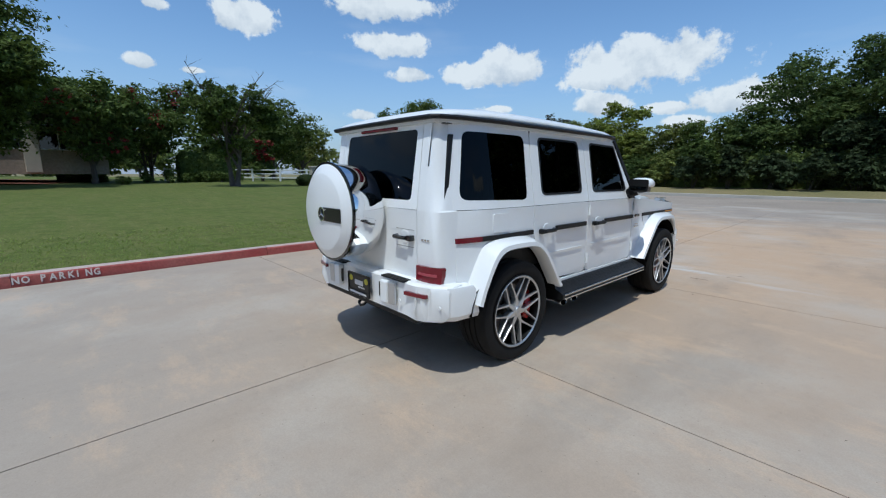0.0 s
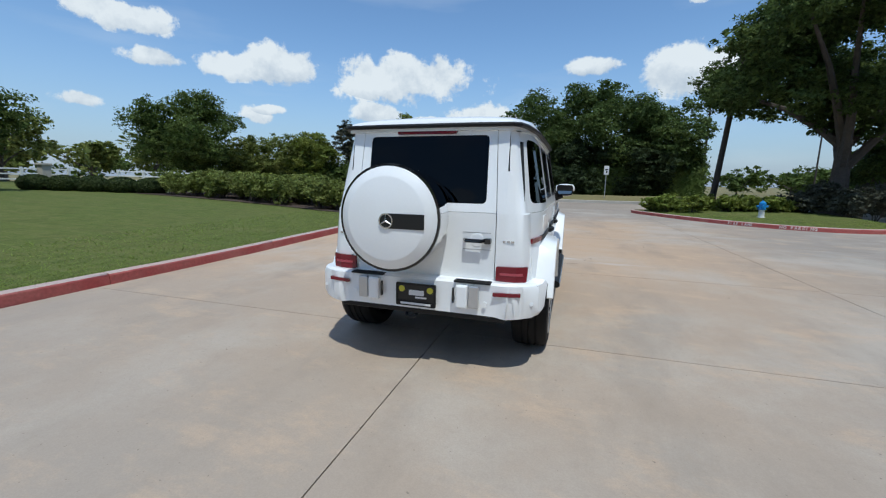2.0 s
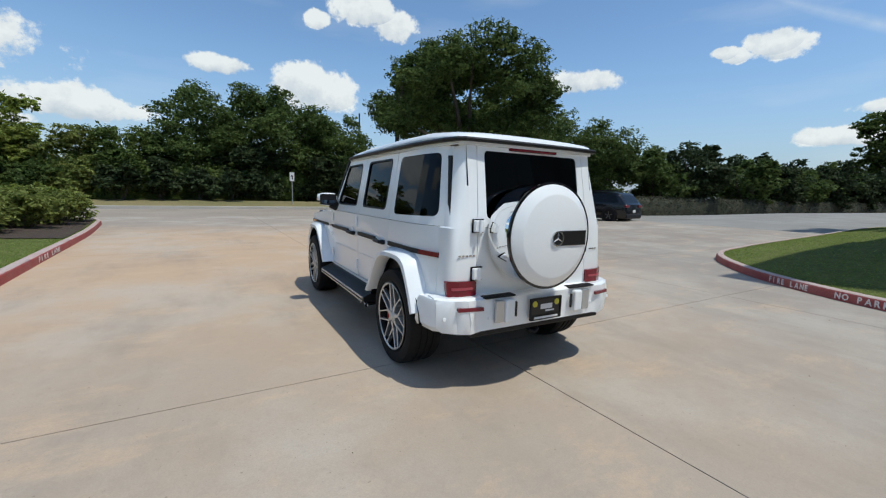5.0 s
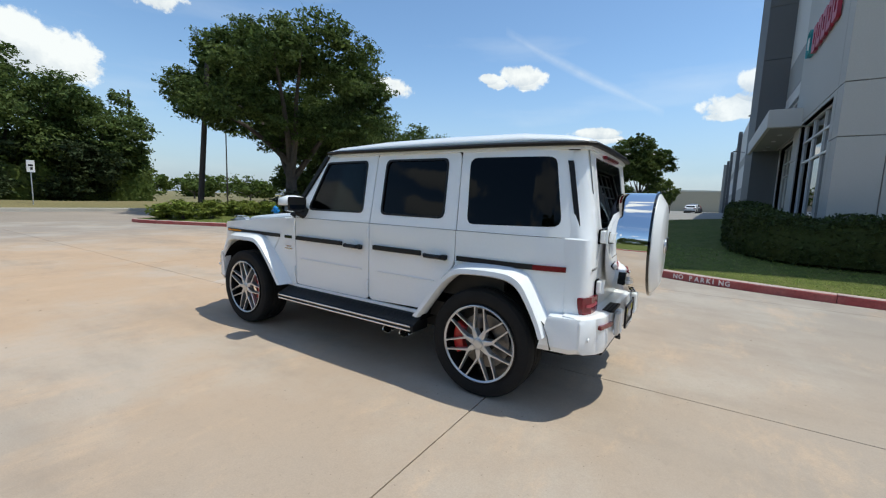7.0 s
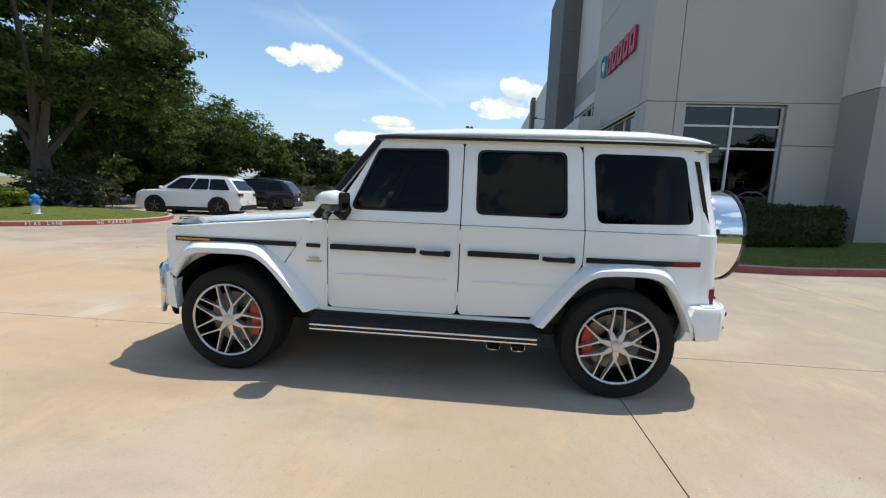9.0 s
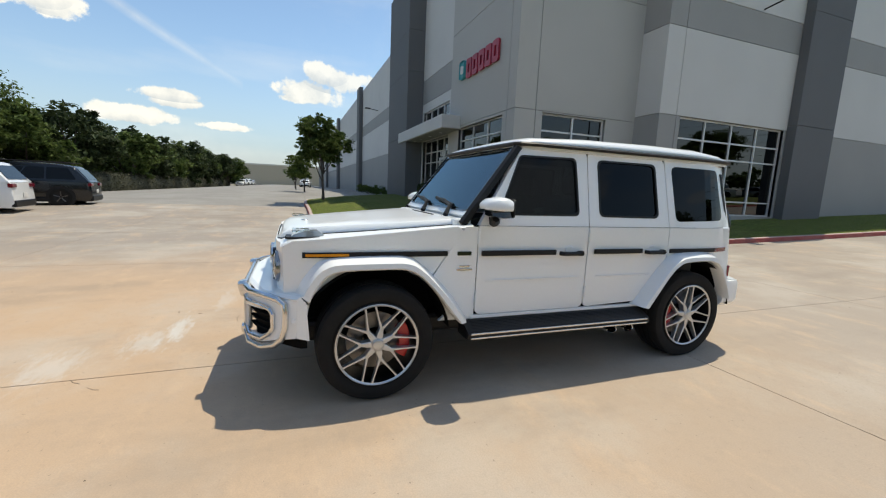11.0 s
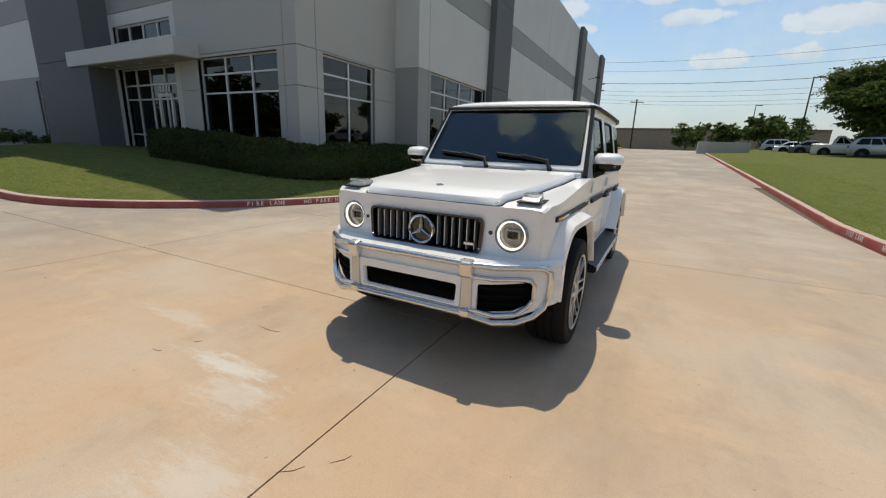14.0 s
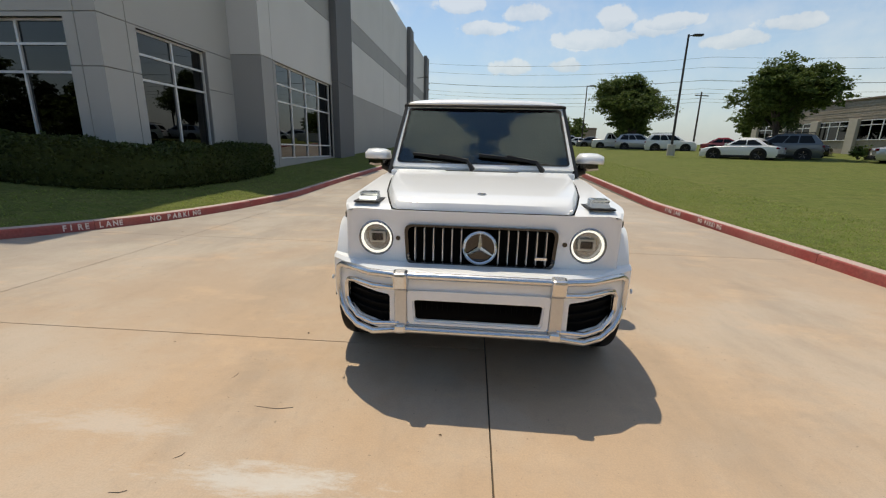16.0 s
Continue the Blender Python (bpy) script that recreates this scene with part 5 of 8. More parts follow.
# rear door with window
rput = lambda p, d: (p[0], ry(p[1]) + d, p[1])
bm = sheet(bmesh.new(), rounded([(-0.555, 0.69), (0.555, 0.69), (0.555, 1.2), (-0.555, 1.2)], [0.03, 0.03, 0, 0]), [], rput, 0.04)
rwin = rounded([(-0.475, 1.265), (0.478, 1.265), (0.472, 1.758), (-0.468, 1.758)], 0.04)
sheet(bm, [(-0.555, 1.203), (0.555, 1.203), (0.526, 1.82), (-0.526, 1.82)], [rwin], rput, 0.04)
rd = part("rear_cargo_door", bm, WHITE_PAINT, suv, "side-hinged white rear door")
part("rear_window", sheet(bmesh.new(), rwin, [], lambda p, d: (p[0], ry(p[1]) + 0.006 + d, p[1]), 0.006), PRIVACY, rd, "dark privacy glass")
part("brake_light", B((-0.005, -2.066, 1.787), (0.47, 0.04, 0.036), 0.01), RED_LENS, rd, "red high-level brake light")
bm = bmesh.new()
tube(bm, [(0.33, -2.15, 1.0), (0.345, -2.19, 1.0), (0.47, -2.192, 1.0), (0.475, -2.15, 1.0)], 0.015, 8)
box(bm, (0.505, -2.165, 1.0), (0.05, 0.05, 0.042), 0.008)
part("door_handle", bm, GLOSS_BLACK, rd, "black rear door handle")
for x0_, x1_, z0_, z1_ in ((0.315, 0.525, 1.055, 1.058), (0.315, 0.525, 0.93, 0.933)):
    part("recess_line", B(((x0_ + x1_) / 2, -2.1452, (z0_ + z1_) / 2), (x1_ - x0_, 0.003, z1_ - z0_)), SEAM, rd)
part("handle_cup", lathe(bmesh.new(), [(0, 0.003), (0.045, 0.002), (0.056, -0.002)], Matrix.Translation((0.42, -2.147, 1.0)) @ Euler((radians(90), 0, 0)).to_matrix().to_4x4(), 20), WHITE_PAINT, rd)
for zz in (1.215, 0.87):
    bm = bmesh.new()
    box(bm, (-0.565, -2.17, zz), (0.085, 0.03, 0.085), 0.008)
    tube(bm, [(-0.565, -2.19, zz - 0.045), (-0.565, -2.19, zz + 0.045)], 0.012, 8)
    part("hinge_gap", B((-0.565, -2.152, zz), (0.098, 0.01, 0.1), 0.003), VOID, rd)
    part("hinge", bm, WHITE_PAINT, rd)
for x0, n, z in ((-0.72, 5, 1.0), (0.61, 3, 1.0)):
    for k in range(n):
        part("badge_bar", B((x0 + 0.03 * k + 0.012, -2.147, z), (0.02, 0.005, 0.013)), BADGE, suv)
# spare wheel cover
C0 = Vector((-0.145, 0, 1.16))
mt = Matrix.Translation(C0) @ Euler((radians(90), 0, 0)).to_matrix().to_4x4()
bm = lathe(bmesh.new(), [(0.0, 2.15), (0.22, 2.15), (0.345, 2.175), (0.362, 2.2), (0.366, 2.28), (0.366, 2.44), (0.35, 2.445), (0, 2.445)], mt, 56)
sp = part("spare_wheel_cover", bm, CHROME, suv, "round spare wheel cover, white face with polished band", smooth=True)
part("cover_ring", lathe(bmesh.new(), [(0.352, 2.437), (0.379, 2.437), (0.379, 2.453), (0.352, 2.453)], mt, 56, True), GLOSS_BLACK, sp)
part("cover_face", lathe(bmesh.new(), [(0.35, 2.44), (0.362, 2.446), (0.36, 2.458), (0.352, 2.463), (0.298, 2.497), (0.285, 2.502), (0, 2.505)], mt, 56), WHITE_PAINT, sp, "white domed cover face", smooth=True)
part("cover_plaque", B((0.0, -2.507, 1.148), (0.28, 0.008, 0.104), 0.003), PLATE_BLACK, sp, "black plaque")
part("plaque_ring", lathe(bmesh.new(), [(0.044, 2.506), (0.053, 2.506), (0.053, 2.518), (0.044, 2.518)], Matrix.Translation((-0.138, 0, 1.148)) @ Euler((radians(90), 0, 0)).to_matrix().to_4x4(), 24, True), BADGE, sp)
part("plaque_disc", lathe(bmesh.new(), [(0, 2.513), (0.046, 2.513), (0.046, 2.5)], Matrix.Translation((-0.138, 0, 1.148)) @ Euler((radians(90), 0, 0)).to_matrix().to_4x4(), 24), PLATE_BLACK, sp)
for k in range(3):
    a = radians(90 + 120 * k)
    part("plaque_spoke", tube(bmesh.new(), [(-0.138, -2.515, 1.148), (-0.138 + 0.046 * math.cos(a), -2.515, 1.148 + 0.046 * math.sin(a))], [0.008, 0.003], 6), BADGE, sp)
part("cover_bracket", B((-0.145, -2.16, 1.16), (0.3, 0.06, 0.3), 0.02), BLACK_PLASTIC, sp)
part("band_latch", B((0.19, -2.36, 1.05), (0.02, 0.05, 0.02), 0.004), BLACK_PLASTIC, sp)

# roof with drip rail
bm = bmesh.new()
rings = []
for y, w, ze, zt in ((0.345, 0.735, 1.828, 1.838), (0.33, 0.745, 1.834, 1.868), (0.2, 0.755, 1.838, 1.905), (-0.3, 0.76, 1.84, 1.94), (-1.0, 0.76, 1.842, 1.952), (-1.6, 0.757, 1.84, 1.945), (-1.9, 0.715, 1.838, 1.915), (-2.04, 0.67, 1.834, 1.885), (-2.075, 0.645, 1.83, 1.848)):
    h = zt - ze
    pr = [(1.0, 0.0), (0.985, 0.3), (0.945, 0.55), (0.85, 0.75), (0.6, 0.92), (0.3, 0.985), (0, 1.0)]
    ring = [(w * a, y, ze + h * b) for a, b in pr] + [(-w * a, y, ze + h * b) for a, b in reversed(pr[:-1])]
    rings.append(ring + [(-w * 0.9, y, ze - 0.012), (w * 0.9, y, ze - 0.012)])
loft(bm, rings)
part("roof", bm, WHITE_PAINT, suv, smooth="all")
rail = [(-0.715, 0.36), (-0.745, 0.33), (-0.77, 0.2), (-0.773, -0.6), (-0.765, -1.5), (-0.722, -1.92), (-0.685, -2.05), (-0.65, -2.085)]
loop = rail + [(-0.35, -2.105), (0.35, -2.105)] + [(-x, y) for x, y in reversed(rail)] + [(0.35, 0.372), (-0.35, 0.372)]
bm = bmesh.new()
n = len(loop)
rings = []
for i, (x, y) in enumerate(loop):
    t = (Vector(loop[(i + 1) % n]) - Vector(loop[i - 1])).normalized()
    nx, ny_ = t.y, -t.x
    if nx * x + ny_ * (y + 0.85) < 0:
        nx, ny_ = -nx, -ny_
    rings.append([bm.verts.new((x + nx * o, y + ny_ * o, z)) for o, z in ((-0.03, 1.812), (0.018, 1.812), (0.024, 1.828), (0.012, 1.84), (-0.03, 1.84))])
for i in range(n):
    a, b = rings[i], rings[(i + 1) % n]
    for k in range(5):
        bm.faces.new((a[k], b[k], b[(k + 1) % 5], a[(k + 1) % 5]))
part("drip_rail", bm, BLACK_PLASTIC, suv, "black drip rail round the roof")
bm = bmesh.new()
rings = []
for i, (x, y) in enumerate(loop):
    c = Vector((x, y + 0.85)) * 0.985
    rings.append([bm.verts.new((c.x * k, c.y * k - 0.85, z)) for k, z in ((0.955, 1.79), (1.0, 1.79), (1.0, 1.82), (0.955, 1.82))])
for i in range(n):
    a, b = rings[i], rings[(i + 1) % n]
    for k in range(4):
        bm.faces.new((a[k], b[k], b[(k + 1) % 4], a[(k + 1) % 4]))
part("roof_edge", bm, WHITE_PAINT, suv)

# windscreen, frame and pillars
WB, WT = (0.775, 1.285), (0.352, 1.822)


def wput(p, d):
    """(x, s): s 0 at the foot of the windscreen, 1 at its head."""
    dy, dz = WT[0] - WB[0], WT[1] - WB[1]
    l = math.hypot(dy, dz)
    return (p[0], WB[0] + dy * p[1] - d * dz / l, WB[1] + dz * p[1] + d * dy / l)


shield = rounded([(-0.762, 0.025), (0.762, 0.025), (0.712, 0.955), (-0.712, 0.955)], [0.05, 0.05, 0.04, 0.04])
part("windscreen_frame", sheet(bmesh.new(), [(-0.80, -0.03), (0.80, -0.03), (0.735, 1.0), (-0.735, 1.0)], [shield], wput, 0.05), WHITE_PAINT, suv)
small = [(x * 0.978, 0.5 + (q - 0.5) * 0.955) for x, q in shield]
part("windscreen_border", sheet(bmesh.new(), shield, [small], lambda p, d: wput(p, d - 0.004), 0.02), GLOSS_BLACK, suv, "black windscreen border")
part("windscreen", sheet(bmesh.new(), small, [], lambda p, d: wput(p, d + 0.006), 0.006), SHIELD, suv, "clear raked windscreen")
for s in (-1, 1):
    bm = bmesh.new()
    rings = []
    for q, x in ((-0.12, 0.825), (0.0, 0.815), (0.5, 0.782), (0.97, 0.75)):
        p = wput((0, q), 0)
        rings.append([(s * (x - 0.022), p[1] + 0.012, p[2] + 0.004), (s * (x + 0.006), p[1] - 0.006, p[2] + 0.004), (s * (x + 0.008), p[1] - 0.045, p[2] - 0.012), (s * (x - 0.03), p[1] - 0.03, p[2] - 0.03)])
    loft(bm, rings)
    part("pillar_trim", bm, BLACK_PLASTIC, suv, "black windscreen pillar trim")
# sensor housing, wipers, cowl
part("camera_housing", sheet(bmesh.new(), rounded([(-0.075, 0.8), (0.075, 0.8), (0.09, 0.93), (-0.09, 0.93)], 0.02), [], lambda p, d: wput(p, d + 0.016), 0.05), GLOSS_BLACK, suv)
for x0, x1 in ((0.10, 0.56), (-0.50, -0.03)):
    bm = bmesh.new()
    tube(bm, [wput((x0 - 0.02, -0.09), -0.03), wput((x0 + 0.03, 0.04), -0.034), wput((x0 + 0.28, 0.13), -0.032)], [0.024, 0.016, 0.011], 6)
    tube(bm, [wput((x0 + 0.02, 0.07), -0.016), wput((x1 + 0.06, 0.155), -0.016)], 0.014, 6)
    part("wiper", bm, BLACK_PLASTIC, suv, "black wiper arm and blade")

# bonnet
bm = bmesh.new()
rings = []
for y, w, lift in ((0.84, 0.755, 0.046), (1.2, 0.72, 0.052), (1.6, 0.655, 0.056), (1.85, 0.59, 0.056), (1.99, 0.55, 0.05), (2.04, 0.53, 0.03), (2.072, 0.505, -0.02)):
    z = zc(y)
    pr = [(w, -0.012), (w - 0.003, 0.014), (w - 0.012, lift * 0.7), (w - 0.026, lift * 0.95), (w - 0.045, lift * 1.0), (w * 0.5, lift * 1.03), (0, lift * 1.05)]
    rings.append([(x, y, z + h) for x, h in pr] + [(-x, y, z + h) for x, h in reversed(pr[:-1])] + [(-w, y, z - 0.05), (w, y, z - 0.05)])
loft(bm, rings)
part("bonnet", bm, WHITE_PAINT, suv, "white flat bonnet with raised centre", smooth=True)
# thin black tube laid along the bonnet edge as its gap shadow
GAP = [(-w - 0.005, y) for y, w in ((0.84, 0.755), (1.2, 0.72), (1.6, 0.655), (1.85, 0.59), (1.99, 0.55), (2.04, 0.53), (2.07, 0.5))]
GAP = GAP + [(-0.3, 2.076), (0.3, 2.076)] + [(-x, y) for x, y in reversed(GAP)]
bm = bmesh.new()
tube(bm, [(x, y, zc(y) + (0.004 if y < 2.03 else -0.012)) for x, y in GAP], 0.0055, 6)
part("bonnet_gap_shade", bm, VOID, suv, "dark strip for the shadow of the bonnet's shut line")
part("bonnet_badge", lathe(bmesh.new(), [(0, 0.004), (0.024, 0.004), (0.028, 0)], Matrix.Translation((0, 1.88, zc(1.88) + 0.06)), 20), BADGE, suv)
part("cowl_vent", B((0, 0.868, zc(0.86) + 0.05), (0.62, 0.02, 0.006), 0.002), BLACK_PLASTIC, suv)
for s in (-1, 1):
    bm = bmesh.new()
    rows = []
    for y in (0.74, 0.9, 1.3, 1.7, 1.85, 1.95, 2.0, 2.05):
        z = zc(y) - (0.02 if y > 2.03 else 0)
        xo = sx(y, 1.0)
        rows.append([bm.verts.new(p) for p in ((s * (xo + 0.001), y, z - 0.014), (s * (xo - 0.012), y, z - 0.001), (s * (xo - 0.05), y, z + 0.004), (s * 0.40, y, z + 0.004), (s * 0.40, y, z - 0.04))])
    for a, b in zip(rows, rows[1:]):
        for k in range(4):
            bm.faces.new((a[k], a[k + 1], b[k + 1], b[k]))
    part("wing_top", bm, WHITE_PAINT, suv, smooth=True)
part("scuttle", B((0, 0.80, 1.215), (1.58, 0.14, 0.06), 0.015), WHITE_PAINT, suv)

# nose panel with grille opening and lamps


def fy(x):
    return 2.085 - max(0.0, abs(x) - 0.45) ** 2 * 0.42


gril = rounded([(-0.435, 0.75), (0.435, 0.75), (0.45, 0.99), (-0.45, 0.99)], 0.045)


def circle(cx, cz, r, n=28):
    return [(cx + r * math.cos(k * math.tau / n), cz + r * math.sin(k * math.tau / n)) for k in range(n)]


nose = dense(rounded([(-0.80, 0.70), (0.80, 0.70), (0.79, 1.068), (-0.79, 1.068)], [0, 0, 0.05, 0.05], 5), 0.1)
part("nose_panel", sheet(bmesh.new(), nose, [gril, circle(0.624, 0.895, 0.106), circle(-0.624, 0.895, 0.106)], lambda p, d: (p[0], fy(p[0]) - d, p[1]), 0.05), WHITE_PAINT, suv)
part("grille_back", sheet(bmesh.new(), gril, [], lambda p, d: (p[0], 2.045 - d, p[1]), 0.02), VOID, suv)
gsur = [(x * 0.955, 0.87 + (z - 0.87) * 0.9) for x, z in gril]
grille = part("grille", sheet(bmesh.new(), gril, [gsur], lambda p, d: (p[0], 2.108 - d, p[1]), 0.05), GLOSS_BLACK, suv, "black grille with upright chrome bars")
for k in range(15):
    x = -0.385 + 0.055 * k
    if abs(x) < 0.06:
        continue
    part("grille_bar", B((x, 2.075, 0.87), (0.0075, 0.05, 0.20), 0.003), RIM_FACE, grille, "upright chrome bar")
part("grille_plaque", B((-0.355, 2.115, 0.815), (0.07, 0.006, 0.02), 0.002), BADGE, grille)
me_ = Matrix.Translation((0, 0, 0.87)) @ Euler((radians(-90), 0, 0)).to_matrix().to_4x4()
part("emblem_ring", lathe(bmesh.new(), [(0.084, 2.11), (0.1, 2.11), (0.1, 2.135), (0.092, 2.142), (0.084, 2.135)], me_, 36, True), BADGE, grille, "chrome ring on the grille", smooth=True)
part("emblem_disc", lathe(bmesh.new(), [(0, 2.118), (0.086, 2.118), (0.086, 2.10)], me_, 30), GLOSS_BLACK, grille)
for k in range(3):
    a = radians(90 + 120 * k)
    bm = bmesh.new()
    tube(bm, [(0, 2.128, 0.87), (0.088 * math.cos(a), 2.128, 0.87 + 0.088 * math.sin(a))], [0.016, 0.005], 6)
    part("emblem_spoke", bm, BADGE, grille)
for s in (-1, 1):
    m = Matrix.Translation((s * 0.624, 0, 0.895)) @ Euler((radians(-90), 0, 0)).to_matrix().to_4x4()
    hl = part("headlamp", lathe(bmesh.new(), [(0.1, 2.0), (0.107, 2.06), (0.107, 2.078), (0.1, 2.086), (0.095, 2.08), (0.09, 2.03), (0.0, 2.02)], m, 36), LAMP_BOWL, suv, "round headlamp with a lit ring", smooth=True)
    part("light_ring", lathe(bmesh.new(), [(0.083, 2.058), (0.096, 2.058), (0.096, 2.07), (0.083, 2.07)], m, 36, True), DRL, hl, "white daylight ring")
    bm = bmesh.new()
    sheet(bm, rounded([(s * 0.624 - 0.05, 0.86), (s * 0.624 + 0.05, 0.86), (s * 0.624 + 0.05, 0.93), (s * 0.624 - 0.05, 0.93)], 0.015), [rounded([(s * 0.624 - 0.036, 0.872), (s * 0.624 + 0.036, 0.872), (s * 0.624 + 0.036, 0.918), (s * 0.624 - 0.036, 0.918)], 0.01)], lambda p, d: (p[0], 2.05 - d, p[1]), 0.02)
    part("projector_frame", bm, LAMP_GREY, hl)
    part("projector", B((s * 0.624, 2.032, 0.895), (0.07, 0.02, 0.044), 0.006), RIM_DARK, hl)
    part("lamp_glass", lathe(bmesh.new(), [(0.1, 2.082), (0.075, 2.094), (0.04, 2.1), (0, 2.102)], m, 30), CLEAR_LENS, hl, smooth="all")
    part("washer_cap", lathe(bmesh.new(), [(0, 2.088), (0.014, 2.088), (0.014, 2.07)], Matrix.Translation((s * 0.49, 0, 0.9)) @ Euler((radians(-90), 0, 0)).to_matrix().to_4x4(), 14), GLOSS_BLACK, suv)

# front bumper


def by(x, z):
    return 2.284 - max(0.0, abs(x) - 0.5) ** 1.5 * 1.15 - max(0.0, z - 0.66) * 0.2


ol = dense(rounded([(-0.70, 0.40), (0.70, 0.40), (0.93, 0.48), (0.935, 0.72), (-0.935, 0.72), (-0.93, 0.48)], [0.03, 0.03, 0.03, 0.02, 0.02, 0.03]), 0.09)
ho = [rounded([(-0.352, 0.468), (0.352, 0.468), (0.362, 0.588), (-0.362, 0.588)], 0.02)]
for s in (-1, 1):
    ho.append(rounded([(s * 0.50, 0.435), (s * 0.70, 0.445), (s * 0.795, 0.495), (s * 0.79, 0.63), (s * 0.50, 0.615)], 0.02))
part("front_bumper", sheet(bmesh.new(), ol, ho, lambda p, d: (p[0], by(*p) - d, p[1]), 0.018, (-0.92, -0.88, -0.83, -0.77, -0.71, -0.65, -0.58, 0.58, 0.65, 0.71, 0.77, 0.83, 0.88, 0.92)), WHITE_PAINT, suv, "white front bumper", smooth=True)
bm = bmesh.new()
rings = []
for x in (-0.935, -0.7, -0.3, 0, 0.3, 0.7, 0.935):
    rings.append([(x, by(x, 0.72), 0.715), (x, by(x, 0.72) + 0.016, 0.732), (x, by(x, 0.72) - 0.012, 0.752), (x, 1.9, 0.757), (x, 1.9, 0.70), (x, by(x, 0.72) - 0.07, 0.70)])
loft(bm, rings)
part("bumper_top", bm, WHITE_PAINT, suv, smooth=True)
for s in (-1, 1):
    bm = bmesh.new()
    y0 = by(0.935, 0.6)
    loft(bm, [[(s * 0.935, y0, 0.72), (s * 0.93, y0, 0.48), (s * 0.86, y0, 0.48), (s * 0.86, y0, 0.72)], [(s * 0.94, 1.9, 0.72), (s * 0.935, 1.88, 0.46), (s * 0.86, 1.88, 0.46), (s * 0.86, 1.9, 0.72)]])
    part("bumper_side", bm, WHITE_PAINT, suv)
    part("parking_sensor", lathe(bmesh.new(), [(0, 0.006), (0.014, 0.006), (0.016, 0)], Matrix.Translation((s * 0.938, 1.975, 0.6)) @ Euler((0, s * radians(90), 0)).to_matrix().to_4x4(), 14), WHITE_PAINT, suv)
# boxes, slats and mesh near-black: the intakes' inner shade is in the colour
part("intake_shade_box", B((0, 2.06, 0.52), (1.1, 0.08, 0.28)), VOID, suv)
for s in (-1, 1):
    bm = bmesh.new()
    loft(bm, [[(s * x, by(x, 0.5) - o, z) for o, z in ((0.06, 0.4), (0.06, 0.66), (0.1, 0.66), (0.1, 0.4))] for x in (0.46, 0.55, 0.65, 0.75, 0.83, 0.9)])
    part("intake_shade_box", bm, VOID, suv)
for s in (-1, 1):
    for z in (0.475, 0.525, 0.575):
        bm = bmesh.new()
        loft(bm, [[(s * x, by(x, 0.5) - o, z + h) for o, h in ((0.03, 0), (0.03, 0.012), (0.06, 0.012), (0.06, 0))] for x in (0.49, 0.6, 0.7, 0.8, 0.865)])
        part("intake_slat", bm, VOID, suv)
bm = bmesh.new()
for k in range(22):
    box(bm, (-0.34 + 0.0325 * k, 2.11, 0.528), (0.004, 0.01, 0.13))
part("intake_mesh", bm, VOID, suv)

FRAME_OUT = rounded([(-0.392, 0.446), (0.392, 0.446), (0.4, 0.648), (-0.4, 0.648)], 0.02)
part("intake_frame", sheet(bmesh.new(), FRAME_OUT, [rounded([(-0.36, 0.46), (0.36, 0.46), (0.37, 0.596), (-0.37, 0.596)], 0.02)], lambda p, d: (p[0], by(*p) + 0.012 - d, p[1]), 0.014), WHITE_PAINT, suv, "raised white frame round the middle intake")

# guard bar
guard = part("guard_bar", tube(bmesh.new(), [(-0.44, 2.29, 0.732), (0.44, 2.29, 0.732)], 0.021, 12), BRUSHED, suv, "polished tubular front guard", smooth=True)
for s in (-1, 1):
    part("guard_bracket", B((s * 0.435, 2.276, 0.555), (0.072, 0.05, 0.28), 0.008), RIM_FACE, guard, "flat grey metal bracket")
    part("guard_clamp", B((s * 0.435, 2.296, 0.708), (0.086, 0.074, 0.11), 0.018, Euler((radians(-12), 0, 0)).to_matrix().to_4x4()), BRUSHED, guard, "polished clamp")
    part("guard_clamp", B((s * 0.435, 2.294, 0.418), (0.066, 0.06, 0.06), 0.014), BRUSHED, guard, "polished clamp")
    bm = bmesh.new()
    pts = [(0.44, 2.305, 0.732), (0.62, 2.285, 0.73), (0.76, 2.235, 0.727), (0.84, 2.17, 0.718), (0.878, 2.12, 0.69), (0.885, 2.105, 0.635), (0.88, 2.11, 0.54), (0.86, 2.13, 0.46), (0.81, 2.19, 0.405), (0.72, 2.25, 0.37), (0.60, 2.285, 0.372), (0.44, 2.30, 0.408)]
    tube(bm, [(s * x, by(x, 0.6) + 0.01, z) for x, y, z in pts], 0.021, 12)
    part("guard_loop", bm, BRUSHED, guard, smooth=True)
    bm = bmesh.new()
    pts = [(0.44, 2.30, 0.66), (0.60, 2.285, 0.656), (0.73, 2.24, 0.654), (0.785, 2.195, 0.642), (0.806, 2.175, 0.61), (0.806, 2.175, 0.52), (0.78, 2.19, 0.475), (0.72, 2.245, 0.428), (0.60, 2.285, 0.424), (0.44, 2.30, 0.448)]
    tube(bm, [(s * x, by(x, 0.6) + 0.01, z) for x, y, z in pts], 0.016, 10)
    part("guard_inner_loop", bm, BRUSHED, guard, smooth=True)
bm = tube(bmesh.new(), [(-0.44, 2.30, 0.412), (0.44, 2.30, 0.412)], 0.021, 12)
part("guard_lower_bar", bm, BRUSHED, guard, smooth=True)
part("guard_lower_rail", tube(bmesh.new(), [(-0.44, 2.28, 0.448), (0.44, 2.28, 0.448)], 0.013, 10), BRUSHED, guard, smooth=True)

# rear bumper


def rby(x, z):
    return -2.275 + max(0.0, abs(x) - 0.62) ** 2 * 1.9 + max(0, z - 0.66) * 0.6 + max(0.0, 0.52 - z) * 0.4


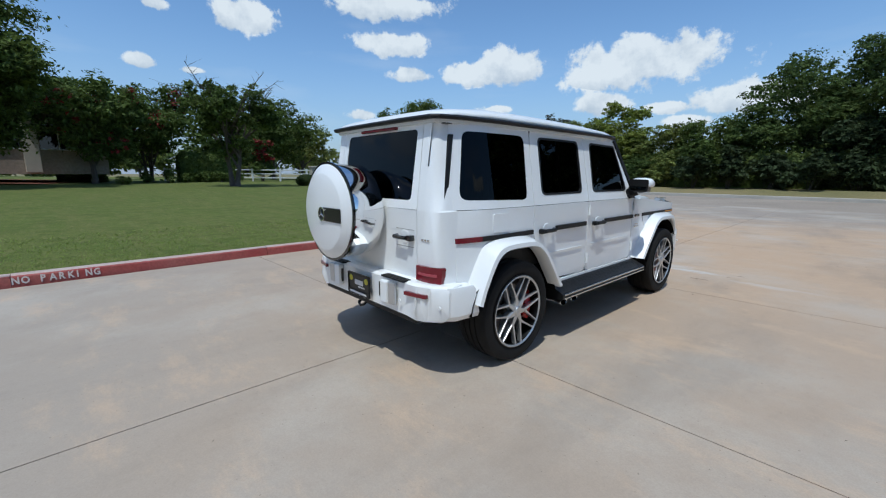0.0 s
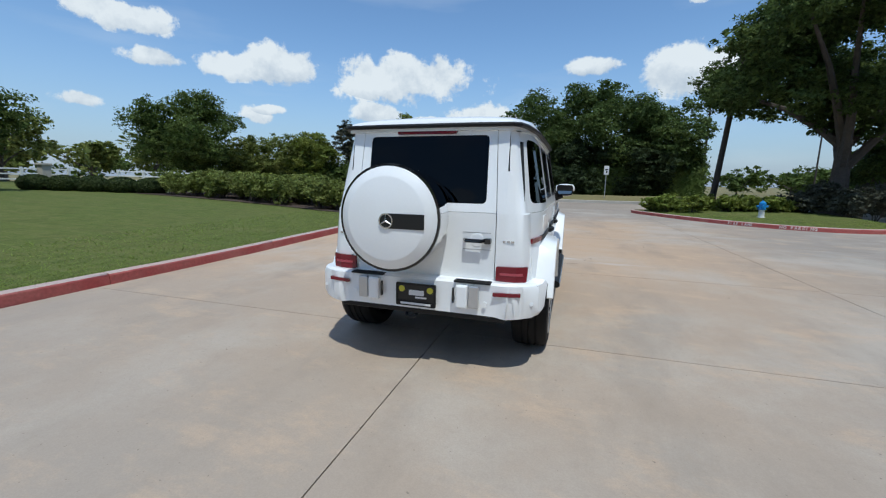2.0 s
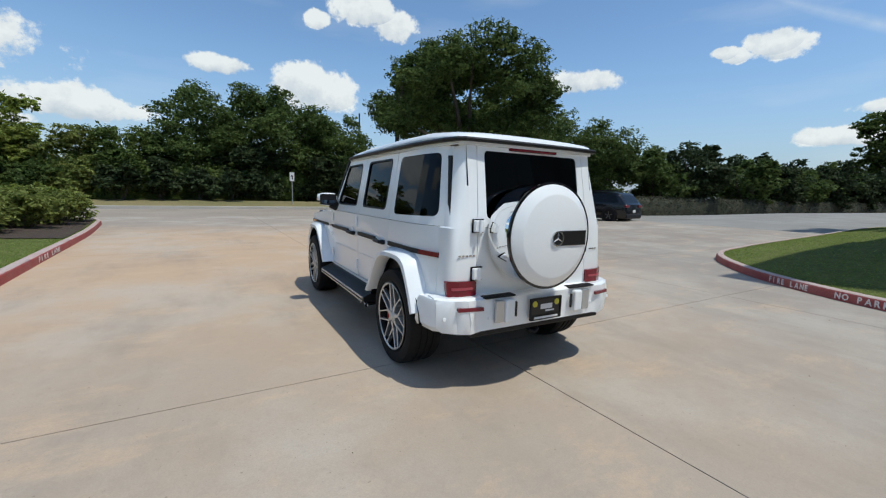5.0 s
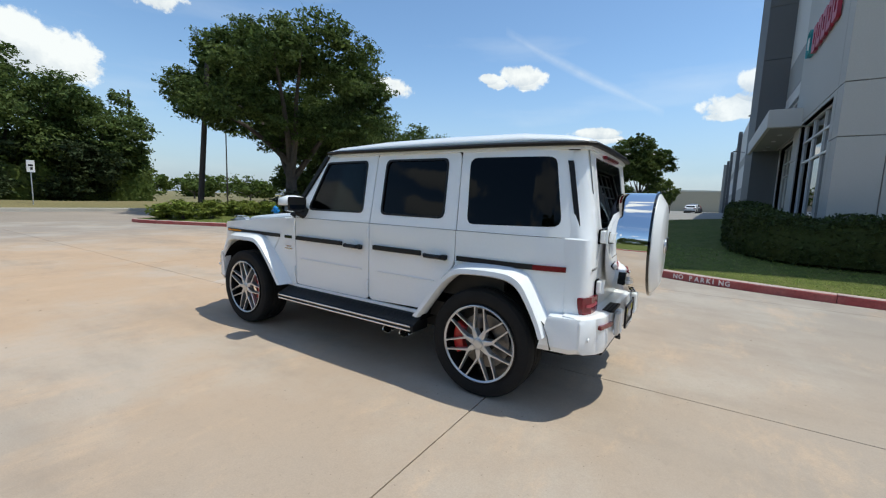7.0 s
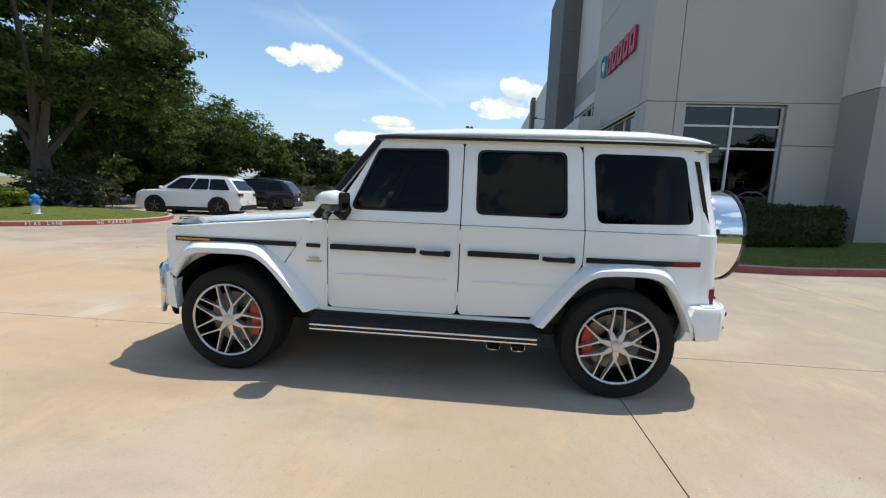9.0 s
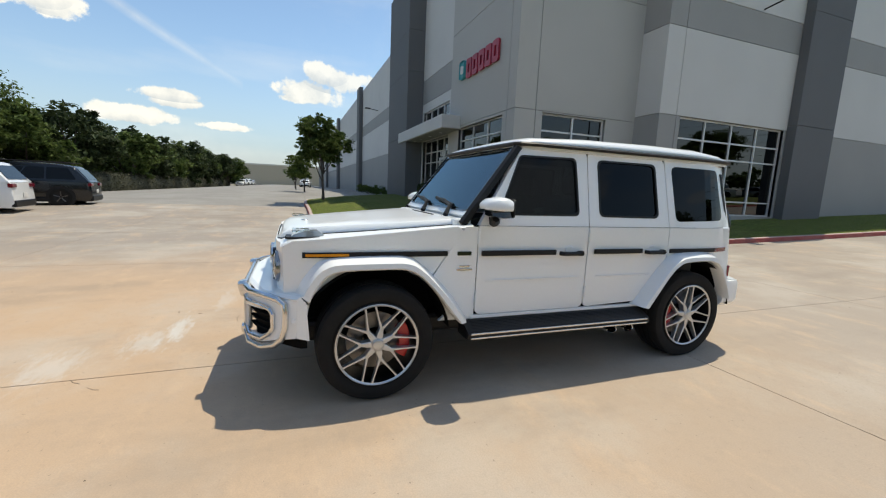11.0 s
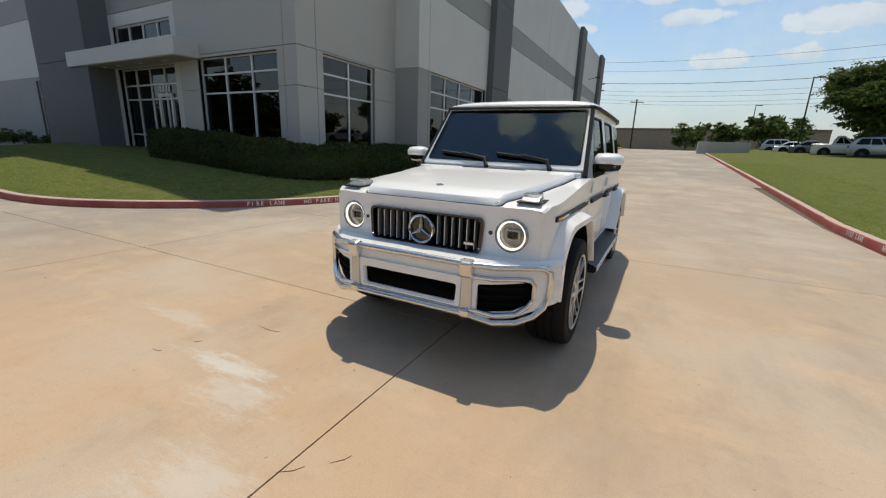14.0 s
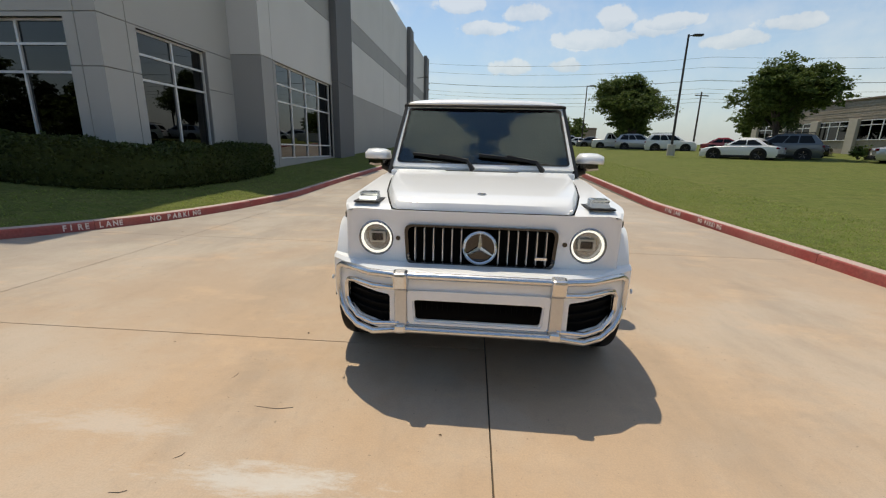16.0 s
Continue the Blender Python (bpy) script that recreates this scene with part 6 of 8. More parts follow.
ol = dense(rounded([(-0.58, 0.465), (0.58, 0.465), (0.66, 0.448), (0.85, 0.462), (0.885, 0.50), (0.885, 0.695), (-0.885, 0.695), (-0.885, 0.50), (-0.85, 0.462), (-0.66, 0.448)], 0.03), 0.08)
rbmp = part("rear_bumper", sheet(bmesh.new(), ol, [], lambda p, d: (p[0], rby(*p) + d, p[1]), 0.08, (-0.9, -0.88, -0.84, -0.79, -0.73, -0.67, 0.67, 0.73, 0.79, 0.84, 0.88)), WHITE_PAINT, suv, "white rear bumper", smooth=True)
bm = bmesh.new()
rings = []
for x in (-0.885, -0.8, -0.6, 0, 0.6, 0.8, 0.885):
    rings.append([(x, rby(x, 0.695), 0.694), (x, rby(x, 0.695) + 0.03, 0.708), (x, -2.02, 0.71), (x, -2.02, 0.66), (x, rby(x, 0.695) + 0.06, 0.66)])
loft(bm, rings)
part("bumper_top", bm, WHITE_PAINT, rbmp)
for s in (-1, 1):
    bm = bmesh.new()
    y0 = rby(0.89, 0.6) + 0.01
    loft(bm, [[(s * 0.872, y0 - 0.012, 0.698), (s * 0.887, y0 + 0.005, 0.66), (s * 0.883, y0, 0.50), (s * 0.845, y0 - 0.01, 0.465), (s * 0.82, y0, 0.465), (s * 0.82, y0, 0.70)], [(s * 0.9, y0 + 0.05, 0.70), (s * 0.912, y0 + 0.05, 0.67), (s * 0.908, y0 + 0.05, 0.50), (s * 0.88, y0 + 0.05, 0.46), (s * 0.82, y0 + 0.05, 0.46), (s * 0.82, y0 + 0.05, 0.705)],
              [(s * 0.915, -1.94, 0.70), (s * 0.928, -1.93, 0.675), (s * 0.925, -1.885, 0.50), (s * 0.9, -1.87, 0.46), (s * 0.82, -1.87, 0.46), (s * 0.82, -1.93, 0.70)]])
    part("bumper_side", bm, WHITE_PAINT, rbmp, smooth=True)
    bm = B((s * 0.44, -2.284, 0.605), (0.075, 0.03, 0.165), 0.008)
    part("bright_insert", bm, RIM_FACE, rbmp, "brushed metal bumper insert")
    part("white_overrider", B((s * 0.35, -2.278, 0.6), (0.09, 0.05, 0.175), 0.015), WHITE_PAINT, rbmp)
    part("reflector", sheet(bmesh.new(), rounded([(0.575, 0.623), (0.765, 0.623), (0.765, 0.65), (0.575, 0.65)], 0.006), [], lambda p, d: (s * p[0], rby(*p) - 0.006 + d, p[1]), 0.02), RED_LENS, rbmp, "red bumper reflector")
    step = part("step_plate", B((s * 0.42, -2.235, 0.707), (0.27, 0.075, 0.014), 0.004), BLACK_PLASTIC, rbmp, "black ribbed step plate")
    for k in range(3):
        part("tread_rib", B((s * 0.42, -2.257 + 0.022 * k, 0.7145), (0.25, 0.007, 0.004), 0.001), RUBBER, step)
    part("side_slot", B((s * 0.285, -2.281, 0.605), (0.016, 0.02, 0.115), 0.006), GLOSS_BLACK, rbmp)
    for xx in (0.52, 0.84):
        part("parking_sensor", lathe(bmesh.new(), [(0, 0.006), (0.013, 0.006), (0.015, 0)], Matrix.Translation((s * xx, rby(xx, 0.56) + 0.002, 0.565)) @ Euler((radians(90), 0, 0)).to_matrix().to_4x4(), 14), WHITE_PAINT, rbmp)
part("lower_valance", B((0, -2.14, 0.445), (1.32, 0.2, 0.05), 0.01), BLACK_PLASTIC, rbmp, "black lower valance")
part("tow_hook", tube(bmesh.new(), [(-0.1, -2.2, 0.43), (-0.1, -2.24, 0.40), (-0.06, -2.25, 0.385), (-0.02, -2.24, 0.40), (-0.02, -2.2, 0.43)], 0.012, 6), BLACK_PLASTIC, rbmp)
# plate with plain marks in place of its print
plate = part("number_plate", B((0, -2.29, 0.582), (0.305, 0.01, 0.155), 0.004), PLATE_BLACK, suv, "black dealer plate with pale print in a frame")
bm = bmesh.new()
sheet(bm, rounded([(-0.158, 0.495), (0.158, 0.495), (0.158, 0.668), (-0.158, 0.668)], 0.01), [rounded([(-0.146, 0.532), (0.146, 0.532), (0.146, 0.655), (-0.146, 0.655)], 0.006)], lambda p, d: (p[0], -2.302 + d, p[1]), 0.014)
part("plate_frame", bm, RIM_DARK, plate)
part("print_bar", B((0.005, -2.2965, 0.597), (0.12, 0.004, 0.04), 0.001), PRINT_WHITE, plate)
part("print_bar", B((0.04, -2.2965, 0.562), (0.09, 0.004, 0.012)), PRINT_WHITE, plate)
part("print_bar", B((0, -2.3035, 0.514), (0.24, 0.003, 0.016)), PRINT_WHITE, plate)
for x in (-0.112, 0.112):
    part("print_disc", lathe(bmesh.new(), [(0, 2.2985), (0.024, 2.2985), (0.024, 2.294)], Matrix.Translation((x, 0, 0.622)) @ Euler((radians(90), 0, 0)).to_matrix().to_4x4(), 18), YELLOW, plate)

# chassis, floor and cabin
part("underbody", B((0, 0.0, 0.42), (1.3, 4.0, 0.16), 0.04), BLACK_PLASTIC, suv)
part("axle", tube(bmesh.new(), [(-0.8, -1.445, 0.38), (0.8, -1.445, 0.38)], 0.07, 10), BLACK_PLASTIC, suv)
part("axle", tube(bmesh.new(), [(-0.8, 1.445, 0.38), (0.8, 1.445, 0.38)], 0.06, 10), BLACK_PLASTIC, suv)
part("fuel_tank", B((0, -1.85, 0.42), (0.9, 0.35, 0.16), 0.04), BLACK_PLASTIC, suv)
part("engine_bay", B((0, 1.45, 0.82), (1.08, 1.1, 0.5)), BLACK_PLASTIC, suv)
part("cabin_floor", B((0, -0.6, 0.56), (1.6, 2.7, 0.12)), LEATHER, suv)
part("bulkhead", B((0, 0.74, 0.85), (1.6, 0.04, 0.7)), LEATHER, suv)
bm = bmesh.new()
prism(bm, [(0.72, 0.95), (0.72, 1.24), (0.55, 1.27), (0.42, 1.24), (0.40, 1.05), (0.5, 0.95)], "x", -0.76, 0.76)
part("dashboard", bm, LEATHER, suv)
part("head_lining", B((0, -0.85, 1.795), (1.36, 2.3, 0.02)), LEATHER, suv)
for s in (-1, 1):
    for nm, y, w in (("front_seat", -0.12, 0.5), ("rear_seat", -1.05, 0.6)):
        bm = bmesh.new()
        box(bm, (s * 0.38, y, 0.86), (w, 0.5, 0.16), 0.05)
        box(bm, (s * 0.38, y - 0.27, 1.17), (w * 0.95, 0.13, 0.56), 0.05, Euler((radians(-12), 0, 0)).to_matrix().to_4x4())
        box(bm, (s * 0.38, y - 0.35, 1.54), (w * 0.5, 0.1, 0.17), 0.04)
        box(bm, (s * 0.38, y, 0.69), (w * 0.8, 0.4, 0.22))
        part(nm, bm, LEATHER, suv, "dark leather seat", smooth=True)
    part("inner_trim", B((s * 0.78, -0.42, 0.95), (0.05, 2.3, 0.5)), LEATHER, suv)
bm = bmesh.new()
m = Matrix.Translation((-0.38, 0.28, 1.14)) @ Euler((radians(68), 0, 0)).to_matrix().to_4x4()
tube(bm, [m @ Vector((0.185 * math.cos(k * math.tau / 28), 0.185 * math.sin(k * math.tau / 28), 0)) for k in range(28)], 0.017, 8, True)
tube(bm, [m @ Vector((-0.18, 0, 0)), m @ Vector((0.18, 0, 0))], 0.018, 6)
tube(bm, [m @ Vector((0, 0, -0.2)), m @ Vector((0, 0, 0.0))], 0.05, 8)
part("steering_wheel", bm, LEATHER, suv, "dark steering wheel", smooth=True)

# wheels
mw = Euler((0, radians(90), 0)).to_matrix().to_4x4()
TYRE = [(0.288, -0.13), (0.31, -0.142), (0.35, -0.148), (0.385, -0.138), (0.396, -0.118), (0.4, -0.09), (0.4, -0.062), (0.391, -0.06), (0.391, -0.048), (0.401, -0.046), (0.402, -0.008), (0.392, -0.006), (0.392, 0.006), (0.402, 0.008), (0.401, 0.046), (0.391, 0.048), (0.391, 0.06), (0.4, 0.062), (0.4, 0.09), (0.396, 0.118), (0.385, 0.138), (0.35, 0.148), (0.31, 0.142), (0.288, 0.13)]
SPOKES = 7
first = None
for wi, (sxn, cy) in enumerate(((1, -1.445), (1, 1.445), (-1, -1.445), (-1, 1.445))):
    base = Matrix.Translation((sxn * (0.82 if cy > 0 else 0.795), cy, 0.402)) @ Euler((0, 0, 0 if sxn > 0 else math.pi)).to_matrix().to_4x4() @ Euler((radians(11 * wi + 4), 0, 0)).to_matrix().to_4x4()
    if first is None:
        bm = lathe(bmesh.new(), [(0.288, 0.128), (0.292, 0.142), (0.284, 0.146), (0.272, 0.138), (0.266, 0.11), (0.262, -0.10), (0.278, -0.13), (0.288, -0.12)], mw, 64, True)
        rim = part("wheel", bm, RIM_DARK, suv, "dark alloy wheel with machined spokes", smooth=True)
        rim.matrix_basis = base
        bits = {"wheel": rim.data}
        bits["tyre"] = part("tyre", lathe(bmesh.new(), TYRE, mw, 72), RUBBER, rim, "black low-profile tyre", smooth=True).data
        bits["rim_lip"] = part("rim_lip", lathe(bmesh.new(), [(0.272, 0.139), (0.284, 0.147), (0.279, 0.149), (0.268, 0.142)], mw, 64, True), RIM_FACE, rim, "machined rim edge", smooth=True).data
        bm = bmesh.new()
        for sg in (-1, 1):
            p0 = Vector((0.124, -sg * 0.004, 0.112))
            p1 = Vector((0.139, -sg * 0.272 * math.sin(radians(18.6)), 0.272 * math.cos(radians(18.6))))
            d = (p1 - p0).normalized()
            nrm = Vector((0, -d.z, d.y))
            rings = []
            for f, w, h in ((0.0, 0.0105, 0.05), (0.35, 0.0068, 0.042), (0.8, 0.006, 0.034), (1.0, 0.0082, 0.03)):
                p = p0.lerp(p1, f)
                rings.append([p + nrm * w, p + nrm * w * 0.72 + Vector((0.004, 0, 0)), p - nrm * w * 0.72 + Vector((0.004, 0, 0)), p - nrm * w, p - nrm * w * 0.8 - Vector((h, 0, 0)), p + nrm * w * 0.8 - Vector((h, 0, 0))])
            loft(bm, rings)
        loft(bm, [[(x, y * w, z) for x, y in ((top, 0.9), (top + 0.003, 0.6), (top + 0.003, -0.6), (top, -0.9), (0.08, -1), (0.08, 1))] for z, w, top in ((0.03, 0.0145, 0.13), (0.05, 0.024, 0.132), (0.072, 0.0215, 0.131), (0.094, 0.0165, 0.129), (0.114, 0.013, 0.127), (0.128, 0.005, 0.124))])
        sp_ = part("spoke", bm, RIM_FACE, rim, "machined V spoke")
        bits["spoke"] = sp_.data
        bits["hub_cap"] = part("hub_cap", lathe(bmesh.new(), [(0, 0.146), (0.03, 0.146), (0.036, 0.143), (0.039, 0.138), (0.048, 0.135), (0.054, 0.126), (0.054, 0.08)], mw, 32), RIM_FACE, rim, "round hub cap", smooth=True).data
        bits["brake_disc"] = part("brake_disc", lathe(bmesh.new(), [(0.09, 0.035), (0.2, 0.035), (0.2, 0.005), (0.09, 0.005)], mw, 40, True), DISC, rim, "grey brake disc").data
        bm = bmesh.new()
        rings = []
        for k in range(9):
            a = radians(-32 + 8 * k)
            rings.append([(x, -math.cos(a) * r, math.sin(a) * r) for x, r in ((0.085, 0.16), (0.095, 0.19), (0.085, 0.235), (0.0, 0.235), (0.0, 0.16))])
        loft(bm, rings)
        bits["caliper"] = part("caliper", bm, CALIPER, rim, "red brake caliper", smooth=True).data
        first = rim
    else:
        rim = piece("wheel", bits["wheel"], base, suv)
        tagged(rim, "dark alloy wheel with machined spokes")
        for nm in ("tyre", "rim_lip", "spoke", "hub_cap", "brake_disc", "caliper"):
            piece(nm, bits[nm], Matrix(), rim)
    unroll = Euler((-radians(11 * wi + 4), 0, 0)).to_matrix().to_4x4()
    for o in rim.children:
        if o.name.startswith("caliper"):
            o.matrix_basis = unroll @ (Matrix() if (sxn > 0) == (cy > 0) else Matrix.Rotation(math.pi, 4, "X"))
    for k in range(1, SPOKES):
        piece("spoke", bits["spoke"], Matrix.Rotation(k * math.tau / SPOKES, 4, "X"), rim)

# ---- planting ----


def leaf_mesh(name, blobs, n, size, mat, rng, shell=0.62, squash=0.85, droop=0.0):
    """Leaves scattered through round clumps: each a small folded blade of four corners."""
    bl = np.array(blobs, dtype=float)
    r3 = bl[:, 3] ** 2
    # sprays: flat tufts set in and round each clump, some reaching well past it
    m = max(30, n // 48)
    pick = rng.choice(len(bl), m, p=r3 / r3.sum())
    d = rng.normal(size=(m, 3))
    d[:, 2] += 0.2
    d /= np.linalg.norm(d, axis=1)[:, None]
    rad = bl[pick, 3] * (shell * 0.85 + (1.1 - shell * 0.85) * rng.random(m) ** 0.8)
    sc = bl[pick, :3] + d * rad[:, None] * np.array((1, 1, squash))
    sr = bl[pick, 3] * (0.1 + 0.13 * rng.random(m))
    k = rng.integers(0, m, n)
    c = sc[k] + rng.normal(size=(n, 3)) * sr[k][:, None] * np.array((1, 1, 0.45))
    # a share of larger leaves fills the inside of the clumps
    q = rng.random(n) < 0.22
    pk = pick[k]
    u = rng.normal(size=(n, 3))
    u /= np.linalg.norm(u, axis=1)[:, None]
    c[q] = (bl[pk, :3] + u * (bl[pk, 3] * 0.85 * rng.random(n) ** 0.4)[:, None])[q]
    nrm = d[k] * 0.45 + rng.normal(size=(n, 3)) * 0.55 + np.array((0, 0, 0.75))
    nrm /= np.linalg.norm(nrm, axis=1)[:, None]
    t = np.cross(nrm, rng.normal(size=(n, 3)))
    t /= np.linalg.norm(t, axis=1)[:, None]
    b = np.cross(nrm, t)
    s = size * ((0.6 + 0.8 * rng.random(n)) * np.where(q, 1.5, 1.0))[:, None]
    fold = nrm * s * 0.18
    v = np.empty((n, 4, 3))
    v[:, 0] = c - t * s
    v[:, 1] = c - b * s * 0.5 + fold
    v[:, 2] = c + t * s
    v[:, 3] = c + b * s * 0.5 + fold
    f = np.arange(n * 4).reshape(n, 4)
    return np_mesh(name, v.reshape(-1, 3), f, mat)


def tree(name, x, y, zb, h, rad, mat, label, n=9000, size=0.16, trunk_r=0.16, clear=0.25, seed=1, blobs=26, flat=1.0, lean=(0, 0), category="tree", group="", accent=None, bare=0, trunks=1, core=0.55):
    """A tapered trunk with limbs that carry clumps of leaves; clear: share of the height below the crown."""
    rng = np.random.default_rng(seed)
    root = thing(name, Matrix.Translation((x, y, zb)), label, category, group)
    cz = h * (1 + clear) / 2
    hz = h * (1 - clear) / 2
    bs = []
    for k in range(blobs):
        u = rng.normal(size=3)
        u /= np.linalg.norm(u)
        q = (0.35 + 0.65 * rng.random() ** 0.5) * 0.86
        px, py, pz = u[0] * rad * q, u[1] * rad * q, u[2] * hz * q
        if pz < 0:
            px, py = px * (1 + 0.25 * pz / hz), py * (1 + 0.25 * pz / hz)
        r = rad * (0.2 + 0.2 * rng.random()) * flat
        r = min(r, hz * 0.62)
        bs.append((px + lean[0] * (pz / hz), py + lean[1] * (pz / hz), cz + pz, r))
    bs.append((0, 0, cz, min(rad, hz) * core))
    bm = bmesh.new()
    th = h * clear
    for tk in range(trunks):
        a = tk * math.tau / max(trunks, 1) + 0.7
        o = (trunks > 1) * trunk_r * 1.6
        foot = Vector((math.cos(a) * o * 0.5, math.sin(a) * o * 0.5, -0.25))
        head = Vector((math.cos(a) * o * 2.2, math.sin(a) * o * 2.2, th + hz * 0.5))
        pts = [foot.lerp(head, k / 5) + Vector((rng.normal() * 0.06, rng.normal() * 0.06, 0)) * (k / 5) * h * 0.2 for k in range(6)]
        rr = [trunk_r * (1.35 if k == 0 else 1 - 0.13 * k) for k in range(6)]
        tube(bm, pts, rr, 9)
        order = sorted(bs[:-1], key=lambda q: -q[3])[tk::trunks][:9]
        for q in order:
            s0 = pts[2 + int(rng.integers(0, 3))]
            e = Vector(q[:3])
            mid = s0.lerp(e, 0.5) + Vector((0, 0, 0.08 * h * rng.random()))
            limb = tube(bmesh.new(), [s0, s0.lerp(mid, 0.5) + Vector((rng.normal(), rng.normal(), 0)) * 0.03 * h * 0.3, mid, e], [trunk_r * 0.5, trunk_r * 0.36, trunk_r * 0.25, trunk_r * 0.08], 6)
            part("limb", limb, BARK, root, smooth=True)
    for k in range(bare):
        a = rng.random() * math.tau
        s0 = Vector((0, 0, th + hz * rng.random()))
        e = Vector((math.cos(a) * rad * 1.02, math.sin(a) * rad * 1.02, cz + hz * (0.3 + 0.6 * rng.random())))
        mid = s0.lerp(e, 0.55) + Vector((rng.normal() * 0.2, rng.normal() * 0.2, 0.2))
        dead = tube(bmesh.new(), [s0, mid, e], [trunk_r * 0.3, trunk_r * 0.16, 0.012], 5)
        for j in range(11):
            f = mid.lerp(e, 0.09 * j)
            tube(dead, [f, f + Vector((rng.normal(), rng.normal(), rng.normal() * 0.6 + 0.4)) * rad * 0.12], [0.012, 0.004], 4)
        part("bare_branch", dead, BARK, root, "bare grey branch")
    part("trunk", bm, BARK, root, "grey-brown bark trunk and limbs", smooth=True)
    ob = new("crown", leaf_mesh("crown", bs, n, size, mat, rng))
    ob.parent = root
    if accent:
        hot = [b for b in bs if rng.random() < accent[1]] or bs[:2]
        hot = [(b[0] * 1.05, b[1] * 1.05, b[2] + 0.1 * b[3], b[3] * 0.75) for b in hot]
        o2 = new("blossom", leaf_mesh("blossom", hot, accent[2], size * 0.9, accent[0], rng, 0.8))
        o2.parent = root
    return root


def shrub(name, x, y, zb, rx, ry, h, mat, label, n=1500, size=0.06, seed=1, category="shrub", group="", turn=0.0, clumps=9):
    """A low bush: short stems and clumps of leaves in an uneven mound."""
    rng = np.random.default_rng(seed)
    root = thing(name, Matrix.Translation((x, y, zb)) @ Matrix.Rotation(turn, 4, "Z"), label, category, group)
    bs = []
    for k in range(clumps):
        a, q = rng.random() * math.tau, rng.random() ** 0.5
        r = min(rx, ry, h) * (0.34 + 0.2 * rng.random())
        bs.append((math.cos(a) * q * max(0.02, rx - r), math.sin(a) * q * max(0.02, ry - r), max(r * 0.8, h * (0.35 + 0.5 * rng.random()) - 0.1 * h * q), r))
    bs.append((0, 0, h * 0.45, min(rx, ry, h) * 0.55))
    bm = bmesh.new()
    for b in bs[:6]:
        tube(bm, [(b[0] * 0.2, b[1] * 0.2, -0.1), (b[0] * 0.7, b[1] * 0.7, b[2] * 0.6), b[:3]], [0.02, 0.014, 0.008], 5)
    part("stem", bm, BARK, root)
    ob = new("foliage", leaf_mesh("foliage", bs, n, size, mat, rng, 0.55))
    ob.parent = root
    return root


def hedge(name, pts, width, height, zf, mat, label, density=420, size=0.05, seed=1, lumps=0.06, category="hedge", core_mat=None):
    """A clipped hedge along a line: a dense core and leaves over its faces."""
    rng = np.random.default_rng(seed)
    root = thing(name, Matrix(), label, category)
    line = resample(pts, 0.25)
    rows = []
    for j, p in enumerate(line):
        t = (line[min(j + 1, len(line) - 1)] - line[max(j - 1, 0)]).normalized()
        nrm = Vector((-t.y, t.x))
        z = zf(p.x, p.y)
        hh = height * (1 + 0.05 * math.sin(j * 0.7 + seed) + 0.04 * math.sin(j * 1.9))
        prof = [(-0.5, 0.0), (-0.53, 0.35), (-0.5, 0.8), (-0.4, 0.97), (0, 1.02), (0.4, 0.97), (0.5, 0.8), (0.53, 0.35), (0.5, 0.0)]
        end = 0.75 if j in (0, len(line) - 1) else 1.0
        rows.append([(p.x + nrm.x * a * width * end, p.y + nrm.y * a * width * end, z - 0.05 + hh * b * (0.9 if end < 1 else 1)) for a, b in prof])
    bm = bmesh.new()
    cx = [[Vector(q) * 1.0 for q in r] for r in rows]
    inner = []
    for r, p in zip(rows, line):
        c = Vector((p.x, p.y, zf(p.x, p.y) + height * 0.45))
        inner.append([c + (Vector(q) - c) * 0.9 for q in r])
    loft(bm, inner)
    part("core", bm, core_mat or HEDGE_LEAF, root)
    A = np.array([[list(q) for q in r] for r in rows])
    n = int(density * sum((line[i + 1] - line[i]).length for i in range(len(line) - 1)) * (2 * height + width))
    i = rng.integers(0, len(line) - 1, n)
    k = rng.integers(0, 8, n)
    u, w = rng.random(n)[:, None], rng.random(n)[:, None]
    c = (A[i, k] * (1 - u) + A[i + 1, k] * u) * (1 - w) + (A[i, k + 1] * (1 - u) + A[i + 1, k + 1] * u) * w
    # leaves on both ends
    m = int(density * width * height * 1.2)
    ends = []
    for e in (0, -1):
        a = rng.random(m)[:, None]
        b = rng.random(m)[:, None]
        p0, p1 = A[e, 0], A[e, 8]
        q = p0 * (1 - a) + p1 * a
        q[:, 2] += b[:, 0] * height * 0.92
        ends.append(q)
    c = np.vstack([c] + ends)
    n = len(c)
    c += rng.normal(size=(n, 3)) * lumps * 0.5
    mid = np.array([[p.x, p.y] for p in line])
    nr = rng.normal(size=(n, 3)) * 0.6 + np.array((0, 0, 0.4))
    nr /= np.linalg.norm(nr, axis=1)[:, None]
    t = np.cross(nr, rng.normal(size=(n, 3)))
    t /= np.linalg.norm(t, axis=1)[:, None]
    b = np.cross(nr, t)
    s = size * (0.6 + 0.8 * rng.random(n))[:, None]
    v = np.empty((n, 4, 3))
    v[:, 0], v[:, 1], v[:, 2], v[:, 3] = c - t * s, c - b * s * 0.5, c + t * s, c + b * s * 0.5
    ob = new("foliage", np_mesh("foliage", v.reshape(-1, 3), np.arange(n * 4).reshape(n, 4), mat))
    ob.parent = root
    return root


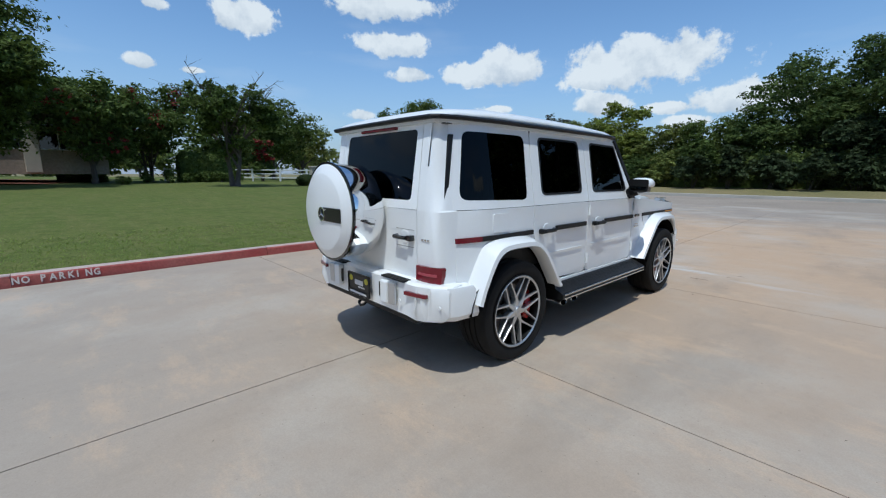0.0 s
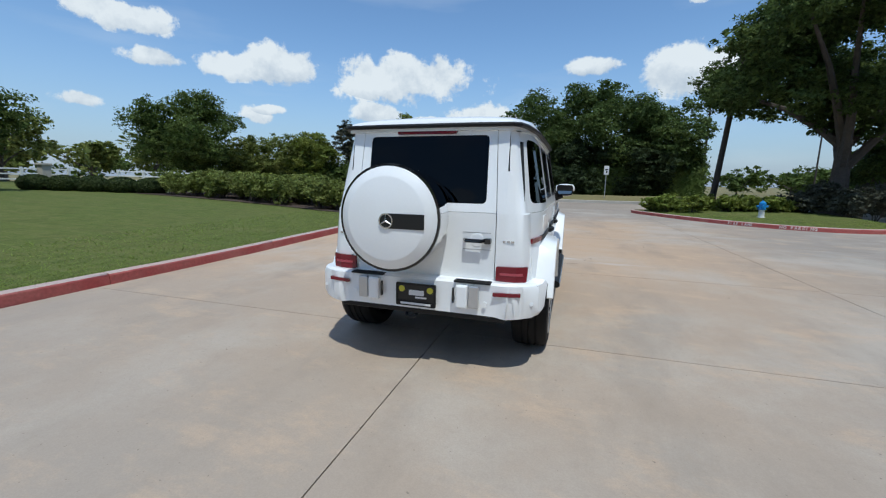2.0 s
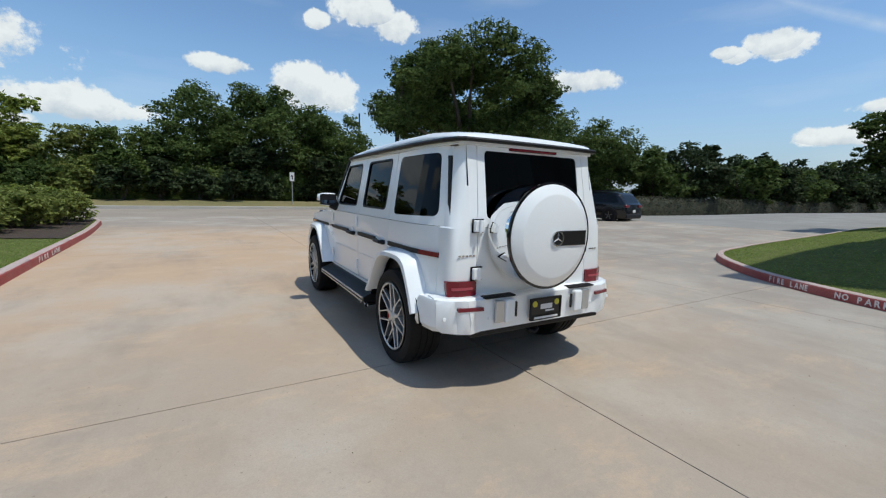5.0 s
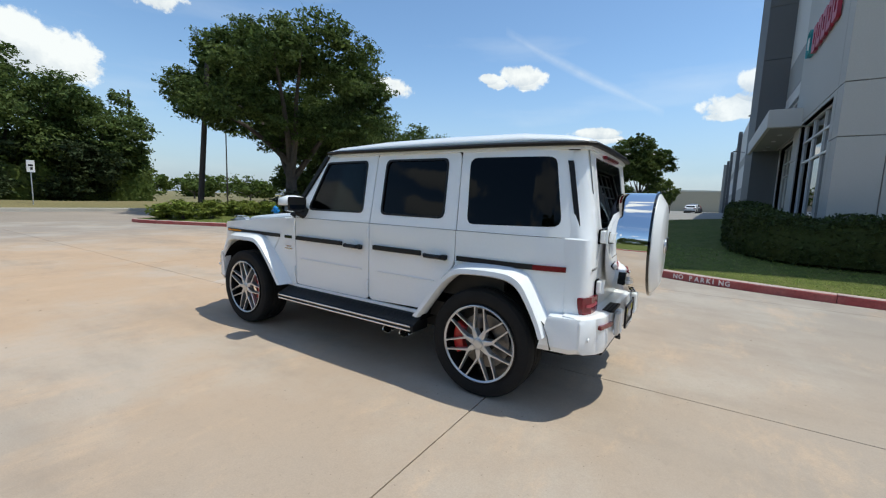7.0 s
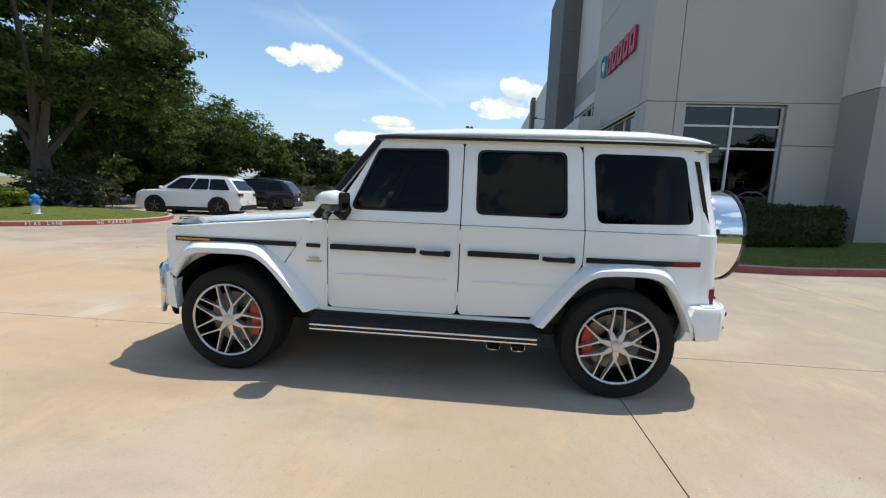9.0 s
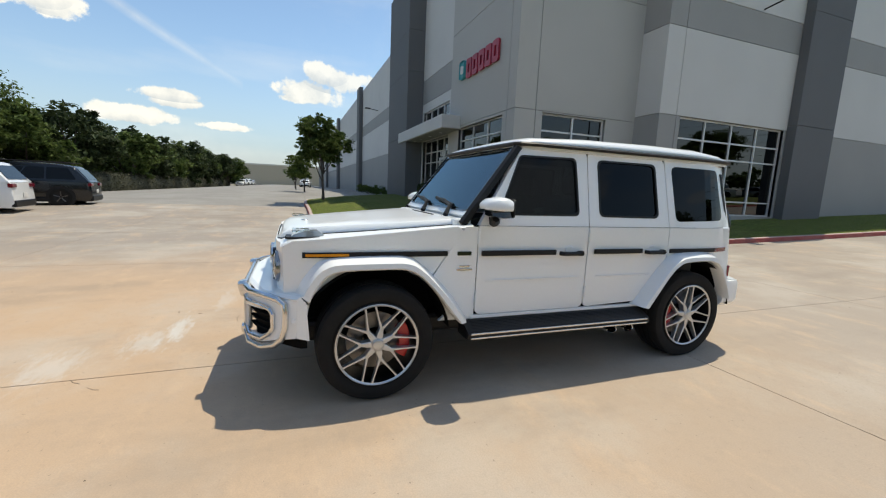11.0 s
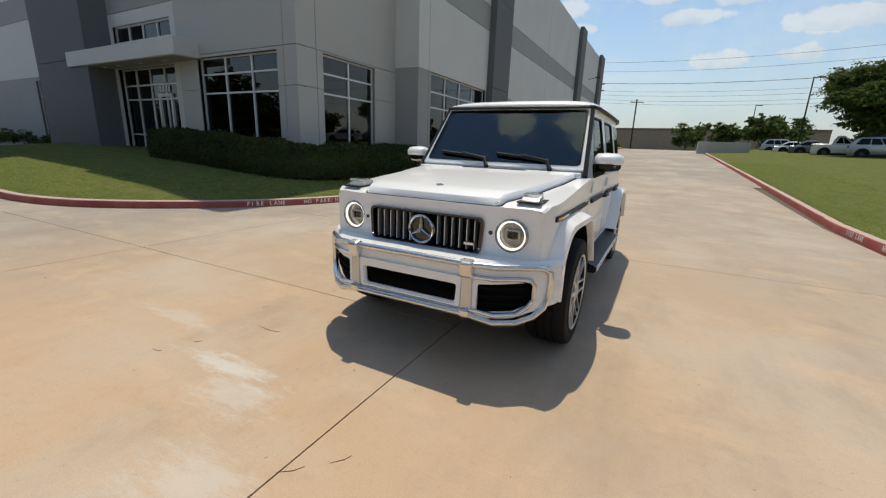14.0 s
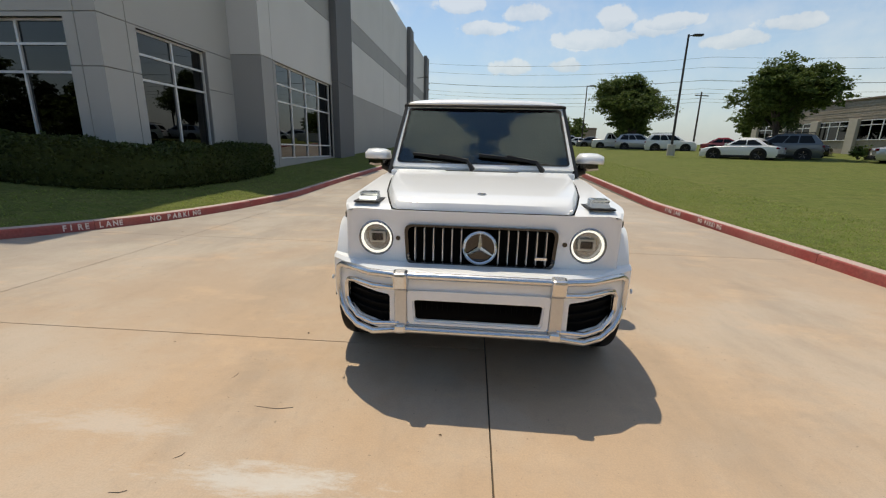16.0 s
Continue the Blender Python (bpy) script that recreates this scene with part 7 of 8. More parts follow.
# live oaks on the island and beside the car park
tree("live_oak", 13.5, 20.1, 0.2, 11.9, 7.9, OAK_LEAF, "tall spreading live oak with dark green crown on the island", 115000, 0.095, 0.46, 0.28, 3, 104, 0.46, core=0.14)
tree("live_oak", 20.5, 23.5, 0.2, 9.4, 5.5, OAK_LEAF, "dark green live oak behind the parked cars", 44000, 0.1, 0.3, 0.2, 5, 34, 0.9)
tree("live_oak", 26.0, 22.0, 0.3, 7.9, 5.0, OAK_LEAF, "dark green live oak behind the parked cars", 36000, 0.105, 0.3, 0.18, 6, 32, 0.9)
tree("live_oak", 31.5, 23.5, 0.4, 6.9, 4.4, OAK_LEAF, "dark green live oak behind the parked cars", 20000, 0.14, 0.28, 0.18, 7, 30, 0.9)
for k in range(19):
    xx = 36.5 + 4.4 * k + 0.9 * math.sin(k * 2.1)
    yy = 20.8 - 0.25 * k + 1.2 * math.sin(k * 3.7)
    tree("row_tree", xx, yy, 0.0, 6.9 + 0.9 * math.sin(k * 1.7), 3.9, SHADE_LEAF if k % 3 else OAK_LEAF, "dense green tree in the row along the car park", 9000, 0.17, 0.2, 0.08, 40 + k, 26, 0.85, group="trees along the car park")
# screen of trees beyond the street
NORTH = [(-33, 29.8, 5.6, 3.4, SHRUB_LEAF), (-28.5, 31.5, 5.9, 3.6, SHRUB_LEAF), (-25.5, 30.5, 6.2, 3.0, LIGHT_LEAF), (-22.2, 33.0, 8.0, 2.6, GREY_LEAF), (-18.6, 32.6, 7.0, 3.2, SHRUB_LEAF),
         (-15.0, 33.0, 8.9, 2.9, LIGHT_LEAF), (-11.5, 34.2, 6.0, 3.4, SHRUB_LEAF), (-8.0, 34.0, 5.8, 3.3, HEDGE_LEAF), (-4.6, 35.5, 7.0, 3.6, OAK_LEAF)]
for k, (xx, yy, hh, rr, mm) in enumerate(NORTH):
    tree("screen_tree", xx, yy + 2.2, 0.35, hh, rr, mm, "dense green screening tree beyond the street", 20000, 0.105, 0.14, 0.04, 60 + k, 44, 0.8, group="trees beyond the street")
# the two low oaks take the darker leaf, crown shade in their colour
for k, (xx, yy, hh, rr) in enumerate(((-1.5, 39.8, 12.2, 5.3), (4.0, 39.0, 12.0, 5.4), (9.2, 38.8, 9.8, 4.6), (1.2, 36.6, 5.5, 3.6), (6.5, 36.4, 5.2, 3.4))):
    tree("wide_oak", xx, yy, 0.1, hh, rr, OAK_LEAF if k < 3 else SHADE_LEAF, "broad dark oak reaching nearly to the ground beyond the street", 30000, 0.125, 0.3, 0.05, 80 + k, 46, 0.85, group="oaks beyond the street")
# hedge row in front of the screen
# shrubs below the oaks are darker too, their shade in the leaf colour
for k in range(15):
    xx = -31.5 + 2.35 * k
    shrub("screen_shrub", xx, 33.0 + 0.5 * math.sin(k * 2.3), 0.35, 1.7, 1.4, 3.0 + 0.5 * math.sin(k * 1.3), SHADE_LEAF if xx > -9 else (SHRUB_LEAF, HEDGE_LEAF, OAK_LEAF)[k % 3], "leafy green shrub at the edge of the street trees", 5000, 0.13, 100 + k, group="shrubs beyond the street")
# far trees seen under the oak and round the horizon
for k, (xx, yy, hh, rr) in enumerate(((30, 84, 6, 5), (40, 88, 6, 6), (19, 86, 6, 5), (50, 84, 6, 7), (62, 78, 6, 7))):
    tree("distant_tree", xx, yy, 0.2, hh * 0.62, rr, HEDGE_LEAF, "distant green tree across the open field", 3500, 0.26, 0.16, 0.18, 130 + k, 16, group="distant trees")
rngw = np.random.default_rng(900)
blobs_far = [(-120 + 290 * rngw.random(), 128 - 8 * rngw.random(), 2.2 + 2.6 * rngw.random(), 2.6 + 1.6 * rngw.random()) for k in range(150)]
blobs_far += [(-112 - 8 * rngw.random(), -70 + 190 * rngw.random(), 3.0 + 3.2 * rngw.random(), 3.0 + 1.6 * rngw.random()) for k in range(90)]
tagged(new("far_woods", leaf_mesh("far_woods", blobs_far, 42000, 0.5, HEDGE_LEAF, rngw)), "dark line of far woods beyond the open field", "woods", kind="stuff")
# west side of the lawn


def west(x, y):
    return a_height(x, y) - 0.02


tree("shade_tree", -27.8, -7.9, west(-27, -6), 10.4, 4.6, HEDGE_LEAF, "large dark shade tree on the west lawn", 46000, 0.115, 0.3, 0.16, 201, 36)
tree("shade_tree", -34.0, -2.5, west(-34, -2), 7.6, 3.6, HEDGE_LEAF, "dark green tree on the west lawn", 16000, 0.13, 0.2, 0.2, 202, 24, accent=(RED_LEAF, 0.25, 700))
tree("crape_myrtle", -38.5, 1.2, west(-38, 1), 7.6, 4.0, HEDGE_LEAF, "crape myrtle with dark red blossom on the lawn", 17000, 0.12, 0.12, 0.22, 203, 26, accent=(RED_LEAF, 0.45, 1900), trunks=3)
tree("thinning_tree", -25.2, 3.9, west(-25, 4), 7.0, 2.9, HEDGE_LEAF, "thinning tree with bare upper branches on the lawn", 20000, 0.085, 0.17, 0.24, 204, 40, 0.7, bare=12, trunks=2, core=0.4)
tree("crape_myrtle", -37.5, 9.8, west(-37, 10), 4.0, 1.7, OAK_LEAF, "small crape myrtle with bright red blossom", 2500, 0.13, 0.07, 0.2, 205, 12, accent=(RED_LEAF, 0.7, 1600), trunks=3)
tree("shade_tree", -46.0, 14.0, west(-47, 17), 8.6, 5.4, HEDGE_LEAF, "green tree near the white fence", 18000, 0.14, 0.22, 0.2, 206, 24)
tree("shade_tree", -53, 20.5, west(-53, 18), 6.8, 4.6, SHRUB_LEAF, "green tree near the white fence", 7500, 0.18, 0.22, 0.16, 207, 22)
tree("shade_tree", -46, 8.0, west(-46, 8), 6.0, 3.8, OAK_LEAF, "dark green tree at the back of the lawn", 6500, 0.18, 0.2, 0.16, 208, 20)
tree("shade_tree", -50, -2.0, west(-50, -2), 6.5, 4.4, OAK_LEAF, "dark green tree at the back of the lawn", 6500, 0.2, 0.2, 0.14, 209, 20)
tree("round_tree", -35.3, 26.8, 0.2, 9.4, 5.8, HEDGE_LEAF, "dense round green tree beyond the street", 46000, 0.115, 0.24, 0.08, 210, 60, 0.75, core=0.7)
for k, (xx, yy) in enumerate(((-62, 34), (-68, 28), (-58, 40), (-75, 20), (-80, 5), (-78, -12), (-70, -25), (-60, -34), (-48, -26), (-52, -14))):
    tree("distant_tree", xx, yy, 0.7, 5.2 + (k % 3), 4.4, SHRUB_LEAF, "distant green tree at the edge of the grounds", 3200, 0.26, 0.2, 0.14, 220 + k, 16, group="distant trees")
hedge("clipped_hedge", [(-36.5, 2.9), (-36.9, 7.0)], 1.6, 2.3, west, HEDGE_LEAF, "tall clipped green hedge on the lawn", 160, 0.09, 301)
for k in range(6):
    shrub("low_shrub", -34.2 - 0.25 * k, 0.4 + 1.35 * k, west(-34, 2), 0.85, 0.8, 0.95, HEDGE_LEAF, "low clipped shrub in front of the hedge", 1300, 0.06, 310 + k, group="low shrubs on the lawn")
hedge("clipped_hedge", [(-39.5, -4.4), (-39.8, -1.6)], 1.4, 1.0, west, HEDGE_LEAF, "low clipped hedge by the courtyard", 160, 0.08, 302)
shrub("low_shrub", -31.0, -1.2, west(-31, -1), 0.6, 0.55, 0.55, HEDGE_LEAF, "small clipped shrub on the lawn", 900, 0.05, 318, group="low shrubs on the lawn")
shrub("low_shrub", -30.5, -8.2, west(-30, -8), 0.8, 0.8, 0.9, HEDGE_LEAF, "small clipped shrub on the lawn", 1200, 0.05, 319, group="low shrubs on the lawn")


def ball_shrub(x, y, zb, rx, ry, rz, seed):
    """A clipped mound: a dense rounded core covered with small leaves."""
    rng = np.random.default_rng(seed)
    root = thing("ball_shrub", Matrix.Translation((x, y, zb)), "rounded clipped shrub in a row on the lawn", "shrub", "clipped shrubs in a row")
    bm = bmesh.new()
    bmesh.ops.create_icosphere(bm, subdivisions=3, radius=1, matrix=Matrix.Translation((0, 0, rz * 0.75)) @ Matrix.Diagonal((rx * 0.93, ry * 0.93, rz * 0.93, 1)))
    part("core", bm, SHADED_HEDGE_LEAF, root, smooth="all")
    n = 5200
    u = rng.normal(size=(n, 3))
    u /= np.linalg.norm(u, axis=1)[:, None]
    c = u * np.array((rx, ry, rz)) * (0.94 + 0.1 * rng.random(n))[:, None] + np.array((0, 0, rz * 0.75))
    nr = u * 0.6 + rng.normal(size=(n, 3)) * 0.5
    nr /= np.linalg.norm(nr, axis=1)[:, None]
    t = np.cross(nr, rng.normal(size=(n, 3)))
    t /= np.linalg.norm(t, axis=1)[:, None]
    w = np.cross(nr, t)
    q = 0.04 * (0.6 + 0.8 * rng.random(n))[:, None]
    v = np.stack([c - t * q, c - w * q * 0.5, c + t * q, c + w * q * 0.5], 1)
    ob = new("foliage", np_mesh("foliage", v.reshape(-1, 3), np.arange(n * 4).reshape(n, 4), SHADED_HEDGE_LEAF))
    ob.parent = root


for k in range(5):
    f = k / 4
    bx, by_ = -24.8 + 5.4 * f, 8.4 + 1.9 * f
    ball_shrub(bx, by_, west(bx, by_), 0.78, 0.66, 0.44, 330 + k)

# planted bed at the end of the west lawn


def bed_z(x, y):
    return a_height(x, y) + 0.0


rngb = np.random.default_rng(77)
for k in range(46):
    f = (k + 0.5) / 46
    row = k % 3
    if f < 0.75:
        xx, yy = -18.4 + 11.2 * f / 0.75, 10.3 - 1.4 * (f / 0.75) ** 1.5 + row * 0.95 + 0.25 * rngb.normal()
    else:
        g = (f - 0.75) / 0.25
        xx, yy = -7.3 + 0.55 * row - 1.2 * (1 - g) + 0.15 * rngb.normal(), 9.2 + 5.8 * g
    e = min(EDGE_A, key=lambda p: abs(p.y - yy) + (0 if p.x > -12 else 50))
    xx = min(xx, e.x - 0.55)
    shrub("bed_shrub", xx, yy, bed_z(xx, yy), 0.95, 0.85, (1.15 if f < 0.7 else 0.95) + 0.12 * rngb.random(), BED_LEAF if (k * 7) % 5 else SHRUB_LEAF, "leafy green shrub in the planted bed", 2200, 0.055, 400 + k, group="shrubs in the planted bed")
for k in range(26):
    f = k / 25
    xx, yy = -17.0 + 9.4 * f, 13.4 - 0.1 * f + 0.5 * rngb.normal() * 0.5
    if f > 0.6:
        yy = 12.8 + 2.2 * (f - 0.6) / 0.4
        xx = -9.5 + 2.3 * (f - 0.6) / 0.4
    shrub("grassy_shrub", xx, yy, bed_z(xx, yy), 0.8, 0.8, 1.25, LIME_LEAF if k % 2 else LIGHT_LEAF, "light green feathery shrub in the planted bed", 1500, 0.06, 460 + k, group="light shrubs in the planted bed")
bm = bmesh.new()
rows = []
for k in range(30):
    f = k / 29
    if f < 0.6:
        a, b = Vector((-19.5 + 12.0 * f / 0.6, 9.4 - 1.3 * (f / 0.6) ** 1.5)), Vector((-19.5 + 12.0 * f / 0.6, 13.8))
    else:
        g = (f - 0.6) / 0.4
        e = min(EDGE_A, key=lambda p: abs(p.y - (8.1 + 7.6 * g)) + (0 if p.x > -12 else 50))
        a, b = Vector((e.x - 0.05, 8.1 + 7.6 * g)), Vector((-7.5 - 1.5 * g, 13.9 + 1.8 * g))
    rows.append([bm.verts.new((*a.lerp(b, q / 6), bed_z(*a.lerp(b, q / 6)) + 0.012)) for q in range(7)])
for a, b in zip(rows, rows[1:]):
    for q in range(6):
        bm.faces.new((a[q], a[q + 1], b[q + 1], b[q]))
tagged(part("mulch_bed", bm, MULCH, smooth="all"), "dark mulch under the planted bed", "ground", kind="structure")

# island planting
for k, (xx, yy) in enumerate(((5.6, 16.9), (6.3, 16.5), (7.0, 17.2), (5.9, 17.7), (7.9, 16.9), (8.7, 17.3), (9.5, 17.0), (6.9, 18.1), (8.3, 18.2), (5.0, 17.6), (10.2, 17.6), (9.2, 18.3))):
    shrub("island_shrub", xx, yy, b_height(xx, yy) - 0.02, 0.85, 0.8, 0.74, LIME_LEAF if k % 3 == 0 else LIGHT_LEAF, "yellow-green leafy shrub on the island", 1500, 0.07, 500 + k, group="shrubs on the island")
for k, (xx, yy, hh) in enumerate(((11.6, 17.6, 1.5), (12.6, 18.2, 1.7), (13.6, 17.4, 1.5), (14.6, 18.4, 1.6), (12.2, 16.4, 1.3), (11.2, 18.6, 1.2))):
    shrub("grey_shrub", xx, yy, hp(xx, yy) + 0.1, 1.1, 1.0, hh, GREY_LEAF, "grey-green shrub under the live oak", 2400, 0.07, 520 + k, group="grey shrubs under the oak")
tree("under_tree", 16.2, 21.5, 0.1, 3.6, 1.7, HEDGE_LEAF, "small green tree beneath the live oak", 3200, 0.1, 0.07, 0.25, 530, 14, trunks=2)
for k, (xx, yy, hh) in enumerate(((19.4, 26.4, 4.4), (21.5, 26.2, 4.8), (25.0, 25.4, 4.2), (28.5, 26.4, 4.8), (33, 26, 4.6), (23.2, 22.6, 3.4))):
    tree("under_tree", xx, yy, 0.0, hh, 2.5, HEDGE_LEAF, "low green tree behind the parked cars", 9000, 0.11, 0.1, 0.06, 532 + k, 20, trunks=2, group="low trees behind the parked cars")
tree("under_tree", 18.0, 20.8, 0.1, 3.0, 1.4, HEDGE_LEAF, "small green tree beneath the live oak", 2600, 0.1, 0.07, 0.25, 531, 14, trunks=2)
# low hedge along the car park
hedge("car_park_hedge", [(21, 18.6), (45, 18.2), (75, 17.4), (104, 16.6)], 1.5, 1.6, hp, GREY_LEAF, "long grey-green hedge along the car park", 55, 0.085, 540, 0.16, core_mat=GREY_LEAF)
hedge("thicket", [(-38, 33.6), (-20, 34.4), (-4, 35.6), (12, 37.5)], 2.2, 3.2, hp, HEDGE_LEAF, "dark thicket under the trees beyond the street", 45, 0.13, 541, 0.4)
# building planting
hedge("foundation_hedge", [(14.4, -3.8), (11.0, -3.75), (8.6, -3.75), (7.75, -4.35), (7.55, -5.6), (7.55, -9.4)], 0.98, 0.98, c_height, SHADED_HEDGE_LEAF, "dense dark green clipped hedge along the office windows", 620, 0.04, 601, core_mat=SHADED_HEDGE_LEAF)
for k in range(5):
    xx = 27.5 + 3.2 * k
    shrub("foundation_shrub", xx, -5.0, hp(xx, -5.0) + 0.05, 1.5, 0.7, 0.75, HEDGE_LEAF, "low green shrub along the warehouse wall", 1500, 0.06, 610 + k, group="shrubs along the warehouse")
tree("lawn_tree", 20.4, 0.35, c_height(20.4, 0.35) + 0.25, 4.5, 1.65, OAK_LEAF, "young round green tree at the corner of the lawn", 16000, 0.07, 0.075, 0.28, 620, 40, 0.72, core=0.6)
for k, (xx, yy) in enumerate(((33.5, 1.0), (46, 1.6), (60, 1.6))):
    tree("car_park_tree", xx, yy, hp(xx, yy) + 0.1, 3.6, 1.5, HEDGE_LEAF, "young green tree in the car park", 3200, 0.1, 0.07, 0.3, 630 + k, 14, group="young trees in the car park")
# south side
tree("round_tree", -16.5, -43.2, 2.1, 7.4, 4.1, OAK_LEAF, "dense round green tree by the south car park", 30000, 0.125, 0.22, 0.2, 701, 30, core=0.7)
tree("open_tree", -20.2, -26.4, 1.5, 6.1, 3.4, OAK_LEAF, "spreading dark green tree by the south car park", 36000, 0.095, 0.18, 0.28, 702, 46, 0.85, core=0.7)
for k, (xx, yy, hh) in enumerate(((-8.5, -74, 5.0), (-13, -70, 5.6), (-17, -78, 6.0), (-4.0, -84, 4.5), (-22, -62, 4.2), (-34, -50, 4.5), (-42, -44, 4.5), (12, -84, 4.0), (-48, -36, 5))):
    tree("south_tree", xx, yy, 2.2, hh, 3.4, OAK_LEAF, "dark green tree beyond the south car park", 4200, 0.2, 0.16, 0.16, 710 + k, 16, group="trees beyond the south car park")
for k, (xx, yy) in enumerate(((-23.2, -23.2), (-24.3, -23.0), (-24.6, -24.4))):
    shrub("parking_shrub", xx, yy, 1.5, 0.65, 0.6, 0.75, HEDGE_LEAF, "small clipped shrub at the car park edge", 1200, 0.05, 730 + k, group="shrubs at the car park edge")
for k in range(9):
    xx = 5.5 + 1.5 * k
    shrub("roadside_shrub", xx, -66 + 0.6 * math.sin(k * 2), 2.1, 0.9, 0.8, 0.9, LIME_LEAF if k % 3 == 0 else SHRUB_LEAF, "low green shrub beside the far road", 900, 0.09, 740 + k, group="shrubs beside the far road")

# ---- street furniture ----


def hydrant(x, y, z):
    h = thing("fire_hydrant", Matrix.Translation((x, y, z)) @ Matrix.Scale(0.86, 4), "blue fire hydrant with a pale barrel on the island lawn", "hydrant")
    part("barrel", lathe(bmesh.new(), [(0, 0), (0.17, 0), (0.17, 0.04), (0.12, 0.05), (0.115, 0.38), (0, 0.38)], None, 20), SIGN_WHITE, h, "pale lower barrel", smooth=True)
    part("bonnet", lathe(bmesh.new(), [(0.115, 0.38), (0.16, 0.385), (0.16, 0.42), (0.125, 0.43), (0.12, 0.62), (0.14, 0.63), (0.13, 0.7), (0.07, 0.76), (0.03, 0.77), (0.03, 0.82), (0, 0.82)], None, 20), HYDRANT_BLUE, h, "blue cast bonnet", smooth=True)
    for a, r in ((0, 0.055), (math.pi, 0.055), (-math.pi / 2, 0.075)):
        m = Matrix.Rotation(a, 4, "Z") @ Matrix.Translation((0.1, 0, 0.53)) @ Euler((0, radians(90), 0)).to_matrix().to_4x4()
        part("outlet", lathe(bmesh.new(), [(r * 0.8, 0), (r * 0.8, 0.06), (r, 0.06), (r, 0.12), (0, 0.12)], m, 14), HYDRANT_BLUE, h)


hydrant(8.3, 14.3, b_height(8.3, 14.3) - 0.02)


def lamp_post(x, y, z, h, way, label):
    p = thing("lamp_post", Matrix.Translation((x, y, z)), label, "street lamp", "lamp posts")
    part("footing", lathe(bmesh.new(), [(0, -0.1), (0.26, -0.1), (0.26, 0.62), (0.24, 0.66), (0, 0.66)], None, 18), SIDEWALK, p, "round concrete footing")
    part("pole", tube(bmesh.new(), [(0, 0, 0.6), (0, 0, h)], [0.085, 0.06], 10), BRONZE, p)
    bm = bmesh.new()
    d = Vector((math.cos(way), math.sin(way), 0))
    tube(bm, [Vector((0, 0, h - 0.1)), d * 0.3 + Vector((0, 0, h - 0.05))], 0.035, 6)
    box(bm, d * 0.6 + Vector((0, 0, h - 0.04)), (0.62, 0.32, 0.12), 0.03, Matrix.Rotation(way, 4, "Z"))
    part("lamp_head", bm, BRONZE, p, "dark flat lamp head")


lamp_post(-13.5, -26.4, 1.45, 7.75, radians(180), "dark bronze lamp post on a concrete footing in the lawn")
lamp_post(-13.3, -52.0, 2.1, 7.6, radians(180), "dark bronze lamp post at the south car park")
lamp_post(-12.5, -78.0, 2.2, 7.4, radians(180), "dark bronze lamp post far down the driveway")


def wood_pole(x, y, z, h, r=0.14, arms=0, turn=0.0, label="weathered wooden utility pole", lean=0.0):
    p = thing("utility_pole", Matrix.Translation((x, y, z)) @ Matrix.Rotation(turn, 4, "Z"), label, "pole", "utility poles")
    part("pole", tube(bmesh.new(), [(0, 0, -0.3), (lean, 0, h)], [r, r * 0.7], 10), WOOD_POLE, p)
    for k in range(arms):
        arm = part("cross_arm", B((0, 0.1, h - 0.5 - 0.9 * k), (2.2, 0.1, 0.12), 0.01), WOOD_POLE, p)
        for q in (-1.0, -0.5, 0.5, 1.0):
            part("insulator", lathe(bmesh.new(), [(0, 0), (0.04, 0), (0.05, 0.06), (0.03, 0.14), (0, 0.15)], Matrix.Translation((q, 0.1, h - 0.44 - 0.9 * k)), 8), SIGN_WHITE, arm)
    if arms > 1:
        part("transformer", lathe(bmesh.new(), [(0, 0), (0.22, 0), (0.22, 0.6), (0, 0.66)], Matrix.Translation((0.3, 0, h - 3.2)), 12), STEEL, p)


wood_pole(8.6, 21.9, 0.0, 8.8, 0.17, 0, 0, "tall dark leaning utility pole at the street edge", 0.7)
wood_pole(14.8, 48.0, 0.0, 11.5, 0.13, 0, 0, "tall dark pole across the street")
wood_pole(27, 52, 0.0, 9.5, 0.1, 0, 0, "dark pole across the open field")
wood_pole(9.5, -64.0, 2.0, 10.0, 0.15, 2, 0.4)
wood_pole(4.6, -76.0, 2.0, 8.6, 0.14, 1, 0.4)
wood_pole(-30.5, -58.5, 2.0, 8.0, 0.14, 1, 0.3)
wood_pole(-44, -52.5, 2.0, 8.2, 0.14, 1, 0.3)
for k, (z, q) in enumerate(((9.9, 0.0), (9.8, 1.0), (8.9, -0.6), (8.2, 0.3), (7.6, -0.4), (11.5, 0.6), (12.6, 1.4), (7.0, 0.8))):
    bm = bmesh.new()
    ends = [Vector((60, -80 + q, z + 2.4)), Vector((9.5, -66 + q, z + 2.0)), Vector((-30.5, -58.5 + q, z + 1.6)), Vector((-75, -48 + q, z + 1.6))]
    pts = []
    for a, b in zip(ends, ends[1:]):
        for j in range(8):
            t = j / 8
            pts.append(a.lerp(b, t) - Vector((0, 0, 3.2 * t * (1 - t))))
    pts.append(ends[-1])
    tube(bm, pts, 0.018, 4)
    tagged(part("power_line", bm, WIRE), "thin dark overhead power line", "cable", "power lines")
# small street sign
sg = thing("street_sign", Matrix.Translation((3.5, 30.6, 0.0)), "small white street sign on a slim post", "sign")
part("post", tube(bmesh.new(), [(0, 0, -0.1), (0, 0, 2.5)], 0.03, 8), STEEL, sg)
face = part("sign_face", B((0, -0.04, 2.55), (0.36, 0.012, 0.7), 0.003), SIGN_WHITE, sg, "white sign plate")
part("print_bar", B((0, -0.05, 2.6), (0.2, 0.006, 0.1)), BLACK_PLASTIC, face)
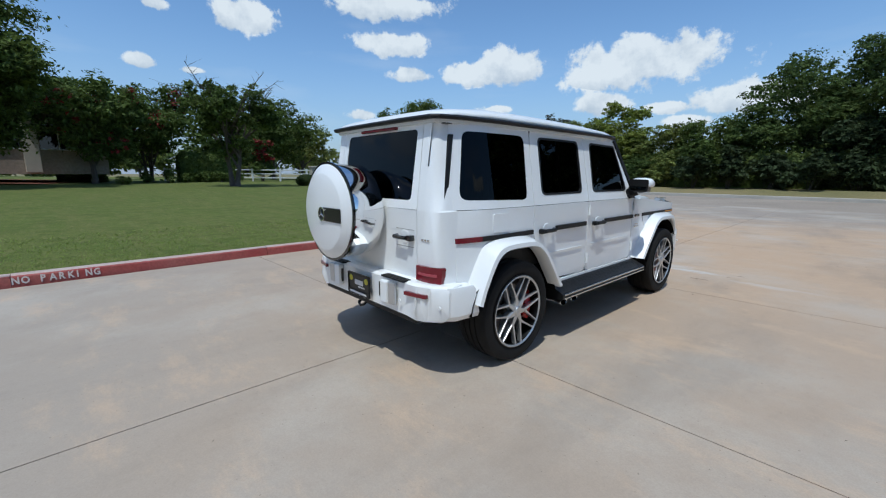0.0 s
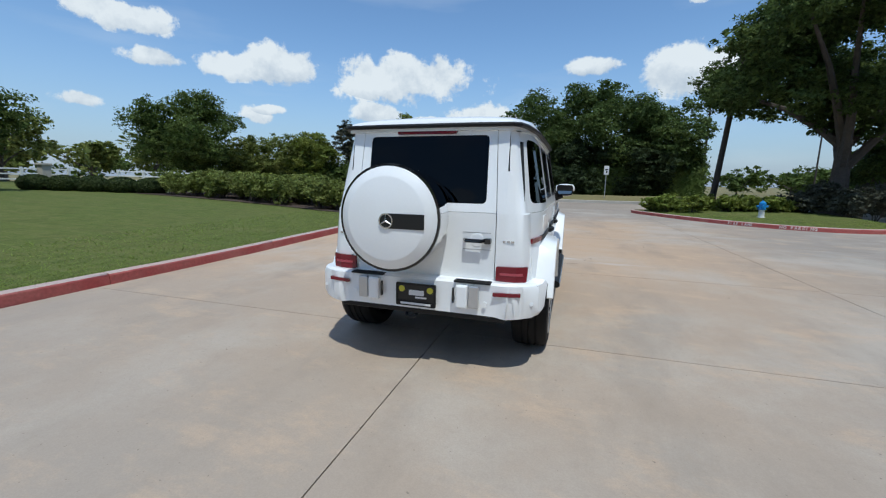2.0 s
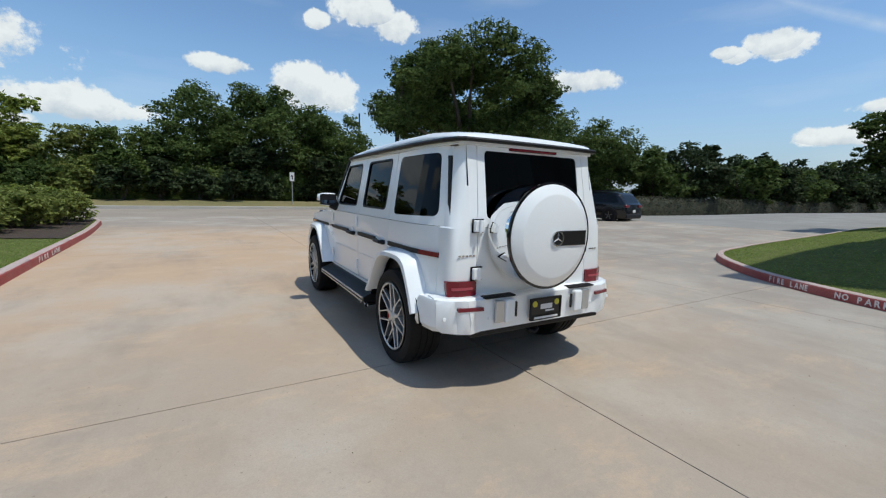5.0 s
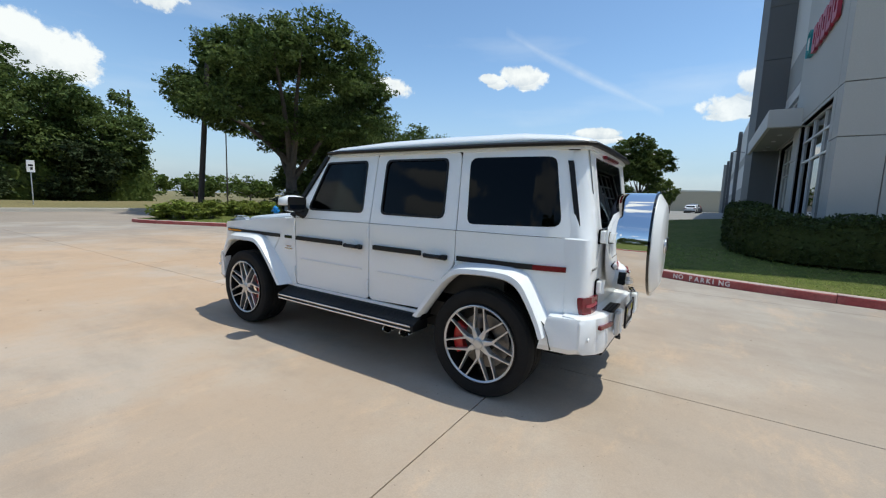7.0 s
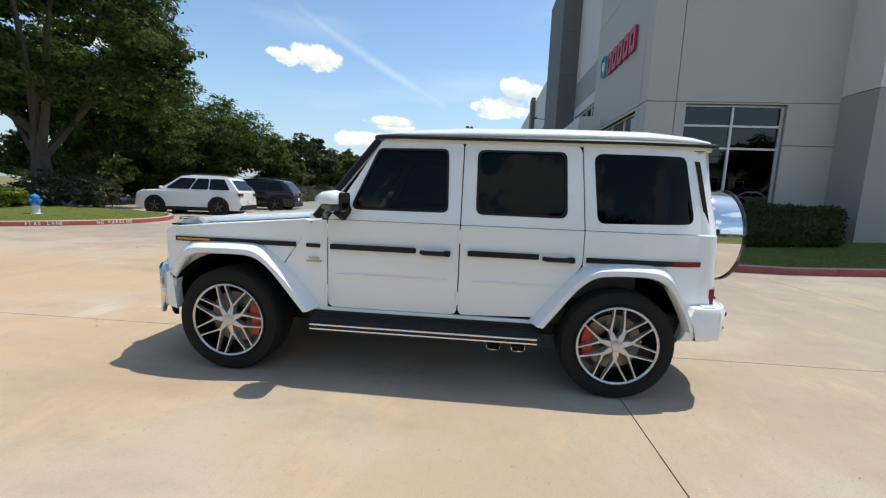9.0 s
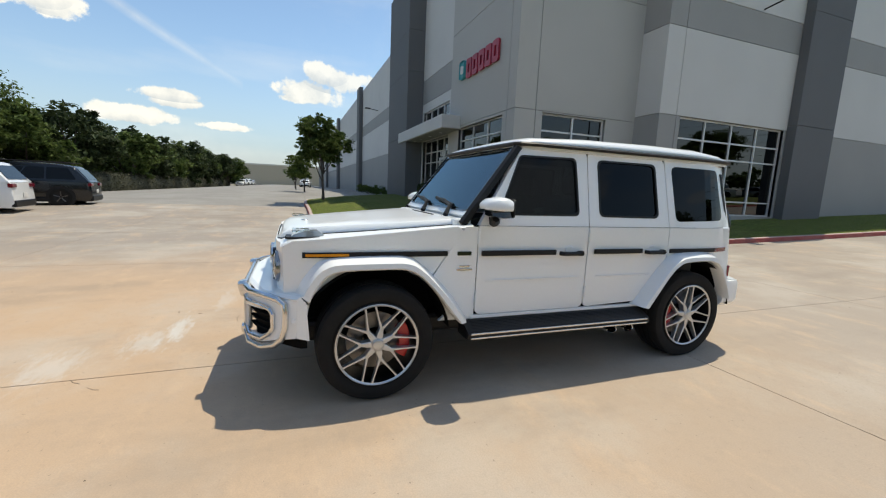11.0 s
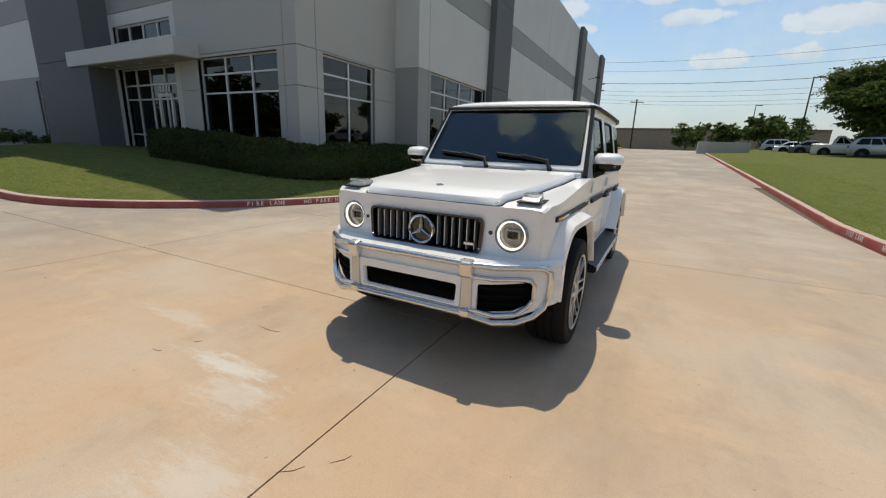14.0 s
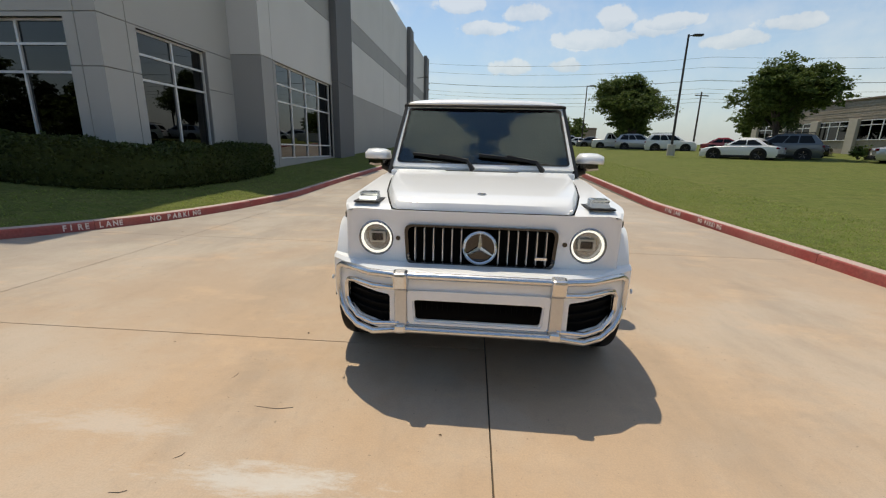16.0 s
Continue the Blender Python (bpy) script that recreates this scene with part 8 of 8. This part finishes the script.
part("print_bar", B((0.03, -0.05, 2.42), (0.1, 0.006, 0.16)), BLACK_PLASTIC, face)
# white rail fence and stone pillar beyond the lawn


def fence(name, a, b, posts):
    a, b = Vector(a), Vector(b)
    f = thing(name, Matrix(), "white three-rail fence beyond the lawn", "fence")
    for k in range(posts):
        p = a.lerp(b, k / (posts - 1))
        z = west(p.x, min(p.y, 17.5))
        part("post", B((p.x, p.y, z + 0.55), (0.14, 0.14, 1.25), 0.01), FENCE_WHITE, f)
        if k:
            for h in (0.35, 0.7, 1.05):
                z0 = west(q.x, min(q.y, 17.5))
                bm = tube(bmesh.new(), [(q.x, q.y, z0 + h), (p.x, p.y, z + h)], 0.06, 4)
                part("rail", bm, FENCE_WHITE, f)
        q = p


fence("rail_fence", (-40.5, 2.5), (-33.6, 15.0), 7)
fence("rail_fence", (-33.4, 18.2), (-29.0, 21.0), 4)
pil = thing("stone_pillar", Matrix.Translation((-26.2, 9.6, west(-26, 9.6))), "pale stone pillar with a cap on the lawn", "pillar")
part("shaft", B((0, 0, 0.6), (0.42, 0.42, 1.3), 0.02), STUCCO, pil)
part("cap", B((0, 0, 1.3), (0.54, 0.54, 0.12), 0.03), STUCCO, pil)
# buildings in the distance
cot = thing("stone_house", Matrix.Translation((-58, -15.2, 0.85)), "sand-coloured stone house behind the trees", "building")
part("wall", B((0, 0, 1.2), (4, 9, 2.8)), STUCCO, cot)
part("roof", prism(bmesh.new(), [(-2.3, 2.6), (2.15, 2.6), (0, 4.0)], "y", -4.7, 4.7), ROOF_BROWN, cot)
# dark slabs for the arches, the shade inside put into their colour
for k in range(3):
    part("arch_opening", B((2.0, -2.6 + 2.6 * k, 1.0), (0.06, 1.3, 2.0), 0.02), INTERIOR_DARK, cot)
bm = bmesh.new()
pts = [(-33.5, -9.5), (-32.5, -5.2), (-37, -3.0), (-46, -4), (-46, -11)]
vs = [bm.verts.new((x, y, west(x, y) + 0.06)) for x, y in pts]
bm.faces.new(vs)
tagged(part("brick_court", bm, material("red_brick_paving", (0.34, 0.13, 0.08), 0.9, vary=0.5, scale=3, bump=0.3)), "red brick courtyard paving", "pavement", kind="structure")
long_ = thing("low_stone_building", Matrix.Translation((-37.5, -24.0, 1.7)) @ Matrix.Rotation(radians(-84), 4, "Z"), "long low brown stone office building beyond the south car park", "building")
STONE_FACE = material("ledge_stone", (0.3, 0.25, 0.195), 0.9, vary=0.5, scale=0.7, fine=7, tint=(0.4, 0.35, 0.28), bump=0.6, bump_dist=0.03)
part("wall", B((0, 0, 2.1), (44, 10, 4.8)), STONE_FACE, long_, "tan ledge stone wall")
part("coping", B((0, 0, 4.56), (44.3, 10.3, 0.14), 0.02), ROOF_BROWN, long_)
for k in range(7):
    part("stone_course", B((0, 5.02, 3.05 + 0.2 * k), (44, 0.06 + 0.03 * (k % 2), 0.175), 0.01), STONE_FACE, long_)
for k in range(12):
    xw = -20 + 3.6 * k
    w = part("window", B((xw, 5.02, 2.05), (2.7, 0.08, 1.6)), BLD_GLASS, long_)
    for dx in (-0.45, 0.45):
        part("window_frame", B((xw + dx, 5.08, 2.05), (0.06, 0.05, 1.6)), SIGN_WHITE, w)
    for zz in (1.27, 2.45, 2.83):
        part("window_frame", B((xw, 5.08, zz), (2.7, 0.06, 0.06)), SIGN_WHITE, w)
    part("pier", B((xw + 1.8, 5.12, 1.4), (0.75, 0.36, 3.2), 0.02), STUCCO, long_, "pale stone pier")
far_ = thing("far_warehouse", Matrix.Translation((160, 9, 0.6)), "long pale warehouse closing the end of the car park", "building")
part("wall", B((0, 0, 3.3), (6, 44, 7.6)), STUCCO, far_)
part("parapet", B((-3.02, 0, 6.9), (0.2, 44, 0.5)), PANEL_WHITE, far_)
far2 = thing("far_warehouse", Matrix.Translation((2, -112, 2.2)), "long low brown building beyond the driveway", "building")
part("wall", B((0, 0, 2.6), (64, 8, 5.6)), BRICK, far2)
part("parapet", B((0, 4.05, 5.2), (64, 0.15, 0.5)), ROOF_BROWN, far2)
wl = thing("low_wall", Matrix.Translation((-6.6, -50, 1.9)) @ Matrix.Rotation(0.2, 4, "Z"), "low grey concrete wall at the end of the driveway", "wall")
part("wall", B((0, 0, 0.5), (5.0, 0.25, 1.3), 0.02), PANEL, wl)

# ---- parked cars ----


def parked_car(name, m, paint, label, L=4.9, W=1.92, H=1.75, kind="suv", group="parked cars"):
    """A parked car facing +y: lower body, dark glazed cabin, painted roof and pillars, wheels and lamps."""
    c = thing(name, m, label, "car", group)
    hl = L / 2
    belt = 0.605 * H if kind != "sedan" else 0.64 * H
    gc = 0.2
    if kind == "suv":
        top = [(-hl, 0.5), (-hl + 0.05, 0.93), (-hl + 0.16, 1.0), (hl - 1.3, 1.0), (hl - 0.9, 0.99), (hl - 0.35, 0.94), (hl - 0.1, 0.82), (hl, 0.5)]
        cab = [(-hl + 0.06, 0.0), (-hl + 0.52, 0.86), (-hl + 1.15, 0.98), (-0.1, 1.0), (hl - 1.98, 0.92), (hl - 1.02, 0.0)]
    elif kind == "truck":
        top = [(-hl, 0.95), (-hl + 0.1, 1.0), (-0.6, 1.0), (hl - 1.6, 1.0), (hl - 1.2, 0.98), (hl - 0.25, 0.92), (hl - 0.05, 0.75), (hl, 0.5)]
        cab = [(-0.85, 0.0), (-0.6, 1.0), (hl - 2.3, 1.0), (hl - 1.5, 0.0)]
    else:
        top = [(-hl, 0.78), (-hl + 0.1, 0.95), (-hl + 0.6, 1.0), (hl - 1.6, 0.98), (hl - 1.2, 0.95), (hl - 0.4, 0.84), (hl - 0.08, 0.66), (hl, 0.48)]
        cab = [(-hl + 0.45, 0.0), (-hl + 1.25, 0.96), (hl - 2.4, 1.0), (hl - 1.35, 0.0)]
    bm = bmesh.new()
    rings = []
    for y, f in top:
        e = 1 - max(0.0, (abs(y) - hl + 0.5)) ** 2 * 0.5
        w, zt = W / 2 * e, gc + (belt - gc) * f
        rings.append([(w * 0.9, y, gc), (w * 0.985, y, gc + 0.16), (w, y, gc + (zt - gc) * 0.62), (w * 0.97, y, zt - 0.05), (w * 0.9, y, zt), (-w * 0.9, y, zt), (-w * 0.97, y, zt - 0.05), (-w, y, gc + (zt - gc) * 0.62), (-w * 0.985, y, gc + 0.16), (-w * 0.9, y, gc)])
    loft(bm, rings)
    part("body", bm, paint, c, smooth=True)
    def half(z):
        return W / 2 * 0.94 - max(0.0, z - belt) * 0.27
    prof = [(y, belt - 0.04 + (H - belt + 0.04) * f) for y, f in cab]
    shell = rounded(prof, [0] + [0.16] * (len(prof) - 2) + [0], 3)
    bm = bmesh.new()
    rings = []
    for k, inset, drop in ((-1, 0.0, 0.07), (-1, 0.05, 0.02), (-0.6, 0.0, 0.0), (0, 0.0, -0.015), (0.6, 0.0, 0.0), (1, -0.05, 0.02), (1, 0.0, 0.07)):
        rings.append([((k * half(z) + inset), y, z - (drop if z > belt + 0.12 else 0)) for y, z in shell])
    loft(bm, rings)
    part("cabin", bm, paint, c, "painted cabin shell", smooth=True)

    def along(z, front):
        """Where the cabin's end slope stands at a height."""
        seq = prof if not front else prof[::-1]
        for (y0, z0), (y1, z1) in zip(seq, seq[1:]):
            if z0 <= z <= z1:
                return y0 + (y1 - y0) * (z - z0) / max(1e-6, z1 - z0)
        return seq[1][0]
    zl, zh = belt + 0.05, H - 0.17
    if kind == "suv":
        cutsy = [0.33, 0.62]
    else:
        cutsy = [0.48] if kind == "sedan" else [0.55]
    yr0, yr1, yf0, yf1 = along(zl, False) + (0.32 if kind == "suv" else 0.2), along(zh, False) + 0.26, along(zl, True) - 0.2, along(zh, True) - 0.16
    bars = [0.0] + cutsy + [1.0]
    for sd in (-1, 1):
        for f0, f1 in zip(bars, bars[1:]):
            g0, g1 = (0.03 if f0 else 0), (0.03 if f1 < 1 else 0)
            q = [(yr0 + (yf0 - yr0) * f0 + g0, zl), (yr0 + (yf0 - yr0) * f1 - g1, zl), (yr1 + (yf1 - yr1) * f1 - g1, zh), (yr1 + (yf1 - yr1) * f0 + g0, zh)]
            part("side_window", sheet(bmesh.new(), rounded(q, 0.05, 3), [], lambda p, d: (sd * (half(p[1]) + 0.006 - d), p[0], p[1]), 0.02), CAR_GLASS, c, "dark tinted side glass")
    for front, nm in ((False, "rear_window"), (True, "windscreen")):
        z0, z1 = belt + 0.06, H - 0.2
        sg = 1 if front else -1
        q = rounded([(-half(z0) + 0.14, z0), (half(z0) - 0.14, z0), (half(z1) - 0.12, z1), (-half(z1) + 0.12, z1)], 0.05, 3)
        part(nm, sheet(bmesh.new(), q, [], lambda p, d: (p[0], along(p[1], front) + sg * (0.02 - d), p[1]), 0.03), CAR_GLASS, c, "dark tinted glass")
    yb, yc, yd = cab[1][0], cab[-2][0], cab[-1][0]
    wt = half(H)
    for s in (-1, 1):
        part("sill", B((s * W * 0.485, 0, gc + 0.05), (0.06, L * 0.5, 0.16), 0.02), BLACK_PLASTIC, c)
        part("mirror", B((s * (W / 2 + 0.06), yd - 0.25, belt + 0.08), (0.2, 0.1, 0.14), 0.03), paint, c)
        part("tail_lamp", B((s * W * 0.37, -hl + 0.05, belt - 0.14), (0.34, 0.12, 0.13), 0.02), RED_LENS, c)
        part("headlamp", B((s * W * 0.36, hl - 0.16, gc + (belt - gc) * 0.66), (0.36, 0.2, 0.12), 0.03), CLEAR_LENS, c)
        if kind == "suv":
            part("roof_rail", tube(bmesh.new(), [(s * wt * 0.92, yb + 0.05, H), (s * wt * 0.92, yb + 0.15, H + 0.04), (s * wt * 0.92, yc - 0.2, H + 0.04), (s * wt * 0.92, yc, H)], 0.018, 6), BLACK_PLASTIC, c)
        for yw in (-hl + 0.95, hl - 0.92):
            mm = Matrix.Translation((s * (W / 2 - 0.11), yw, 0.36)) @ Euler((0, s * radians(90), 0)).to_matrix().to_4x4()
            arch = lathe(bmesh.new(), [(0.0, -0.1), (0.455, -0.1), (0.455, 0.114), (0, 0.114)], mm, 26)
            part("wheel_arch", arch, BLACK_PLASTIC, c)
            wh = part("wheel", lathe(bmesh.new(), [(0.0, 0.1), (0.06, 0.122), (0.2, 0.118), (0.235, 0.13), (0.235, 0.0), (0, 0)], mm, 22), RIM_DARK, c, smooth=True)
            part("tyre", lathe(bmesh.new(), [(0.228, 0.128), (0.34, 0.135), (0.358, 0.12), (0.36, -0.09), (0.23, -0.1)], mm, 26), RUBBER, wh, smooth=True)
            bm = bmesh.new()
            for k in range(5):
                a = k * math.tau / 5
                p0, p1 = mm @ Vector((0.03 * math.cos(a), 0.03 * math.sin(a), 0.128)), mm @ Vector((0.225 * math.cos(a), 0.225 * math.sin(a), 0.128))
                tube(bm, [p0, p1], 0.022, 5)
            part("rim_spokes", bm, DISC, wh)
    part("front_grille", B((0, hl - 0.03, gc + (belt - gc) * 0.5), (W * 0.5, 0.1, 0.2), 0.02), BLACK_PLASTIC, c)
    part("rear_bumper", B((0, -hl + 0.03, gc + 0.14), (W * 0.86, 0.14, 0.22), 0.04), BLACK_PLASTIC, c)
    part("number_plate", B((0, -hl - 0.02, gc + 0.36 if kind != "suv" else gc + 0.42), (0.3, 0.02, 0.15), 0.003), SIGN_WHITE, c)
    return c


def at(x, y, deg, z=None):
    return Matrix.Translation((x, y, hp(x, y) if z is None else z)) @ Matrix.Rotation(radians(deg), 4, "Z")


CAR_WHITE = material("car_white", (0.78, 0.79, 0.8), 0.3, coat=0.8, vary=0.03)
CAR_BLACK = material("car_black", (0.006, 0.0065, 0.008), 0.22, coat=0.35)
CAR_SILVER = material("car_silver", (0.5, 0.51, 0.52), 0.3, 0.6, coat=0.8)
CAR_GREY = material("car_grey", (0.12, 0.135, 0.15), 0.3, 0.4, coat=0.8)
CAR_RED = material("car_red", (0.3, 0.02, 0.02), 0.3, coat=0.8)
parked_car("parked_suv", at(14.0, 12.75, 8), CAR_WHITE, "white mid-size sport utility car parked by the island", 4.6, 1.93, 1.76)
parked_car("parked_suv", at(17.8, 12.2, 9), CAR_BLACK, "black sport utility car parked beside the white one", 4.7, 1.9, 1.7)
E_CARS = [(103, 13.0, 80, CAR_WHITE, "sedan"), (108, 13.4, 84, CAR_BLACK, "suv"), (113, 13.0, 80, CAR_WHITE, "suv"), (121, 12.6, 84, CAR_SILVER, "sedan"), (80, -0.4, 265, CAR_WHITE, "sedan"), (86, -0.6, 265, CAR_GREY, "suv"), (96, -0.7, 85, CAR_RED, "sedan"), (107, -0.7, 266, CAR_SILVER, "sedan")]
for xx, yy, dg, pm, kd in E_CARS:
    parked_car("parked_car", at(xx, yy, dg), pm, "parked car in the far row of the car park", 4.6, 1.85, 1.45 if kd == "sedan" else 1.68, kd, "cars in the east car park")
S_CARS = [(-17.3, -24.9, 222, CAR_WHITE, "sedan", 1.28), (-20.2, -25.6, 232, CAR_GREY, "suv", 1.35), (-18.2, -37.6, 70, CAR_WHITE, "suv", 1.75), (-16.6, -41.5, 72, CAR_SILVER, "suv", 1.85), (-15.2, -45.5, 75, CAR_WHITE, "truck", 1.95),
          (-14.5, -50.0, 75, CAR_GREY, "sedan", 2.05), (-14.0, -54.5, 75, CAR_WHITE, "sedan", 2.1), (-24.5, -20.6, 60, CAR_SILVER, "sedan", 1.3), (-22.5, -35.5, 60, CAR_RED, "sedan", 1.7), (-13.5, -59, 75, CAR_SILVER, "suv", 2.2), (-24.5, -30.5, 45, CAR_BLACK, "suv", 1.5)]
for xx, yy, dg, pm, kd, zz in S_CARS:
    parked_car("parked_car", at(xx, yy, dg, zz - 0.12), pm, "parked car in the row beyond the south lawn", 4.4, 1.88, {"sedan": 1.45, "suv": 1.74, "truck": 1.85}[kd], kd, "cars in the south car park")

# ---- grass ----


def grass(name, edge, back, count, slope, top, reach, seed, label, keep=None):
    """Short mown blades over the part of a lawn near its kerb."""
    rng = np.random.default_rng(seed)
    idx = [i for i, p in enumerate(edge) if keep is None or keep(p)]
    verts, faces = [], []
    P = []
    for _ in range(count):
        i = idx[int(rng.integers(0, len(idx) - 1))]
        p = edge[i].lerp(edge[min(i + 1, len(edge) - 1)], rng.random())
        b = back(i / (len(edge) - 1), p)
        l = (b - p).length
        d = min(l, reach) * rng.random() ** 2.4
        q = p + (b - p).normalized() * d
        P.append((q.x, q.y, lawn_height(d, hp(q.x, q.y), slope, top) - 0.015, d))
    P = np.array(P)
    n = len(P)
    a = rng.random(n) * math.tau
    w = (0.006 + 0.0016 * P[:, 3]) * (0.6 + 0.8 * rng.random(n))
    h = (0.03 + 0.0016 * P[:, 3]) * (0.6 + 0.8 * rng.random(n))
    dx, dy = np.cos(a), np.sin(a)
    lean = rng.normal(size=(n, 2)) * 1.6 * h[:, None]
    v = np.empty((n, 3, 3))
    v[:, 0] = P[:, :3] - np.stack([dx * w, dy * w, np.zeros(n)], 1)
    v[:, 1] = P[:, :3] + np.stack([dx * w, dy * w, np.zeros(n)], 1)
    v[:, 2] = P[:, :3] + np.stack([lean[:, 0], lean[:, 1], h], 1)
    ob = new(name, np_mesh(name, v.reshape(-1, 3), np.arange(n * 3).reshape(n, 3), BLADE))
    tagged(ob, label, "grass", kind="stuff")


grass("grass", EDGE_A, back_a, 36000, 0.05, 0.75, 3.0, 801, "short mown grass blades on the west lawn", lambda p: -30 < p.y < 15.5 and p.x > -7)
grass("grass", EDGE_C, back_c, 26000, 0.16, 0.75, 2.6, 802, "short mown grass blades on the building lawn", lambda p: p.y > -24)
grass("grass", EDGE_B, back_b, 9000, 0.05, 0.3, 2.0, 803, "short mown grass blades on the island", lambda p: p.y < 17)

# ---- twigs and dry bits on the paving ----


def twig(x, y, length, turn, r=0.0017):
    t = thing("twig", Matrix.Translation((x, y, r)) @ Matrix.Rotation(turn, 4, "Z"), "thin dry brown twig lying on the concrete", "twig", "twigs on the paving")
    part("stick", tube(bmesh.new(), [(-length / 2, 0, 0), (-length * 0.1, 0.012 * length / 0.2, 0), (length / 2, -0.01, 0)], [r, r, r * 0.5], 5), BARK, t)


for tx, ty, tl, ta in ((1.11, 2.53, 0.22, 0.1), (-0.14, 3.43, 0.12, 0.9), (-0.29, 3.27, 0.1, 1.1), (1.36, 2.93, 0.05, 1.2), (1.47, 3.15, 0.07, 0.4), (1.5, 2.25, 0.06, 1.6)):
    twig(tx, ty, tl, ta)
rngt = np.random.default_rng(55)
DRY = material("dry_leaf", (0.09, 0.06, 0.035), 0.8, vary=0.5, scale=20)
bits_v, bits_f = [], []
for k in range(90):
    x, y = -4.3 + 9.5 * rngt.random(), -6 + 15 * rngt.random()
    if abs(x) < 1.1 and abs(y) < 2.6:
        continue
    s0, a = 0.003 + 0.007 * rngt.random() ** 2, rngt.random() * math.tau
    i = len(bits_v)
    for q, (u, w, h) in enumerate(((-1.6, 0, 0.002), (0, -0.7, 0.006), (1.6, 0, 0.003), (0, 0.7, 0.009))):
        bits_v.append((x + s0 * (u * math.cos(a) - w * math.sin(a)), y + s0 * (u * math.sin(a) + w * math.cos(a)), hp(x, y) + h))
    bits_f.append((i, i + 1, i + 2, i + 3))
tagged(new("dry_bits", np_mesh("dry_bits", bits_v, bits_f, DRY)), "scattered dry leaf bits on the concrete", "litter", kind="stuff")

# ---- words on the kerbs ----
kerb_words("NO PARKING", LINE_A, -1, (-4.7, -4.6), 0.13, 0.9)
kerb_words("FIRE LANE", LINE_A, -1, (-4.73, -6.2), 0.13, 0.85)
kerb_words("FIRE LANE", LINE_A, -1, (-5.0, 5.2), 0.13, 1.7)
kerb_words("FIRE LANE", LINE_C, 1, (6.35, -1.4), 0.13, 0.82)
kerb_words("NO PARKING", LINE_C, 1, (5.85, -2.4), 0.13, 1.0)
kerb_words("FIRE LANE", LINE_B, 1, (6.7, 12.75), 0.13, 0.85)
kerb_words("NO PARKING", LINE_B, 1, (7.8, 11.8), 0.13, 1.0)
